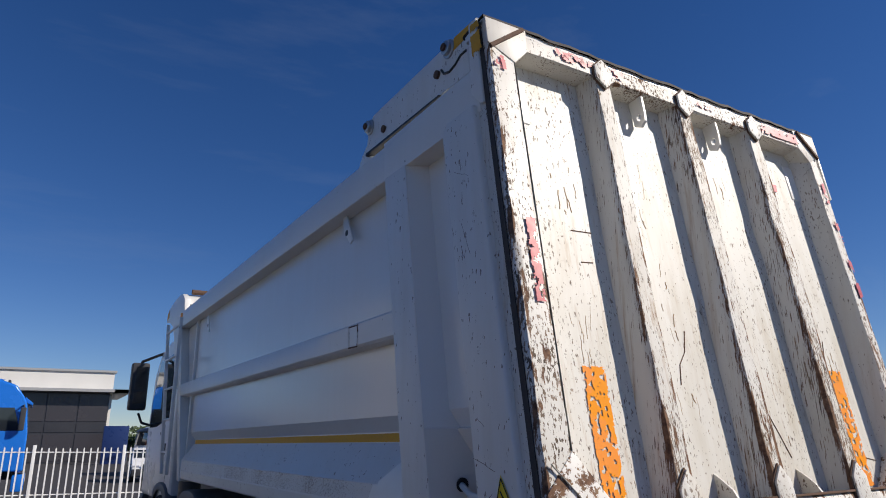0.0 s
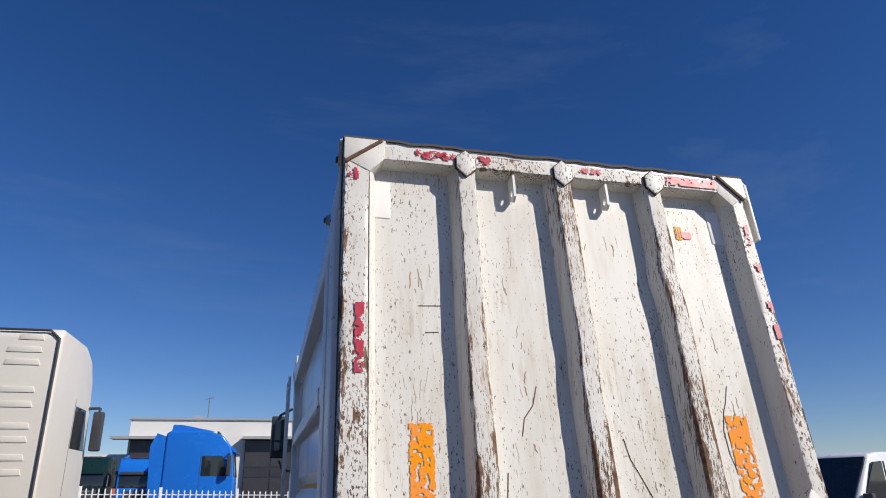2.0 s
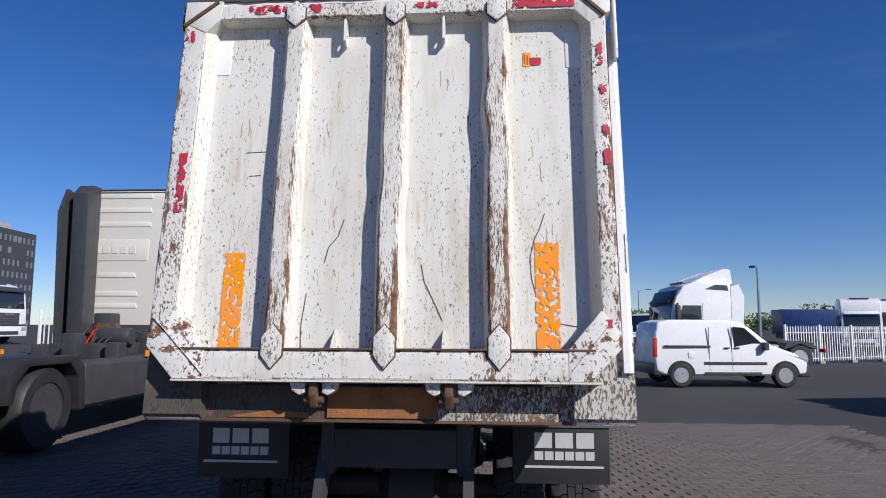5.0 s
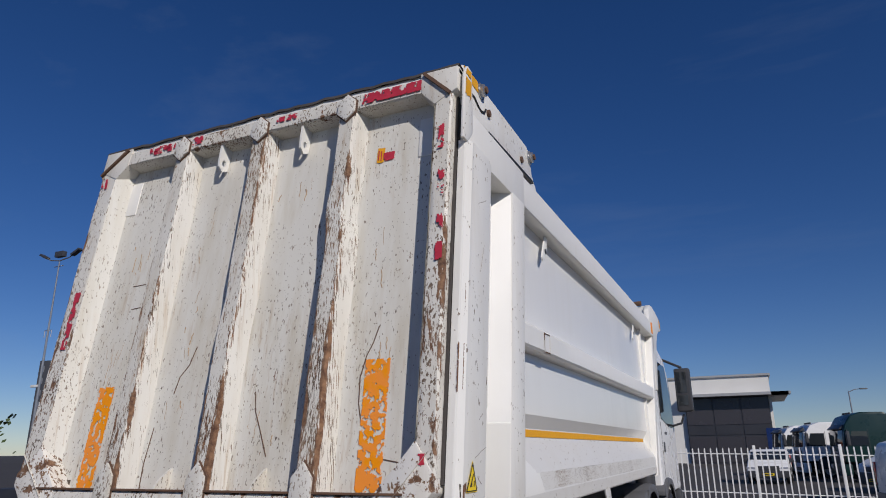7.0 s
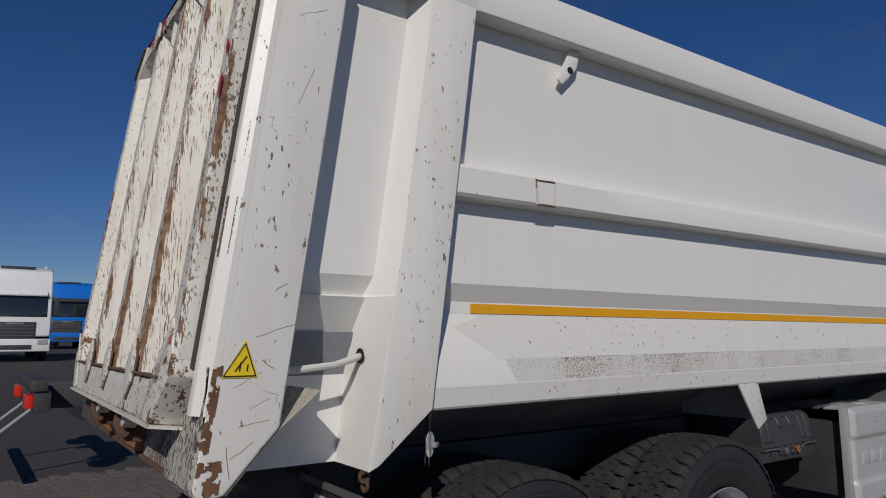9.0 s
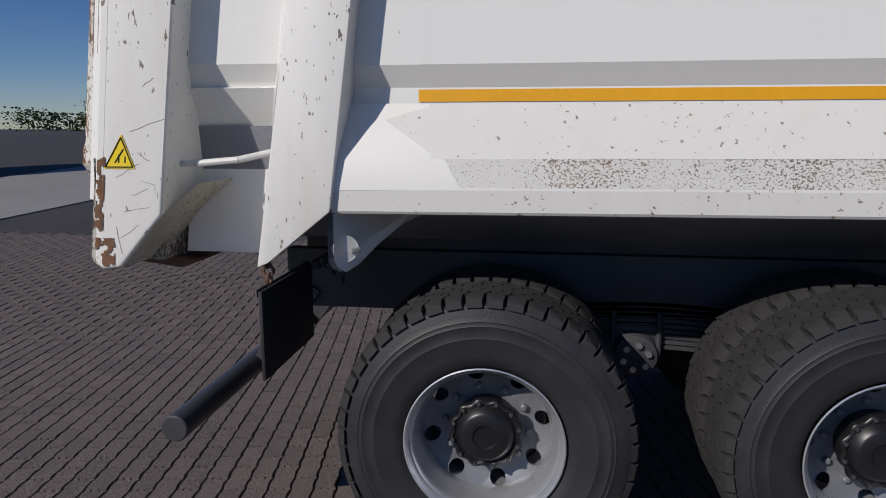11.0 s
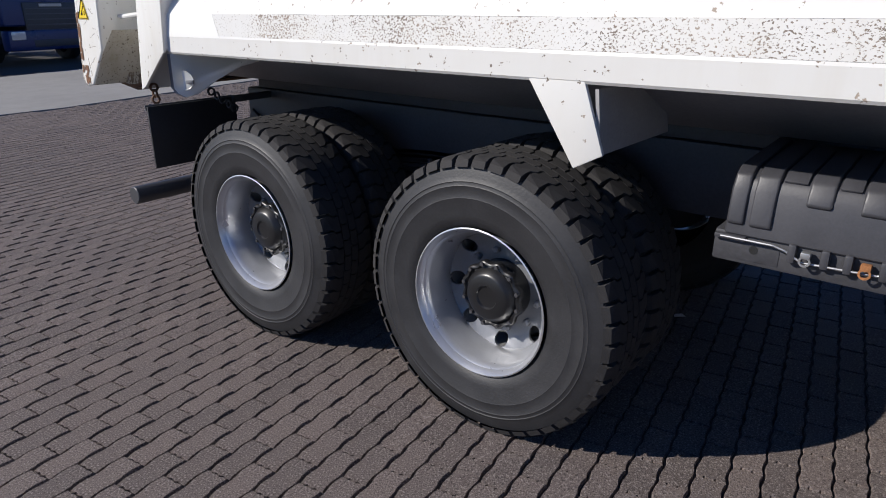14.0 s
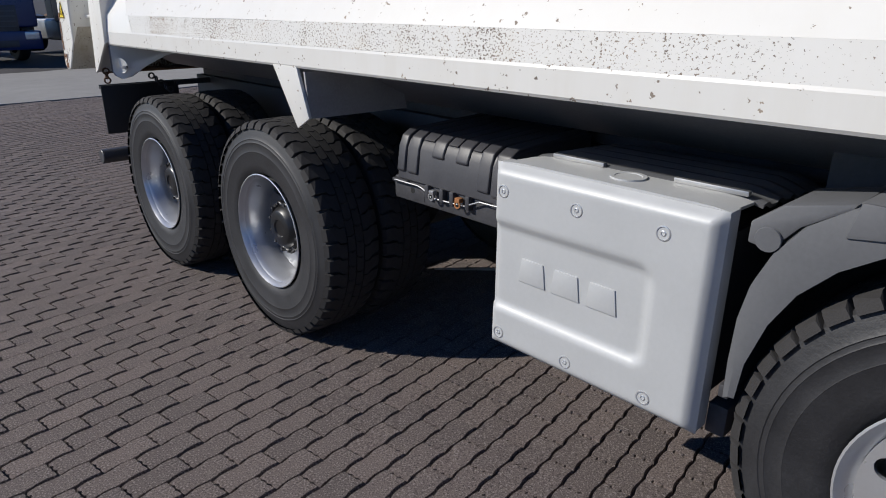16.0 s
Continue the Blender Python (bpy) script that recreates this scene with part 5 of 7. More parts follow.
# ---- wheels ----
def tyre_mesh(xo, w=0.32):
    """A block-tread lorry tyre whose outer sidewall lies at xo, about the x axis at the origin."""
    xc = xo - w / 2
    h = w / 2
    prof = [(-h + 0.030, 0.300), (-h + 0.012, 0.315), (-h, 0.35), (-h - 0.003, 0.405), (-h - 0.0045, 0.408), (-h - 0.0034, 0.411), (-h - 0.002, 0.446), (-h - 0.0038, 0.449), (-h - 0.0018, 0.452), (-h - 0.0006, 0.461), (-h - 0.0024, 0.464), (-h, 0.467), (-h + 0.004, 0.48), (-h + 0.012, 0.502), (-h + 0.016, 0.514), (-h + 0.03, 0.521), (0, 0.528)]
    prof = [(a, 0.300 + (b - 0.300) * 1.118) for a, b in prof]
    prof = prof + [(-a, b) for a, b in prof[-2::-1]]
    bm = lathe([(xc + a, b) for a, b in prof], (0, 0, 0), "x", 72, None, False)
    for f in [f for f in bm.faces if len(f.verts) > 20]:
        bm.faces.remove(f)
    return bm


def tread_mesh(xo, w=0.32, r=0.575, pitches=46):
    """Large worn blocks parted by narrow zigzag slots, rounded off at the shoulder."""
    xc, h = xo - w / 2, w / 2
    p = 2 * math.pi * r / pitches
    bm = bmesh.new()

    def block(t, pts, side, low):
        lo, hi = [], []
        for x, y in pts:
            far = x > h - 0.01
            drop = 0.014 if far else 0.004 * (x / h) ** 2
            lo.append(bm.verts.new(t @ Vector((xc + side * x, y, low))))
            hi.append(bm.verts.new(t @ Vector((xc + side * (x - (0.012 if far else 0)), y * (0.97 if far else 1.0), r - drop))))
        bm.faces.new(hi)
        for i in range(len(pts)):
            j = (i + 1) % len(pts)
            bm.faces.new((lo[i], lo[j], hi[j], hi[i]))

    for k in range(pitches):
        a = 2 * math.pi * k / pitches
        for side in (-1, 1):
            t = Matrix.Rotation(a + (0.0 if side > 0 else math.pi / pitches), 4, "X")
            g = 0.0065
            lower = [(0.050, -p / 2 + 0.016 + 0.004), (0.080, -p / 2 + 0.016 + 0.004), (0.097, -p / 2 + g), (0.125, -p / 2 + g), (h - 0.002, -p / 2 + 0.010)]
            upper = [(h - 0.002, p / 2 - 0.010), (0.125, p / 2 - g), (0.097, p / 2 - g), (0.080, p / 2 + 0.016 - 0.004), (0.050, p / 2 + 0.016 - 0.004)]
            block(t, lower + upper, side, 0.536)
        t = Matrix.Rotation(a + 0.5 * math.pi / pitches, 4, "X")
        block(t, [(0.003, -p / 2 + 0.003), (0.024, -p / 2 + 0.012), (0.043, -p / 2 + 0.003), (0.045, p / 2 - 0.003), (0.024, p / 2 + 0.006), (0.003, p / 2 - 0.003)], 1, 0.549)
        t = Matrix.Rotation(a + 1.5 * math.pi / pitches, 4, "X")
        block(t, [(0.003, -p / 2 + 0.003), (0.024, -p / 2 + 0.012), (0.043, -p / 2 + 0.003), (0.045, p / 2 - 0.003), (0.024, p / 2 + 0.006), (0.003, p / 2 - 0.003)], -1, 0.549)
    bmesh.ops.recalc_face_normals(bm, faces=bm.faces)
    return bm


def disc_mesh(x0, r0, r1, holes=10, rh=0.030, rp=0.212):
    """A flat wheel disc with round hand holes through it."""
    bm = bmesh.new()

    def ring(cy, cz, r, n):
        return [bm.verts.new((x0, cy + r * math.cos(2 * math.pi * k / n), cz + r * math.sin(2 * math.pi * k / n))) for k in range(n)]

    loops = [ring(0, 0, r1, 60), ring(0, 0, r0, 40)]
    loops += [ring(rp * math.cos(2 * math.pi * k / holes), rp * math.sin(2 * math.pi * k / holes), rh, 16) for k in range(holes)]
    es = [bm.edges.new((lp[i], lp[(i + 1) % len(lp)])) for lp in loops for i in range(len(lp))]
    bmesh.ops.triangle_fill(bm, edges=es, use_beauty=True)
    bmesh.ops.solidify(bm, geom=bm.faces[:], thickness=0.012)
    return bm


XO = 1.238


def dish(bm, r0, out):
    """Bends the rim of a flat disc outwards."""
    for v in bm.verts:
        v.co.x += out * smooth01((math.hypot(v.co.y, v.co.z) - r0) / 0.075)
    return bm


def scalloped_cap(x0, x1, r, n=12):
    """A thin cap whose edge swings in and out between its bolts."""
    bm = bmesh.new()
    ring = [(r + 0.006 * math.cos(n * 2 * math.pi * k / 96)) for k in range(96)]
    rows = []
    for x, f in ((x0, 1.0), (x1 - 0.006, 1.0), (x1, 0.965), (x1 + 0.002, 0.90), (x1 - 0.006, 0.84), (x1 - 0.004, 0.80)):
        rows.append([(x, f * ring[k % 96] * math.cos(2 * math.pi * k / 96), f * ring[k % 96] * math.sin(2 * math.pi * k / 96)) for k in range(97)])
    sheet(rows, bm)
    lathe([(x1 - 0.004, 0.80 * (r + 0.004)), (x1 + 0.022, 0.70 * r), (x1 + 0.028, 0.62 * r), (x1 + 0.030, 0.35 * r), (x1 + 0.022, 0.31 * r), (x1 + 0.021, 0.0)], (0, 0, 0), "x", 48, bm)
    bmesh.ops.recalc_face_normals(bm, faces=bm.faces)
    return bm


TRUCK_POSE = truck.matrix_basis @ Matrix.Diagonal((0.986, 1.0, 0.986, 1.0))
MESH = {}
MESH["tyre"] = finish("tyre", tyre_mesh(XO), "rubber")
MESH["tread"] = finish("tread_lugs", tread_mesh(XO), "tread", 0)
MESH["tyre_in"] = finish("tyre", tyre_mesh(XO - 0.345), "rubber")
MESH["tread_in"] = finish("tread_lugs", tread_mesh(XO - 0.345), "tread", 0)
MESH["rim_deep"] = finish("rim", lathe([(XO - 0.33, 0.262), (XO - 0.17, 0.255), (XO - 0.145, 0.250), (XO - 0.10, 0.258), (XO - 0.06, 0.272), (XO - 0.038, 0.276), (XO - 0.022, 0.290), (XO - 0.010, 0.304), (XO - 0.003, 0.306), (XO - 0.001, 0.301), (XO - 0.008, 0.296), (XO - 0.034, 0.281), (XO - 0.06, 0.278), (XO - 0.145, 0.262), (XO - 0.33, 0.268)], (0, 0, 0), "x", 64, None, True), "alu")
MESH["disc_deep"] = finish("disc", dish(disc_mesh(XO - 0.212, 0.105, 0.262, 8, 0.032, 0.224), 0.185, 0.03), "disc")
MESH["hub_deep"] = finish("hub", lathe([(XO - 0.225, 0.0), (XO - 0.225, 0.128), (XO - 0.13, 0.128), (XO - 0.122, 0.122), (XO - 0.122, 0.0)], (0, 0, 0), "x", 40), "hub")
MESH["hub_cap"] = finish("hub_cap", scalloped_cap(XO - 0.128, XO - 0.104, 0.140), "hub", 40)
one_nut = bmesh.new()
lathe([(XO - 0.213, 0), (XO - 0.213, 0.019), (XO - 0.204, 0.019), (XO - 0.202, 0.0155), (XO - 0.180, 0.0155), (XO - 0.174, 0.009), (XO - 0.174, 0)], (0, 0.1675, 0), "x", 6, one_nut)
MESH["nut"] = finish("wheel_nut", one_nut, "disc")
one_bolt = lathe([(XO - 0.108, 0), (XO - 0.108, 0.0085), (XO - 0.094, 0.0085), (XO - 0.094, 0)], (0, 0.131, 0), "x", 6)
MESH["hub_bolt"] = finish("hub_bolt", one_bolt, "chassis")
MESH["drum"] = finish("brake_drum", lathe([(XO - 0.40, 0.0), (XO - 0.40, 0.235), (XO - 0.262, 0.235), (XO - 0.255, 0.225), (XO - 0.255, 0.0)], (0, 0, 0), "x", 32), "chassis")
MESH["rim_front"] = finish("rim", lathe([(XO - 0.30, 0.262), (XO - 0.10, 0.256), (XO - 0.05, 0.262), (XO - 0.022, 0.290), (XO - 0.008, 0.304), (XO - 0.001, 0.306), (XO + 0.001, 0.300), (XO - 0.008, 0.294), (XO - 0.03, 0.272), (XO - 0.045, 0.250), (XO - 0.30, 0.268)], (0, 0, 0), "x", 64, None, True), "alu")
MESH["disc_front"] = finish("disc", disc_mesh(XO - 0.035, 0.105, 0.262), "alu")
MESH["hub_front"] = finish("hub", lathe([(XO - 0.20, 0.0), (XO - 0.20, 0.118), (XO + 0.02, 0.118), (XO + 0.06, 0.100), (XO + 0.085, 0.085), (XO + 0.09, 0.0)], (0, 0, 0), "x", 36), "dark_plastic")


def piece(name, mesh, parent, m=None, label=""):
    ob = new(name, mesh)
    ob.parent = parent
    if m is not None:
        ob.matrix_basis = m
    return tagged(ob, label)


def wheel(y, z, sx, dual, turn):
    """One lorry wheel as a part of the truck."""
    w = piece("wheel", MESH["rim_deep" if dual else "rim_front"], truck, None, "silver steel wheel with a block-tread tyre")
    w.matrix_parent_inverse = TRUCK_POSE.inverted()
    w.matrix_basis = pose(0 if dual else -0.03 * sx, y, z, turn, 0, 0 if sx > 0 else 180)
    piece("tyre", MESH["tyre"], w, None, "black tyre with faint moulded rings")
    piece("tread", MESH["tread"], w, None, "coarse dusty tread blocks")
    piece("disc", MESH["disc_deep" if dual else "disc_front"], w)
    piece("hub", MESH["hub_deep" if dual else "hub_front"], w, None, "black planetary hub")
    if dual:
        piece("brake_drum", MESH["drum"], w, None, "black brake drum behind the disc")
        piece("hub_cap", MESH["hub_cap"], w, None, "satin black hub cap with scalloped edge")
    for k in range(10):
        m = Matrix.Rotation(2 * math.pi * (k + 0.5) / 10, 4, "X")
        piece("wheel_nut", MESH["nut"], w, m if dual else Matrix.Translation((0.155, 0, 0)) @ m)
    if dual:
        piece("tyre", MESH["tyre_in"], w)
        piece("tread", MESH["tread_in"], w)
        for k in range(12):
            piece("hub_bolt", MESH["hub_bolt"], w, Matrix.Rotation(2 * math.pi * k / 12, 4, "X"))


for sx in (1, -1):
    wheel(1.298, 0.516, sx, True, 12)
    wheel(2.724, 0.538, sx, True, 47)
    wheel(5.742, 0.588, sx, False, 20)
    wheel(7.55, 0.595, sx, False, 65)

# ---- cab of the tipper ----
CABY = 7.05
prof = [(CABY, 1.10), (CABY, 3.00), (CABY + 0.10, 3.10), (CABY + 0.9, 3.22), (CABY + 1.6, 3.12), (CABY + 2.0, 2.85), (CABY + 2.25, 1.95), (CABY + 2.30, 1.10)]
cab = part("cab", soften(prism(prof, -1.19, 1.19), 0.06, 3), "cab_white", truck, "white driver's cab")
for sx in (1, -1):
    side_part("door_window", soften(prism([(CABY + 0.45, 2.15), (CABY + 0.40, 3.0), (CABY + 1.5, 3.0), (CABY + 1.95, 2.45), (CABY + 2.02, 2.05), (CABY + 1.4, 2.05)], 1.186, 1.197), 0.01, 1), "glass", sx, cab, "dark side window")
    side_part("door_gap", prism([(CABY + 0.36, 1.2), (CABY + 0.36, 2.95), (CABY + 0.375, 2.95), (CABY + 0.375, 1.2)], 1.188, 1.1925), "black_print", sx, cab)
    side_part("door_handle", soften(cube(1.19, 1.20, CABY + 0.50, CABY + 0.62, 1.68, 1.82), 0.01, 2), "dark_plastic", sx, cab, "black door handle")
    side_part("cab_step", cube(1.0, 1.20, CABY + 0.3, CABY + 1.2, 0.45, 1.08, 0.03), "dark_plastic", sx, cab)
    side_part("badge_bar", cube(1.191, 1.195, CABY + 0.75, CABY + 1.0, 1.93, 1.97), "grey", sx, cab)
    side_part("mirror", soften(cube(1.31, 1.56, CABY + 1.78, CABY + 1.93, 2.30, 3.0), 0.04, 3), "dark_plastic", sx, cab, "tall black rear-view mirror")
    bm = pipe([(1.17, CABY + 1.5, 3.12), (1.32, CABY + 1.70, 3.06), (1.42, CABY + 1.84, 3.02), (1.42, CABY + 1.84, 2.90)], 0.022, 8)
    side_part("mirror_arm", bm, "dark_plastic", sx, cab)
    side_part("mirror_arm", pipe([(1.17, CABY + 1.95, 2.08), (1.34, CABY + 1.88, 2.12), (1.40, CABY + 1.86, 2.26)], 0.018, 8), "dark_plastic", sx, cab)
    side_part("mirror_glass", cube(1.325, 1.495, CABY + 1.776, CABY + 1.779, 2.60, 2.94), "glass", sx, cab, "mirror glass")
    side_part("mirror_glass", cube(1.325, 1.495, CABY + 1.776, CABY + 1.779, 2.40, 2.56), "glass", sx, cab)
    side_part("air_intake", lathe([(0, 0), (0, 0.13), (0.75, 0.13), (0.75, 0)], (1.0, CABY - 0.28, 0.95), "z", 20), "dark_plastic", sx, None, "black intake drum behind the cab")
part("windscreen", prism([(-1.05, 1.98), (1.05, 1.98), (1.02, 2.85), (-1.02, 2.85)], CABY + 2.19, CABY + 2.26, "y"), "glass", cab)
part("cab_floor", cube(-1.1, 1.1, CABY + 0.1, CABY + 2.2, 0.75, 1.12, 0.02), "chassis", cab)
part("bumper", cube(-1.2, 1.2, CABY + 2.1, CABY + 2.36, 0.4, 1.1, 0.05), "dark_plastic", cab)

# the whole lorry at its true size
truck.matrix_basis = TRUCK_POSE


# ---- vehicles in the yard ----
def small_wheel(parent, x, y, r, w, rim, sx):
    """A plain road wheel: tyre with rim and hub under it."""
    h = w / 2
    prof = [(-h, r * 0.62), (-h, r * 0.90), (-h * 0.8, r * 0.98), (-h * 0.3, r), (h * 0.3, r), (h * 0.8, r * 0.98), (h, r * 0.90), (h, r * 0.62)]
    t = part("wheel", lathe(prof, (x, y, r), "x", 32, None, True), "rubber", parent, "black road tyre")
    part("rim", lathe([(sx * h * 0.92, r * 0.63), (sx * h * 0.94, r * 0.56), (sx * h * 0.4, r * 0.50), (sx * h * 0.35, r * 0.22), (sx * h * 0.75, r * 0.20), (sx * h * 0.8, 0)], (x, y, r), "x", 28), rim, t, "steel rim")


def tractor(label, paint_name, height=3.75, rear=3.4, deflector=True, rim="alu", dark_face=False, group="lorries parked in the yard", back=1.12, up=0.0):
    """A tractor unit facing +y, its cab over the origin."""
    root = thing("lorry", label, "lorry", group=group)
    H = height
    prof = [(-back, 0.95), (-back, H - 0.12), (-back + 0.14, H - 0.01), (0.2, H), (0.72, H - 0.18), (0.98, H - 0.55), (1.08, 2.55 + up), (1.20, 1.65 + up), (1.22, 0.95)]
    cb = part("cab", soften(prism(prof, -1.23, 1.23), 0.09, 3), paint_name, root, "tall sleeper cab")
    part("windscreen", soften(prism([(1.065, 1.72 + up), (1.02, 2.62 + up), (1.10, 2.60 + up), (1.21, 1.72 + up)], -1.08, 1.08), 0.02, 2), "glass", cb, "dark windscreen")
    part("sun_visor", soften(prism([(0.98, 2.62 + up), (1.22, 2.54 + up), (1.24, 2.60 + up), (1.0, 2.80 + up)], -1.05, 1.05), 0.02, 2), "dark_plastic" if dark_face else paint_name, cb)
    gr = part("grille", cube(-0.72, 0.72, 1.19, 1.245, 0.78, 1.52, 0.03), "dark_plastic", cb, "black slatted grille")
    for k in range(5):
        part("grille_slat", cube(-0.66, 0.66, 1.245, 1.258, 0.84 + 0.13 * k, 0.87 + 0.13 * k), "grey", gr)
    part("maker_bar", cube(-0.30, 0.30, 1.215, 1.262, 1.42, 1.49), "steel", gr)
    part("bumper", cube(-1.24, 1.24, 0.95, 1.30, 0.36, 0.86, 0.06), paint_name, cb, "painted front bumper")
    part("lower_grille", cube(-0.62, 0.62, 1.28, 1.312, 0.44, 0.62, 0.02), "dark_plastic", cb)
    for sx in (-1, 1):
        part("headlight", soften(cube(min(sx * 0.80, sx * 1.17), max(sx * 0.80, sx * 1.17), 1.24, 1.318, 0.62, 0.84), 0.04, 3), "lamp_clear", cb, "clear headlamp")
        part("side_window", soften(prism([(0.05, 1.75 + up), (0.05, 2.45 + up), (0.75, 2.45 + up), (0.98, 1.75 + up)], sx * 1.225, sx * 1.238), 0.01, 1), "glass", cb, "dark door window")
        part("door_seam", prism([(0.0, 1.0), (0.0, 2.55 + up), (0.015, 2.55 + up), (0.015, 1.0)], sx * 1.226, sx * 1.233), "dark_plastic", cb)
        part("mirror", soften(cube(min(sx * 1.32, sx * 1.50), max(sx * 1.32, sx * 1.50), 0.92, 1.08, 1.75 + up, 2.45 + up), 0.04, 3), "dark_plastic", cb, "black mirror housing")
        part("mirror_arm", pipe([(sx * 1.2, 0.95, 2.50 + up), (sx * 1.41, 1.0, 2.52 + up), (sx * 1.41, 1.0, 2.40 + up)], 0.025, 8), "dark_plastic", cb)
        part("wheel_arch", prism([(-0.62, 0.52), (-0.52, 1.02), (-0.25, 1.20), (0.25, 1.20), (0.52, 1.02), (0.62, 0.52)], sx * 1.0, sx * 1.242), "dark_plastic", cb)
        small_wheel(root, sx * 1.06, 0.0, 0.51, 0.30, rim, sx)
        small_wheel(root, sx * 0.95, -rear, 0.51, 0.56, rim, sx)
        part("fuel_tank", soften(cube(min(sx * 0.62, sx * 1.20), max(sx * 0.62, sx * 1.20), -rear + 0.75, min(-0.95, -back + 0.3), 0.42, 1.02), 0.10, 3), "chassis" if back > 1.3 else "steel", root, "side fuel tank")
        if back > 1.3:
            part("rear_wing", soften(prism([(-rear - 0.74, 0.62), (-rear - 0.70, 0.98), (-rear - 0.52, 1.13), (-rear + 0.52, 1.13), (-rear + 0.70, 0.98), (-rear + 0.74, 0.42), (-rear + 0.62, 0.42), (-rear + 0.56, 0.86), (-rear + 0.38, 1.03), (-rear - 0.38, 1.03), (-rear - 0.56, 0.86), (-rear - 0.62, 0.62)], sx * 0.60, sx * 1.25), 0.03, 2), "flap", root, "black rounded rear wing over the wheel")
        else:
            part("rear_wing", prism([(-rear - 0.62, 0.85), (-rear - 0.5, 1.08), (-rear, 1.14), (-rear + 0.5, 1.08), (-rear + 0.62, 0.85), (-rear + 0.55, 0.85), (-rear, 1.07), (-rear - 0.55, 0.85)], sx * 0.66, sx * 1.24), "dark_plastic", root, "black rear mudguard")
        if back < 1.3:
            part("tail_lamp", cube(min(sx * 0.75, sx * 1.10), max(sx * 0.75, sx * 1.10), -rear - 1.08, -rear - 1.0, 0.72, 0.86, 0.01), "lamp_red", root, "red tail lamp")
        part("frame_rail", cube(sx * 0.43 - 0.04, sx * 0.43 + 0.04, -rear - 1.0, 1.0, 0.70, 0.98), "chassis", root)
        if back < 1.3 or sx < 0:
            part("side_fairing", prism([(-back - 0.38, 1.05), (-back - 0.50, H - 0.55), (-back - 0.3, H - 0.1), (-back, H - 0.2), (-back, 1.05)], sx * 1.14, sx * 1.21), "dark_plastic" if dark_face and H > 3.4 else paint_name, cb, "cab side fairing")
        if deflector:
            part("deflector_cheek", prism([(-1.12, H - 0.1), (-1.05, H + 0.22), (-0.7, H + 0.20), (0.4, H - 0.02)], sx * 1.0, sx * 1.06), paint_name, cb)
    part("axle", lathe([(-0.9, 0), (-0.9, 0.09), (0.9, 0.09), (0.9, 0)], (0, -rear, 0.51), "x", 14), "chassis", root)
    part("fifth_wheel", lathe([(0, 0), (0, 0.46), (0.06, 0.44), (0.06, 0)], (0, -rear + 0.1, 1.08), "z", 28), "rust_dark", root, "greasy coupling plate")
    part("coupling_base", cube(-0.42, 0.42, -rear - 0.25, -rear + 0.4, 0.95, 1.10), "chassis", root)
    part("cab_back_rack", cube(-0.9, 0.9, -back - 0.33, -back - 0.08, 0.95, 1.25 if back > 1.3 else 1.6, 0.03), "chassis", root)
    part("roof_lamp_bar", cube(-0.6, 0.6, 0.45, 0.52, H - 0.07, H + 0.02, 0.01), "dark_plastic", cb)
    return root, cb


def put(root, x, y, yaw):
    root.matrix_basis = pose(x, y, rise(x), 0, 0, yaw)
    return root


# the cream tractor beside the tipper, its back wall towards us
near, near_cab = tractor("cream-white tractor unit with embossed rear cab wall", "cream", 4.10, 5.4, False, "chassis", True, back=1.36, up=0.58)
for zz, xa, xb in ((3.52, -0.85, 0.30), (3.30, -0.85, 0.30), (3.08, -0.85, 0.30), (3.52, 0.62, 0.98), (3.36, 0.48, 0.98), (3.20, 0.48, 0.98), (2.86, 0.48, 0.98), (2.68, 0.48, 0.98), (2.42, 0.42, 1.0), (2.26, 0.42, 1.0), (2.05, 0.42, 1.0), (1.88, 0.42, 1.0), (2.30, -0.70, 0.05), (2.02, -0.80, 0.10), (1.84, -0.80, 0.10)):
    zz = 1.7 + (zz - 1.7) * 1.22
    part("pressed_rib", soften(prism([(xa, zz - 0.045), (xb, zz - 0.045), (xb - 0.03, zz + 0.045), (xa + 0.03, zz + 0.045)], -1.374, -1.35, "y"), 0.012, 2), "cream", near_cab, "pressed stiffening rib")
part("pressed_field", soften(prism([(-0.95, 2.70), (0.25, 2.70), (0.28, 3.10), (-0.92, 3.10)], -1.372, -1.35, "y"), 0.012, 2), "cream", near_cab)
part("embossed_bar", text_bars(lambda u, v, d: Vector((u, -1.372 - d, v)), [(-0.78 + 0.17 * k, -0.66 + 0.17 * k, 2.84, 2.96) for k in range(5)], 0.0, 0.008), "cream", near_cab, "embossed maker lettering as plain blocks", 0)
part("edge_seal", pipe([(1.19, -1.37, 1.2), (1.19, -1.37, 3.9), (1.05, -1.37, 4.03), (-1.05, -1.37, 4.03), (-1.19, -1.37, 3.9)], 0.02, 8), "dark_plastic", near_cab, "dark rubber edge seal")
part("rear_recess", cube(-0.75, 0.75, -1.39, -1.2, 1.15, 1.52, 0.02), "chassis", near_cab)
part("air_cable", pipe([(0.55, -1.39, 1.75), (0.58, -1.52, 1.58), (0.72, -1.56, 1.52), (0.85, -1.49, 1.56), (0.98, -1.42, 1.5)], 0.016, 8), "dark_plastic", near_cab, "coiled air hose")
part("dark_fairing", soften(prism([(-1.36, 1.1), (-1.72, 1.15), (-1.78, 3.9), (-1.60, 4.08), (-1.36, 4.08)], -1.0, -0.70), 0.03, 2), "dark_plastic", near_cab, "tall black air fairing behind the cab")
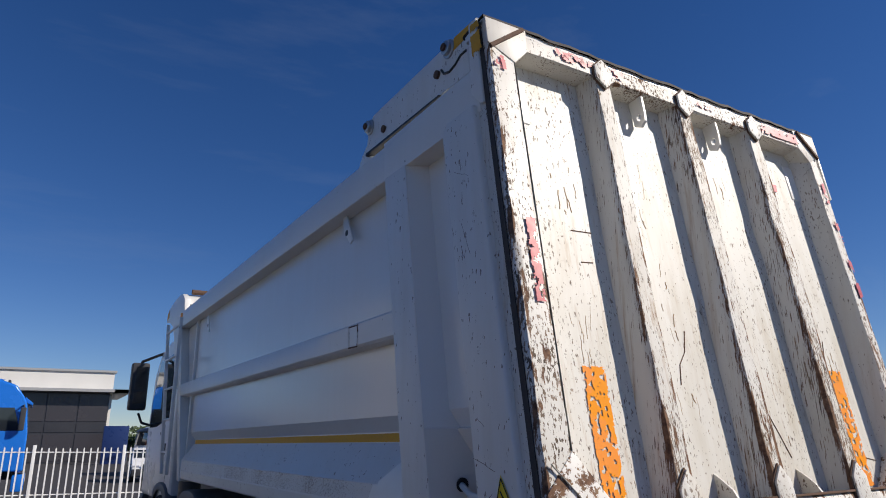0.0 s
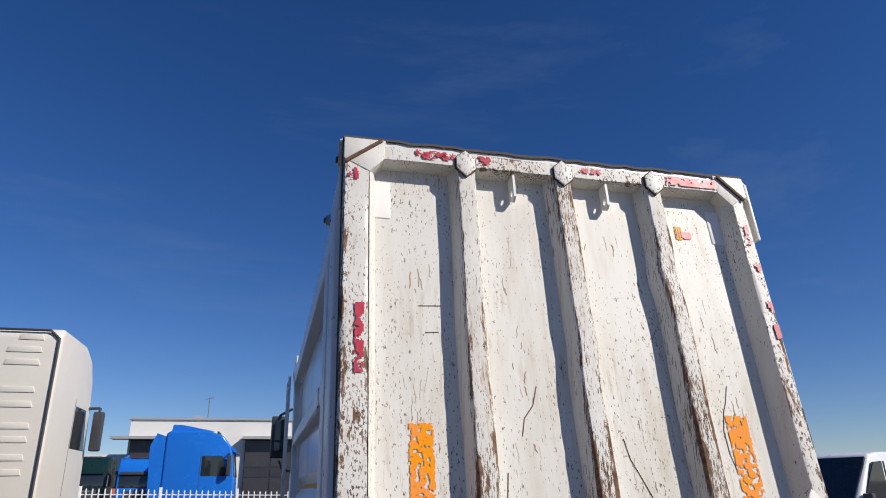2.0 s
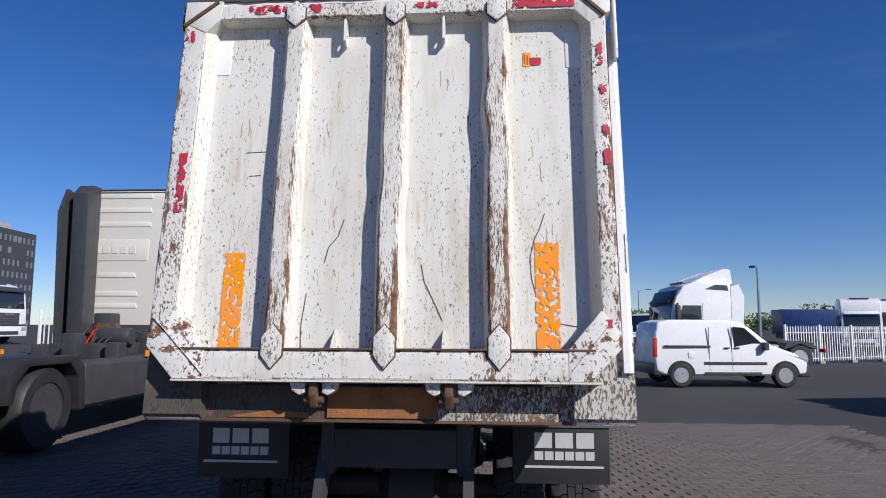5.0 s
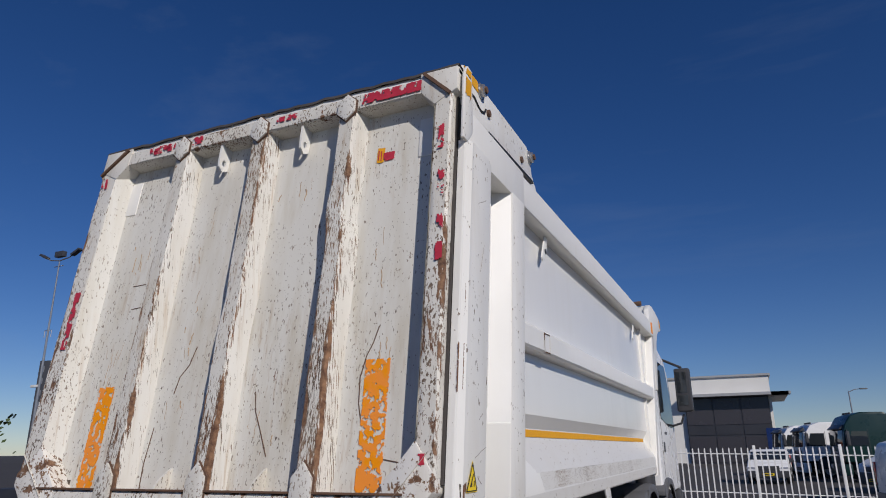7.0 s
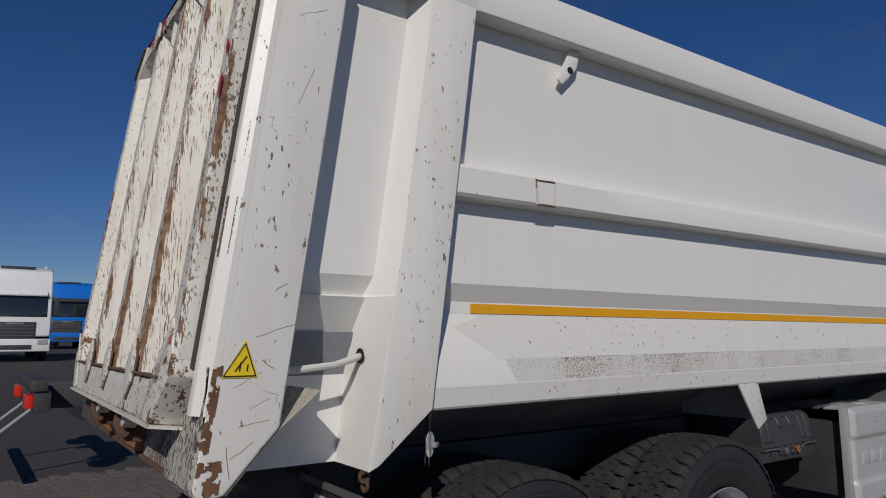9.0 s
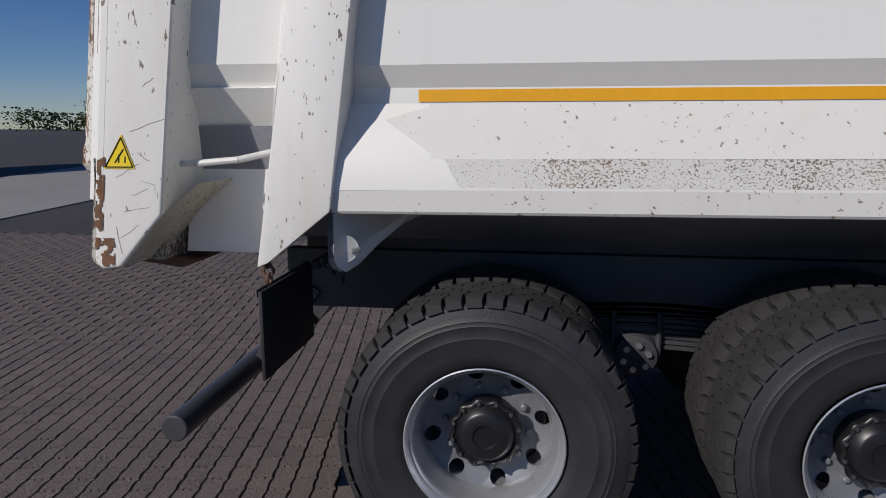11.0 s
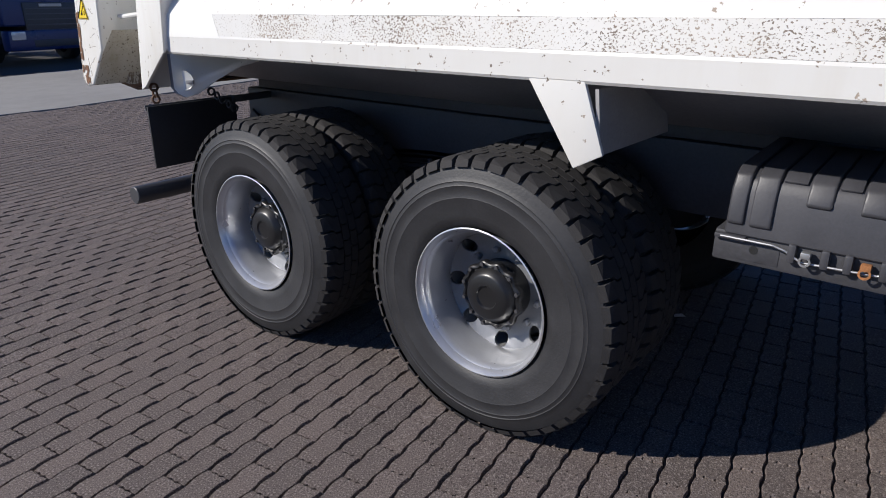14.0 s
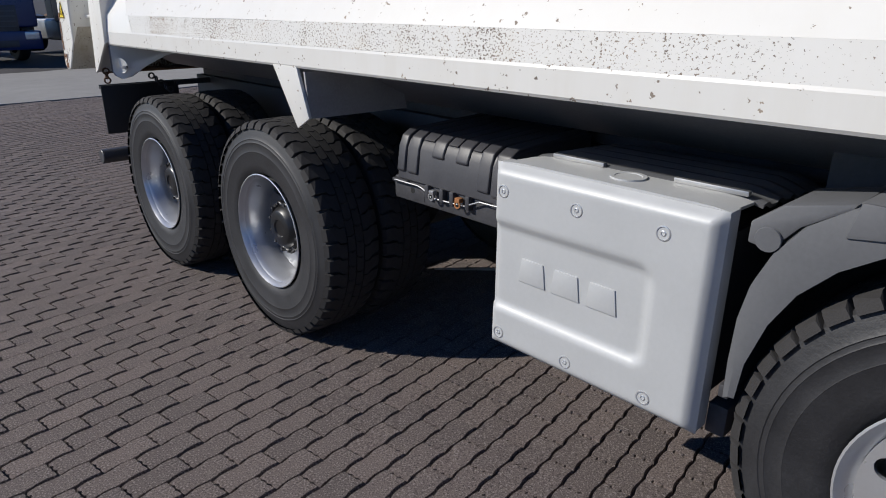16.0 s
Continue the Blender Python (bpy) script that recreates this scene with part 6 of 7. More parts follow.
part("chassis_clutter", cube(-0.5, 0.5, -2.9, -1.9, 0.95, 1.22, 0.04), "chassis", near)
part("coil_post", prism([(-0.34, 0.98), (-0.16, 1.55), (0.16, 1.55), (0.34, 0.98), (0.22, 0.98), (0.0, 1.42), (-0.22, 0.98)], -2.15, -2.02, "y"), "rust_dark", near, "rusty cable stand")
for sx in (-1, 1):
    part("tank_strap", cube(sx * 0.9 - 0.32, sx * 0.9 + 0.32, -2.35, -2.29, 0.40, 1.045, 0.008), "chassis", near)
    part("tank_strap", cube(sx * 0.9 - 0.32, sx * 0.9 + 0.32, -1.45, -1.39, 0.40, 1.045, 0.008), "chassis", near)
    part("marker_lamp", cube(sx * 1.2 - 0.02, sx * 1.2 + 0.02, -3.05, -2.98, 1.03, 1.12), "lamp_amber", near)
part("valve_tower", cube(-0.30, 0.02, -2.05, -1.75, 1.15, 1.72, 0.03), "chassis", near, "black valve block behind the cab")
part("air_drum", lathe([(-0.28, 0), (-0.28, 0.13), (-0.24, 0.15), (0.24, 0.15), (0.28, 0.13), (0.28, 0)], (0.30, -2.35, 1.32), "x", 20), "chassis", near, "black air drum")
part("coil_spring", pipe([(0.74 + 0.055 * math.cos(k * 0.7), -1.78 + 0.055 * math.sin(k * 0.7), 1.22 + 0.0065 * k) for k in range(70)], 0.010, 6), "chassis", near, "black coil spring")
for k, (x0, y0, z0) in enumerate(((-0.62, -1.9, 1.18), (0.46, -1.62, 1.2), (0.95, -2.2, 1.05), (-0.95, -2.4, 1.05), (0.1, -3.2, 1.2), (0.62, -2.9, 1.0))):
    part("bracket_box", cube(x0 - 0.11, x0 + 0.11, y0 - 0.13, y0 + 0.13, z0 - 0.18, z0 + 0.14 + 0.05 * (k % 3), 0.025), "chassis" if k % 2 else "dark_plastic", near)
for k in range(5):
    part("hose", pipe([(-0.5 + 0.22 * k, -1.45, 1.42), (-0.45 + 0.2 * k, -1.75, 1.55 - 0.04 * k), (-0.3 + 0.15 * k, -2.25, 1.42), (-0.1 + 0.1 * k, -2.7, 1.22)], 0.014, 6), "lamp_red" if k == 1 else "chassis", near)
# long tail of its chassis with lamps and under-run bar
for sx in (-1, 1):
    part("frame_tail", cube(sx * 0.43 - 0.04, sx * 0.43 + 0.04, -9.75, -6.3, 0.74, 1.0, 0.01), "chassis", near, "black chassis tail")
    small_wheel(near, sx * 0.95, -6.8, 0.51, 0.56, "chassis", sx)
    part("tail_cluster", cube(sx * 0.92 - 0.17, sx * 0.92 + 0.17, -9.86, -9.78, 0.80, 0.94, 0.015), "lamp_red", near, "red tail lamp cluster")
    part("cluster_box", cube(sx * 0.92 - 0.20, sx * 0.92 + 0.20, -9.78, -9.62, 0.76, 0.98, 0.02), "dark_plastic", near)
    part("bar_strut", rod((sx * 0.55, -9.7, 0.80), (sx * 0.55, -10.15, 0.42), 0.022, 8), "hull", near)
part("tail_beam", cube(-1.15, 1.15, -9.82, -9.66, 0.98, 1.10, 0.015), "chassis", near)
part("under_run_bar", rod((-1.2, -10.15, 0.42), (1.2, -10.15, 0.42), 0.055, 14), "dark_plastic", near, "black rear under-run bar")
part("air_tank", lathe([(-0.35, 0), (-0.35, 0.12), (0.35, 0.12), (0.35, 0)], (0, -9.2, 0.70), "x", 18), "steel", near)
put(near, -6.05, 9.55, 0.5)

# lorries drawn up in the yard, each in its own colour
blue_truck, _ = tractor("bright blue tractor unit behind the white fence", "blue", 3.75, 3.6, back=1.25, up=0.42)
put(blue_truck, -3.95, 24.4, -90)
daf, _ = tractor("white tractor unit with wide black grille", "cab_white", 3.75, 3.5, dark_face=False)
put(daf, -28.7, 0.40, -90)
w2, _ = tractor("white tractor unit with black sun visor", "cab_white", 3.75, 3.5, True, dark_face=True)
put(w2, -19.8, 5.25, 180)
silver_truck, _ = tractor("silver-white tractor unit with dark roof visor", "cab_white", 3.85, 3.5, True, dark_face=True)
put(silver_truck, -26.9, 6.0, -93)
y2, _ = tractor("yellow tractor unit parked among lorries", "yellow_paint", 4.1, 3.5)
put(y2, -33.2, 5.4, -93)
FAR = [("blue", "blue tractor unit in the parked row", -40, 3.3, -92), ("red_paint", "red tractor unit in the parked row", -46, 4.4, -92), ("cab_white", "white tractor unit standing in the far row", -33, -4.6, -90), ("cab_white", "white tractor unit with grey chassis in the parked row", -33.5, -8.4, -92), ("red_paint", "red tractor unit next to white ones", -34, -12.0, -91), ("cab_white", "white tractor unit near the end of the row", -34.5, -15.8, -90), ("cab_white", "white tractor unit half hidden behind another", -27.0, 42.5, -150), ("cab_white", "white tractor unit seen from its front corner", -38.0, 36.0, -96), ("navy", "dark blue tractor unit in the shade", -4.5, -16.5, 10), ("navy", "dark blue tractor unit standing on the apron edge", -8.2, -17.0, 6), ("navy", "navy tractor unit standing with its back to the sun", -12.6, -16.2, 4), ("navy", "navy tractor unit in the back row", -1.0, -17.2, 8), ("cab_white", "white tractor unit far beyond the fence", 26.6, 45.5, 160), ("cab_white", "white tractor unit parked by the dark trailer", 29.9, 47.5, 160), ("red_paint", "red tractor unit at the far row end", -44, 40, -60), ("green_paint", "green tractor unit behind the fence", -13.5, 50, 180), ("blue", "blue tractor unit far behind the fence", -10.2, 49, 180), ("cab_white", "white tractor unit by the low warehouse", -7.8, 48, 180)]
for mat_name, text, x, y, yaw, height, face in (("green_paint", "dark green tractor unit behind the fence", 7.35, 38.5, 100, 3.38, True), ("cab_white", "white tractor unit beyond the dark green one", 5.75, 42.5, 101, 3.05, True), ("cab_white", "white tractor unit standing last in the short row", 4.75, 46.5, 101, 3.0, True), ("cab_white", "white low-roofed tractor unit beside the office tower road", -24.3, 27.6, -91, 3.0, True)):
    r, _ = tractor(text, mat_name, height, 3.4, False, "alu", face, back=1.0)
    put(r, x, y, yaw)
for mat_name, text, x, y, yaw in FAR:
    r, _ = tractor(text, mat_name, 3.7, 3.4, x % 2 > 1, "alu", (x + y) % 3 > 1.5)
    put(r, x, y, yaw)


def van(label, length, height, wheelbase, front, rim="alu", big=False, paint_name="cab_white"):
    """A white panel van facing +y, its middle over the origin."""
    root = thing("van", label, "van", group="white vans")
    L, H = length / 2, height
    nose = front
    prof = [(-L, 0.42), (-L - 0.03, 0.9), (-L + 0.02, H - 0.35), (-L + 0.10, H - 0.08), (-L + 0.45, H), (L - 2.15, H), (L - 1.75, H - 0.06), (L - 0.98, nose + 0.16), (L - 0.35, nose - 0.06), (L - 0.04, nose - 0.26), (L, 0.62), (L - 0.02, 0.36), (L - 0.5, 0.32), (-L + 0.3, 0.32)]
    body = part("body", soften(prism(prof, -0.95, 0.95), 0.10, 3), paint_name, root, "painted body")
    for v in body.data.vertices:
        if v.co.z > 1.1:
            v.co.x *= 1 - 0.11 * (v.co.z - 1.1) / (H - 1.1)
    part("windscreen", soften(prism([(L - 1.70, H - 0.14), (L - 1.66, H - 0.10), (L - 0.97, nose + 0.20), (L - 1.02, nose + 0.14)], -0.82, 0.82), 0.01, 1), "glass", body, "dark windscreen")
    part("bumper", soften(cube(-0.94, 0.94, L - 0.25, L + 0.05, 0.28, 0.74 if big else 0.62), 0.06, 3), "dark_plastic", root, "grey plastic bumper")
    part("rear_bumper", soften(cube(-0.94, 0.94, -L - 0.06, -L + 0.2, 0.34, 0.66), 0.05, 2), "dark_plastic", root)
    part("grille", soften(cube(-0.52, 0.52, L - 0.03, L + 0.025, 0.76 if big else 0.62, 0.96 if big else 0.84), 0.02, 2), "dark_plastic", root)
    part("badge", lathe([(0, 0), (0, 0.05), (0.015, 0.045), (0.015, 0)], (0, L - 0.12, nose - 0.20), "y", 16), "steel", root)
    part("number_plate", cube(-0.26, 0.26, L + 0.05, L + 0.062, 0.40, 0.51), "yellow", root, "yellow number plate with its characters as a bar")
    part("plate_bar", cube(-0.20, 0.20, L + 0.062, L + 0.065, 0.43, 0.48), "black_print", root)
    for sx in (-1, 1):
        def side(y0, y1, z0, z1, d=0.006):
            k = 0.95 * (1 - 0.11 * max(0, (z0 + z1) / 2 - 1.1) / (H - 1.1))
            return cube(min(sx * (k - 0.03), sx * (k + d)), max(sx * (k - 0.03), sx * (k + d)), y0, y1, z0, z1, 0.012, 2)
        k = 0.95 * (1 - 0.11 * (nose + 0.28 - 1.1) / (H - 1.1))
        part("cab_window", soften(prism([(L - 2.05, nose - 0.06), (L - 2.05, H - 0.20), (L - 1.74, H - 0.22), (L - 1.00, nose - 0.02)], sx * (k - 0.04), sx * (k + 0.008)), 0.01, 1), "glass", root, "dark cab side window")
        part("rub_strip", side(-L + 1.35, L - 1.15, 0.62, 0.70, 0.018), "dark_plastic", root, "black rubbing strip")
        part("sill_trim", side(-L + 1.35, L - 1.3, 0.34, 0.42, 0.01), "dark_plastic", root)
        part("door_rail", side(-L + 0.25, -L + 1.55, 1.09, 1.15, 0.012), "dark_plastic", root)
        part("door_seam", side(L - 2.12, L - 2.105, 0.45, H - 0.2, 0.004), "grey", root)
        part("door_handle", side(L - 2.05, L - 1.9, 1.06, 1.10, 0.022), "dark_plastic", root)
        part("slide_handle", side(L - 2.32, L - 2.18, 1.06, 1.10, 0.022), "dark_plastic", root)
        part("slide_seam", side(-L + 1.50, -L + 1.512, 0.45, H - 0.2, 0.004), "grey", root)
        part("fuel_flap", side(-L + 0.92, -L + 1.08, 0.80, 0.96, 0.004), "cab_white", root)
        part("mirror", soften(cube(min(sx * 0.93, sx * 1.13), max(sx * 0.93, sx * 1.13), L - 1.28, L - 1.15, nose + 0.02, nose + (0.38 if big else 0.24)), 0.03, 3), "dark_plastic", root, "black door mirror")
        part("headlight", soften(prism([(L - 0.02, 0.72), (L - 0.10, nose - 0.18), (L - 0.62, nose - 0.10), (L - 0.40, 0.86)], sx * 0.60, sx * 0.955), 0.04, 3), "lamp_clear", root, "clear headlamp")
        part("tail_lamp", soften(cube(min(sx * 0.80, sx * 0.955), max(sx * 0.80, sx * 0.955), -L - 0.03, -L + 0.06, 0.82, 1.35), 0.02, 2), "lamp_red", root, "red tail lamp")
        for yy in (wheelbase / 2 + 0.03, -wheelbase / 2 + 0.03):
            part("arch", prism([(yy + 0.395 * math.cos(math.pi * q / 14), 0.335 + 0.395 * math.sin(math.pi * q / 14)) for q in range(15)], sx * 0.80, sx * 0.953), "black_print", root)
            small_wheel(root, sx * 0.86, yy, 0.335, 0.22, rim, sx)
    return root


put(van("white medium panel van with black rubbing strips", 4.25, 1.86, 2.9, 1.0), 7.14, 16.4, -85)
put(van("white high-roof delivery van with dark grille", 5.5, 2.35, 3.4, 1.14, big=True), 11.55, 9.95, 103)

put(van("white panel van parked behind the fence", 5.3, 2.3, 3.3, 1.25, big=True), 8.7, 29.8, 118)
put(van("small white delivery van seen from its front", 3.9, 1.62, 2.6, 0.95), 2.9, 37.0, 176)
high, high_cab = tractor("white high-roof tractor unit behind the fence", "cab_white", 3.35, 3.6, False, "alu", True, back=1.1)
for sx in (-1, 1):
    part("roof_fin", soften(prism([(-1.25, 3.25), (-1.18, 3.80), (-0.95, 3.84), (-0.1, 3.52), (0.2, 3.32)], sx * 0.98, sx * 1.04), 0.01, 1), "cab_white", high_cab, "roof wind deflector cheek")
    part("fin_slot", prism([(-1.0, 3.0), (-0.95, 3.2), (-0.5, 3.22), (-0.1, 3.05)], sx * 1.22, sx * 1.236), "dark_plastic", high_cab)
part("roof_deflector", prism([(-1.18, 3.78), (-0.95, 3.83), (-0.1, 3.50), (0.3, 3.33), (-0.1, 3.45), (-0.95, 3.78)], -1.0, 1.0), "cab_white", high_cab)
part("visor_band", soften(prism([(1.0, 2.45), (0.80, 3.0), (0.92, 3.02), (1.16, 2.45)], -1.2, 1.2), 0.02, 2), "dark_plastic", high_cab, "black front above the windscreen")
put(high, 8.3, 22.9, 96)

# dark box trailer and orange digger beyond the fence
trailer = thing("trailer", "dark blue curtain trailer beyond the fence", "trailer")
part("trailer_box", cube(27.5, 33.5, 60, 62.5, 1.0, 3.3, 0.03), "navy", trailer, "dark blue curtain sides")
part("trailer_frame", cube(27.7, 33.3, 60.4, 62.1, 0.6, 1.0), "chassis", trailer)
for yy in (60.2, 62.3):
    for xx in (30.4, 31.7, 32.9):
        part("trailer_wheel", lathe([(-0.2, 0), (-0.2, 0.5), (0.2, 0.5), (0.2, 0)], (xx, yy, 0.5), "y", 20), "rubber", trailer)


def digger(x, y, mat_name):
    d = thing("digger", mat_name.split("_")[0] + " tracked digger with folded boom", "digger", (x, y, 0), "diggers beyond the fence")
    def P(bm):
        bmesh.ops.translate(bm, verts=bm.verts, vec=(x, y, 0))
        return bm
    part("track", P(cube(-1.3, 1.3, -1.8, 1.8, 0.0, 0.8, 0.2, 3)), "chassis", d, "black crawler tracks")
    part("house", P(cube(-1.2, 1.2, -1.8, 1.2, 1.0, 2.0, 0.12, 3)), mat_name, d)
    part("cab", P(cube(-1.15, -0.2, -0.1, 1.3, 2.0, 3.0, 0.08, 2)), "glass", d)
    part("boom", P(prism([(0.9, 1.8), (1.9, 3.1), (2.4, 3.3), (4.6, 2.9), (4.55, 2.68), (2.5, 2.98), (2.15, 2.85), (1.3, 1.7)], 0.1, 0.5)), mat_name, d, "raised boom")
    part("stick", P(prism([(4.35, 2.95), (4.68, 2.9), (4.2, 1.2), (3.95, 1.25)], 0.15, 0.45)), mat_name, d)
    part("slew_ring", P(lathe([(0.7, 0), (0.7, 0.8), (1.1, 0.8), (1.1, 0)], (0, -0.2, 0), "z", 20)), "chassis", d)


digger(7.2, 112, "orange_paint")
digger(-14.0, 60, "orange_paint")
for k, xx in enumerate((27.6, 29.2, 30.6, 32.4)):
    digger(xx, 80 + 2 * k, ("yellow_paint", "orange_paint", "red_paint", "yellow_paint")[k])

# ---- palisade fence ----
picket_bm = prism([(-0.02, 0.12), (-0.02, 1.68), (0.0, 1.72), (0.02, 1.68), (0.02, 0.12)], -0.012, 0.012, "y")
PICKET = finish("picket", picket_bm, "fence", 0)
POST = finish("post", cube(-0.045, 0.045, -0.045, 0.045, 0.0, 1.78, 0.006), "fence")
FOOT = finish("foot", cube(-0.20, 0.20, -0.12, 0.12, 0.0, 0.13, 0.02), "concrete")


def fence(a, b, label):
    a, b = Vector((*a, 0)), Vector((*b, 0))
    root = thing("fence", label, "fence", a, "white palisade fences")
    d = (b - a).normalized()
    yaw = math.degrees(math.atan2(d.y, d.x))
    inv = root.matrix_basis.inverted()
    n = int((b - a).length / 0.185)

    def add(name, mesh, s, z=0.0):
        ob = new(name, mesh)
        ob.parent = root
        ob.matrix_parent_inverse = inv
        p = a + d * s
        ob.matrix_basis = pose(p.x, p.y, z + rise(p.x), 0, 0, yaw)
        return ob

    for k in range(n):
        s = 0.06 + 0.185 * k
        if k % 13 == 0:
            add("post", POST, s)
            add("foot", FOOT, s)
        else:
            add("picket", PICKET, s)
    side = Vector((-d.y, d.x, 0)) * 0.022
    for z in (0.24, 1.42):
        part("rail", rod(a + side + Vector((0, 0, z + rise(a.x))), b + side + Vector((0, 0, z + rise(b.x))), 0.02, 6), "fence", root)


fence((-17.0, 21.2), (6.6, 21.6), "white steel palisade fence on concrete feet")
fence((13.6, 27.1), (41.0, 43.6), "white steel palisade fence running behind the van")

# ---- buildings ----
hall = thing("office_hall", "white two-storey office hall with dark glazed bays", "building", (-6, 80, 0))
part("wall", cube(-17.0, 4.6, 80.0, 100, 0, 9.4), "wall_white", hall, "white panelled upper wall", 0)
part("parapet", cube(-17.2, 4.8, 79.8, 100.2, 9.4, 9.62), "wall_grey", hall)
for bx0, bx1 in ((-4.4, 4.3), (-16.7, -7.2)):
    bay = part("bay", cube(bx0, bx1, 79.6, 80.0, 0, 7.2), "wall_dark", hall, "dark glazed bay")
    n = 3 if bx1 > 0 else 4
    for i in range(n):
        for z0, z1 in ((0.2, 2.9), (3.1, 4.0), (4.2, 7.0)):
            w = (bx1 - bx0) / n
            part("pane", cube(bx0 + w * i + 0.08, bx0 + w * (i + 1) - 0.08, 79.55, 79.6, z0, z1), "bay_pane" if z0 != 3.1 else "wall_dark", bay, smooth=0)
    part("canopy", cube(bx0 - 0.3 - (1.6 if bx0 < -10 else 0), bx1 + 0.3 + (1.9 if bx1 > 0 else 0), 78.2, 80.0, 7.2, 7.5), "wall_grey", hall, "flat grey canopy")
part("side_canopy", cube(4.6, 6.3, 78.2, 92, 7.2, 7.5), "wall_grey", hall)
part("roof_mast", pipe([(-9.0, 82, 9.4), (-9.0, 82, 12.2)], 0.06, 6), "steel", hall, "slim roof mast")
part("roof_mast_arm", pipe([(-9.5, 82, 12.0), (-8.5, 82, 12.2)], 0.04, 6), "steel", hall)
part("roof_box", cube(-10.5, -9.6, 82, 83, 9.6, 10.1), "wall_grey", hall)

panel_sign = solo("blue_banner_wall", cube(3.5, 5.75, 72, 72.4, 0, 3.55, 0.03), "navy", "dark blue site panel standing beside the hall", "panel")

low = thing("low_warehouse", "low white warehouse with dark band", "building", (-30, 95, 0))
part("wall", cube(-48, -17.5, 92, 110, 0, 4.2), "wall_dark", low, "dark lower wall", 0)
part("upper_band", cube(-48.2, -17.3, 91.8, 110, 4.2, 6.2), "wall_white", low, "white upper cladding", 0)
tower = thing("office_tower", "dark eight-storey office tower with small windows", "building", (-143.9, 165.7, 0), "office towers")
tm = Matrix.Translation((-143.9, 165.7, 0)) @ Matrix.Rotation(radians(5.7), 4, "Z")


def towered(bm):
    bmesh.ops.transform(bm, matrix=tm, verts=bm.verts)
    return bm


part("wall", towered(cube(-14, 14, -12, 12, 0, 27.5)), "tower", tower, "dark cladding", 0)
part("roof_house", towered(cube(-11, 9, -8, 8, 27.5, 30.2)), "wall_grey", tower, smooth=0)
rng = random.Random(9)
WIN = finish("window", cube(-0.35, 0.35, -0.08, 0.0, 0, 1.6), "win", 0)
WINB = finish("window", cube(-0.75, 0.75, -0.08, 0.0, 0, 1.6), "win", 0)
for face in range(2):
    for f in range(8):
        n = 13 if face == 0 else 11
        for k in range(n):
            if rng.random() < 0.22:
                continue
            big = rng.random() < 0.12
            ob = new("window", WINB if big else WIN)
            ob.parent = tower
            ob.matrix_parent_inverse = tower.matrix_basis.inverted()
            if face == 0:
                ob.matrix_basis = tm @ Matrix.Translation((-12.6 + 2.1 * k, -12.0, 1.2 + 3.3 * f))
            else:
                ob.matrix_basis = tm @ Matrix.Translation((14.0, -10.5 + 2.1 * k, 1.2 + 3.3 * f)) @ Matrix.Rotation(radians(90), 4, "Z")
part("sign_panel", towered(cube(8.6, 13.2, -12.3, -12.05, 20.2, 22.4)), "wall_white", tower, "white sign panel with a red bar")
part("sign_bar", towered(cube(9.3, 12.5, -12.36, -12.3, 20.9, 21.7)), "red_paint", tower)
swing = Matrix.Translation((1.5, -3.2, 0)) @ Matrix.Rotation(radians(9.7), 4, "Z") @ Matrix.Translation((-1.5, 3.2, 0))
copy_thing(tower, swing @ tower.matrix_basis)


# ---- lamp posts, light mast, crane ----
def street_lamp(x, y, h, yaw, double=False):
    root = thing("street_lamp", "slim grey street lamp", "lamp post", (x, y, 0), "street lamps")
    part("pole", lathe([(0, 0), (0, 0.10), (h, 0.05), (h, 0)], (x, y, 0), "z", 10), "steel", root)
    for s in ((-1, 1) if double else (1,)):
        c, sn = math.cos(radians(yaw)) * s, math.sin(radians(yaw)) * s
        part("arm", pipe([(x, y, h - 0.1), (x + 0.5 * c, y + 0.5 * sn, h + 0.12), (x + 1.0 * c, y + 1.0 * sn, h + 0.15)], 0.035, 6), "steel", root)
        part("lamp_head", cube(-0.1, 0.5, -0.12, 0.12, -0.05, 0.06, 0.03, 2, Matrix.Translation((x + 1.0 * c, y + 1.0 * sn, h + 0.15)) @ Matrix.Rotation(radians(yaw) + (math.pi if s < 0 else 0), 4, "Z")), "grey", root)


street_lamp(14.5, 32.0, 4.75, 80)
street_lamp(16.9, 71.0, 5.6, 10)
street_lamp(58.0, 74.0, 6.4, 90, True)
street_lamp(10.4, 66.0, 6.4, 10)
mast = thing("flood_light_mast", "tall slim pole with three floodlights", "light mast", (-62, 42, 0))
part("pole", lathe([(0, 0), (0, 0.16), (12, 0.11), (21.2, 0.07), (21.2, 0)], (-62, 42, 0), "z", 10), "steel", mast, "slim tapered steel pole")
part("head_bar", pipe([(-64.6, 42.0, 22.1), (-63.4, 42.0, 21.5), (-62, 42, 21.3), (-60.6, 42.0, 21.5), (-59.4, 42.0, 22.0)], 0.06, 6), "steel", mast)
for xx, zz, tip in ((-64.5, 22.05, 25), (-62.0, 22.0, 0), (-59.6, 21.95, -25)):
    part("floodlight", cube(-0.62, 0.62, -0.25, 0.25, -0.12 if tip else -0.3, 0.12 if tip else 0.3, 0.04, 2, Matrix.Translation((xx, 42, zz)) @ Matrix.Rotation(radians(tip), 4, "Y")), "dark_plastic", mast, "boxy floodlight")
part("cross_arm", pipe([(-62.7, 42, 20.7), (-61.3, 42, 20.7)], 0.04, 6), "steel", mast)
part("aerial", pipe([(-62.5, 42, 13.2), (-62.5, 42, 13.9), (-61.5, 42, 13.9), (-61.5, 42, 13.2)], 0.04, 6), "steel", mast)
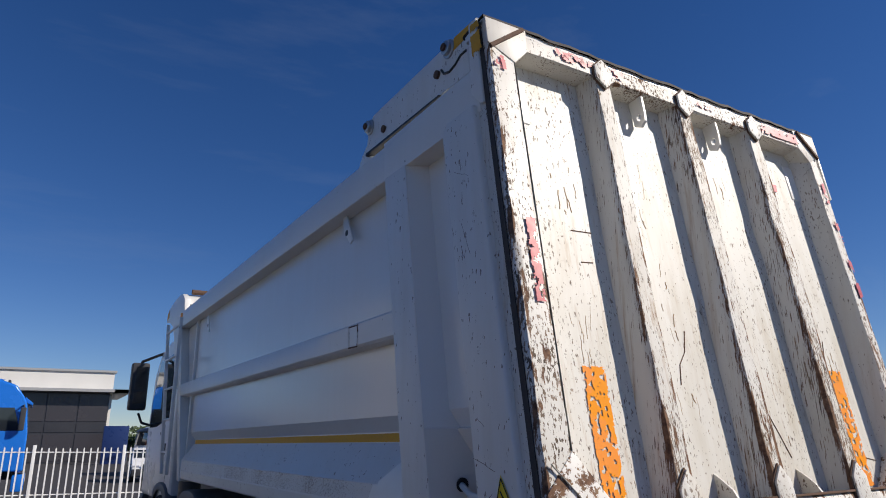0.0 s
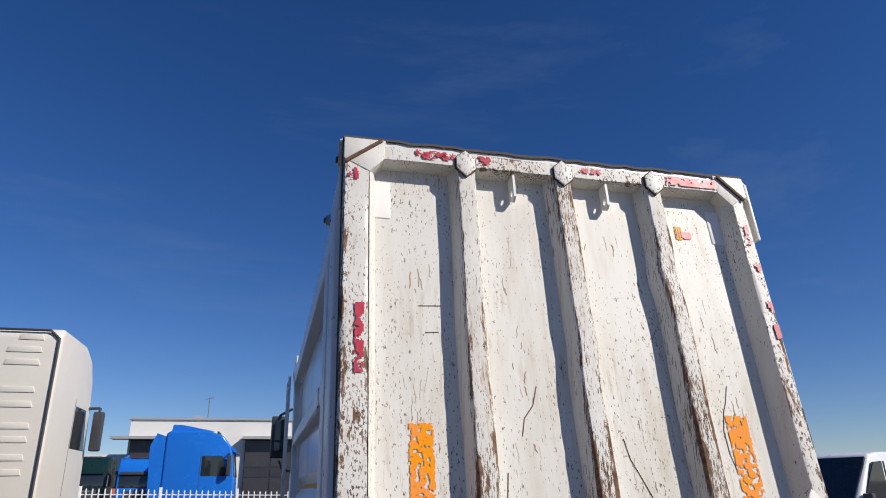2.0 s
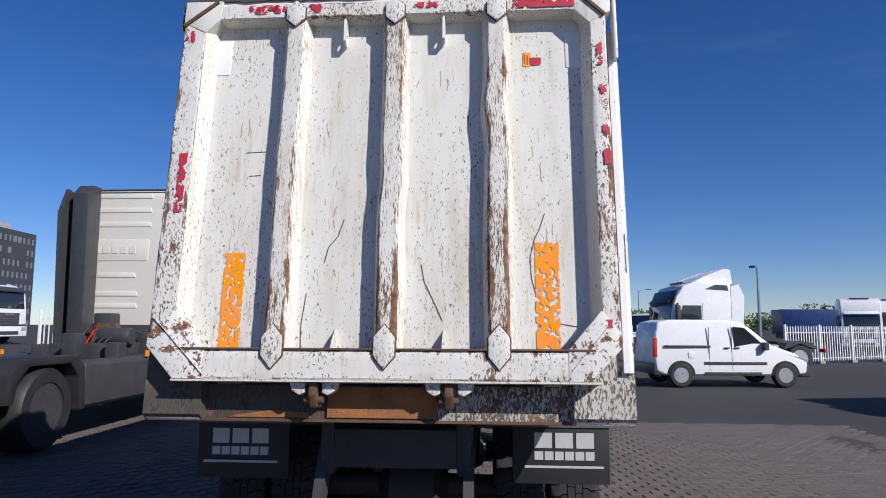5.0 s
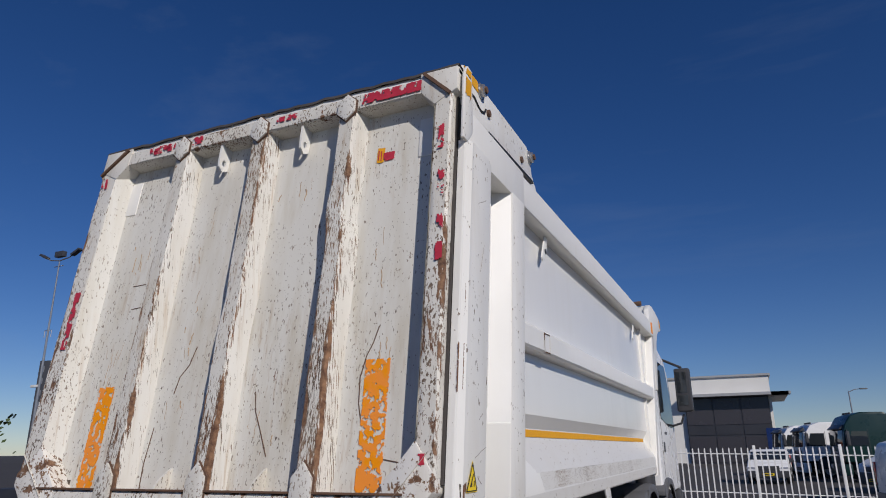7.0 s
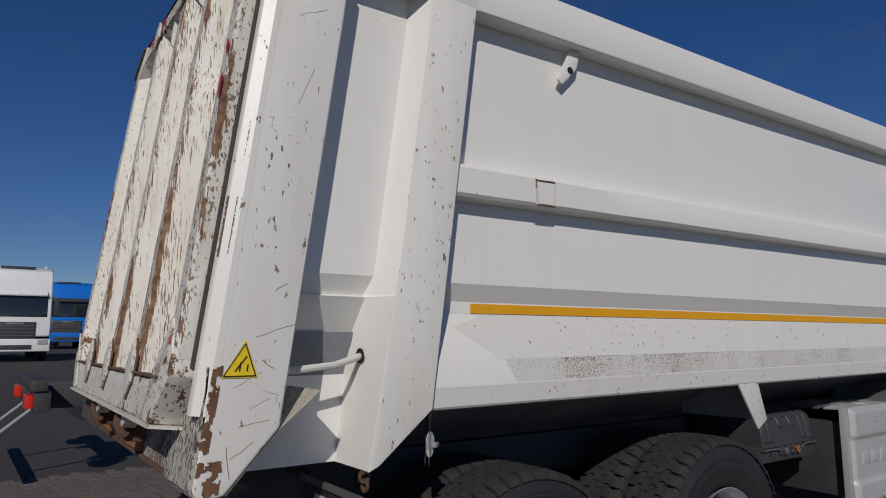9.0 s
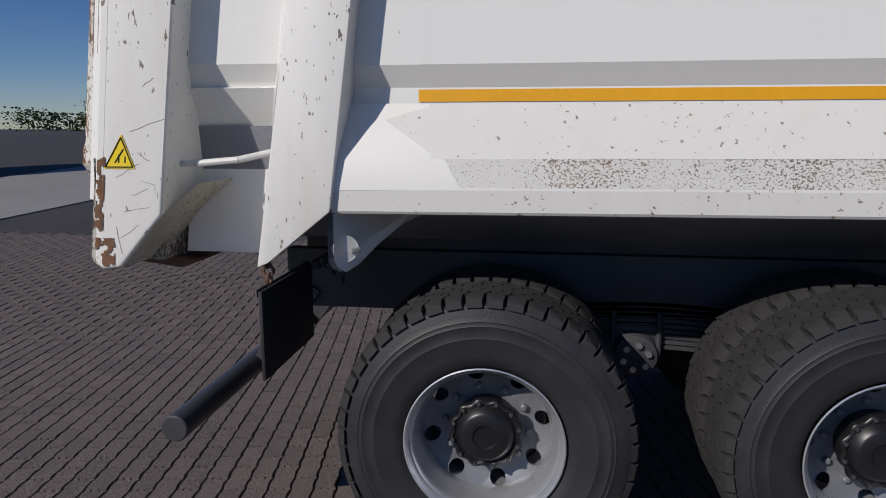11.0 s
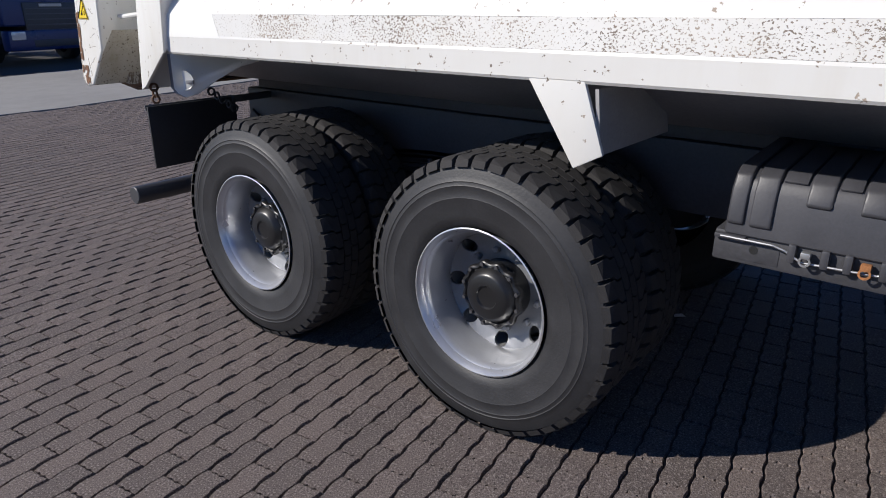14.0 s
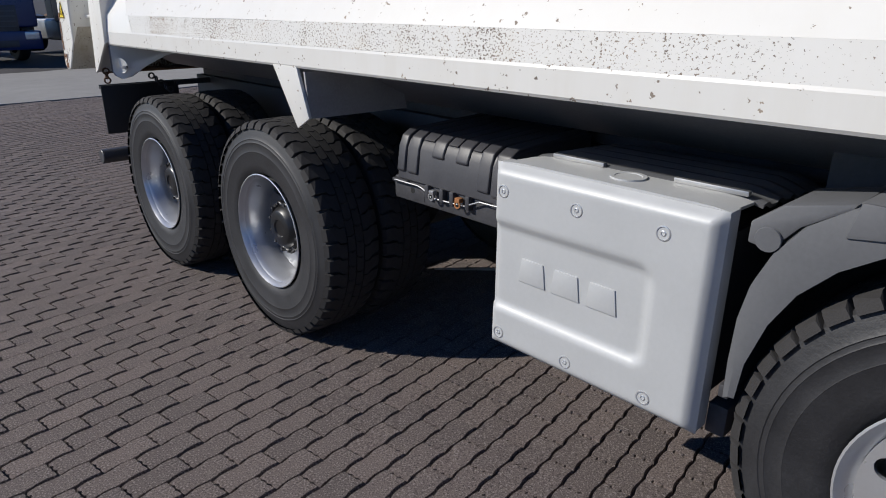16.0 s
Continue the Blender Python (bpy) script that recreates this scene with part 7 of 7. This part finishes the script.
part("camera_box", cube(-63.2, -62.1, 41.9, 42.1, 8.2, 8.45, 0.03), "wall_white", mast)
crane = thing("crane", "distant crane with pale lattice boom", "crane", (-160, 34, 0))
p0, p1 = Vector((-160, 34.2, 2.7)), Vector((-112, 46.5, 52.0))
ax = (p1 - p0).normalized()
sd = ax.cross(Vector((0, 1, 0))).normalized()
up2 = ax.cross(sd)
for s1, s2 in ((-1, -1), (-1, 1), (1, -1), (1, 1)):
    part("chord", rod(p0 + (sd * s1 + up2 * s2) * 1.1, p1 + (sd * s1 + up2 * s2) * 0.35, 0.12, 5), "wall_white", crane, "pale lattice chord")
for k in range(26):
    f0, f1 = k / 26, (k + 1) / 26
    w0, w1 = 1.1 - 0.75 * f0, 1.1 - 0.75 * f1
    for s2 in (-1, 1):
        part("lacing", rod(p0 + (p1 - p0) * f0 + (sd * (-1) ** k + up2 * s2) * w0, p0 + (p1 - p0) * f1 + (sd * -(-1) ** k + up2 * s2) * w1, 0.07, 4), "wall_white", crane)
part("crane_base", cube(-165, -156, 31, 37, 0, 3.6, 0.2), "yellow_paint", crane, "crane carrier")

# ---- distant trees ----
def tree_belt(name, a, b, h, n, seed, label):
    """A far belt of trees made of many small leaf clumps on short trunks."""
    rng = random.Random(seed)
    root = thing(name, label, "trees", (*a, 0), kind="stuff")
    verts, faces = [], []
    A, B = Vector((*a, 0)), Vector((*b, 0))
    for k in range(n):
        p = A.lerp(B, rng.random()) + Vector((rng.uniform(-4, 4), rng.uniform(-4, 4), 0))
        hh = h * rng.uniform(0.55, 1.1)
        for _ in range(190):
            c = p + Vector((rng.gauss(0, 1.5), rng.gauss(0, 1.5), hh * (0.25 + 0.75 * rng.random() ** 0.8)))
            s = rng.uniform(0.16, 0.42)
            u = Vector((rng.gauss(0, 1), rng.gauss(0, 1), rng.gauss(0, 1))).normalized()
            w = u.orthogonal().normalized()
            i = len(verts)
            verts += [c + u * s, c + w * s, c - u * s * 0.8, c - w * s * 0.7]
            faces.append((i, i + 1, i + 2, i + 3))
    me = bpy.data.meshes.new("leaves")
    me.from_pydata([tuple(v) for v in verts], [], faces)
    me.materials.append(M["leaf"])
    ob = new("leaves", me)
    ob.parent, ob.matrix_parent_inverse = root, root.matrix_basis.inverted()
    bm = bmesh.new()
    for k in range(n // 3):
        p = A.lerp(B, rng.random())
        rod(p, p + Vector((0, 0, h * 0.5)), 0.18, 5, bm)
    part("trunks", bm, "bark", root)


tree_belt("tree_belt", (4, 150), (60, 150), 5.2, 60, 2, "belt of green trees beyond the yard")
tree_belt("tree_belt", (60, 140), (190, 110), 6.0, 90, 3, "long green hedge of trees on the horizon")
tree_belt("tree_belt", (-190, 60), (-110, 10), 7, 50, 4, "green trees behind the parked lorries")
tree_belt("tree_belt", (-170, -5), (-120, -110), 7, 60, 8, "green trees beyond the parked lorries")
tree_belt("tree_belt", (-70, 30), (-64, 36), 8, 8, 6, "small group of green trees")

# ---- litter ----
rng = random.Random(3)
rows = [[(0.01 - 0.35 * k / 8 - 0.011, 2.69 + 0.34 * k / 8 - 0.011, gz(0, 2.7) + 0.008 + 0.010 * rng.random()), (0.01 - 0.35 * k / 8 + 0.004, 2.69 + 0.34 * k / 8 + 0.004 + 0.014 * rng.random(), gz(0, 2.7) + 0.010)] for k in range(9)]
paper = sheet(rows, None, 0.002)
solo("scrap_of_paper", paper, "hose", "crumpled pale scrap lying under the truck", "litter")

# ---- paving stones: 300 nearest as pieces, the rest joined ----
ROW_YAW = radians(-8.8)
along = np.array([-math.cos(ROW_YAW), math.sin(ROW_YAW)])
across = np.array([math.sin(ROW_YAW), math.cos(ROW_YAW)])
PL, PW = 0.2256, 0.1128
GAP = 0.0060


def stone_outline():
    """Outline of one stone: toothed long sides, and ends with two small notches."""
    n = 7
    teeth = (-0.003, 0.0042, 0.0036, -0.0024, -0.003, 0.0042, 0.0034, -0.003)
    e = PL / 2 - 0.0022
    low = [(-e + 2 * e * k / n, -PW / 2 + GAP / 2 + teeth[k]) for k in range(n + 1)]
    high = [(-e + 2 * e * k / n, PW / 2 - GAP / 2 + teeth[k]) for k in range(n, -1, -1)]
    end = [(e, -0.026), (e - 0.007, -0.019), (e, -0.012), (e, 0.014), (e - 0.007, 0.021), (e, 0.028)]
    return low + end + high + [(-x, y) for x, y in end[::-1]]


OUT = np.array(stone_outline())
INNER = OUT * np.array([0.968, 0.92])
NV = len(OUT)


def stone_mesh_data():
    vs = [(x, y, -0.016) for x, y in OUT] + [(x, y, 0.0) for x, y in INNER]
    fs = [tuple(range(NV, 2 * NV))]
    for i in range(NV):
        j = (i + 1) % NV
        fs.append((i, j, NV + j, NV + i))
    return np.array(vs), fs


SV, SF = stone_mesh_data()
stone = bpy.data.meshes.new("paving_stone")
stone.from_pydata(SV.tolist(), [], SF)
stone.materials.append(M["paver"])
paving = thing("paving", "brown-grey interlocking concrete paving stones, dusty and worn", "pavement", (2.2, 3.0, 0), kind="structure")
inv = paving.matrix_basis.inverted()
rng = random.Random(77)
verts, faces, near_count = [], [], 0
turn = math.atan2(along[1], along[0])
for r in range(-85, 85):
    shift = (0.87 if r % 2 == 0 else 0.40) * PL
    for c in range(-48, 48):
        p = across * (-0.0243 + (r + 0.5) * PW) + along * (c * PL + shift)
        if not (-5.5 < p[0] < 6.5 and -7.55 < p[1] < 8.4):
            continue
        tilt = (rng.uniform(-0.35, 0.35), rng.uniform(-0.5, 0.5), rng.uniform(-0.4, 0.4))
        dz = rng.uniform(-0.002, 0.0012)
        m = Matrix.Translation((p[0], p[1], dz + gz(p[0], p[1]))) @ Matrix.Rotation(turn, 4, "Z") @ Euler([radians(a) for a in tilt]).to_matrix().to_4x4()
        if 1.55 < p[0] < 2.85 and 0.9 < p[1] < 6.6 and near_count < 300:
            ob = new("paving_stone", stone)
            ob.parent, ob.matrix_parent_inverse = paving, inv
            ob.matrix_basis = m
            near_count += 1
            continue
        mm = np.array(m)
        base = len(verts) * len(SV)
        verts.append(SV @ mm[:3, :3].T + mm[:3, 3])
        faces += [tuple(base + i for i in f) for f in SF]
me = bpy.data.meshes.new("paving_stones_joined")
me.from_pydata(np.concatenate(verts).tolist(), [], faces)
me.materials.append(M["paver_stuff"])
rest = tagged(new("paving_stones_joined", me), "the rest of the paving stones", kind="stuff")
rest.parent, rest.matrix_parent_inverse = paving, inv
bed = new("joint_bed", finish("joint_bed", sheet([[(x, y, gz(x, y) - 0.0135) for x in (-5.6, -3.5, -2.4, -1.5, -1.2, 0, 1.0, 1.5, 2.0, 2.6, 3.8, 5.0, 6.6)] for y in (-7.58, -5.5, -3.8, -2.0, 0.0, 0.8, 1.6, 2.4, 4.4, 6.5, 7.4, 8.45)]), "bed", 0))
bed.parent, bed.matrix_parent_inverse = paving, inv
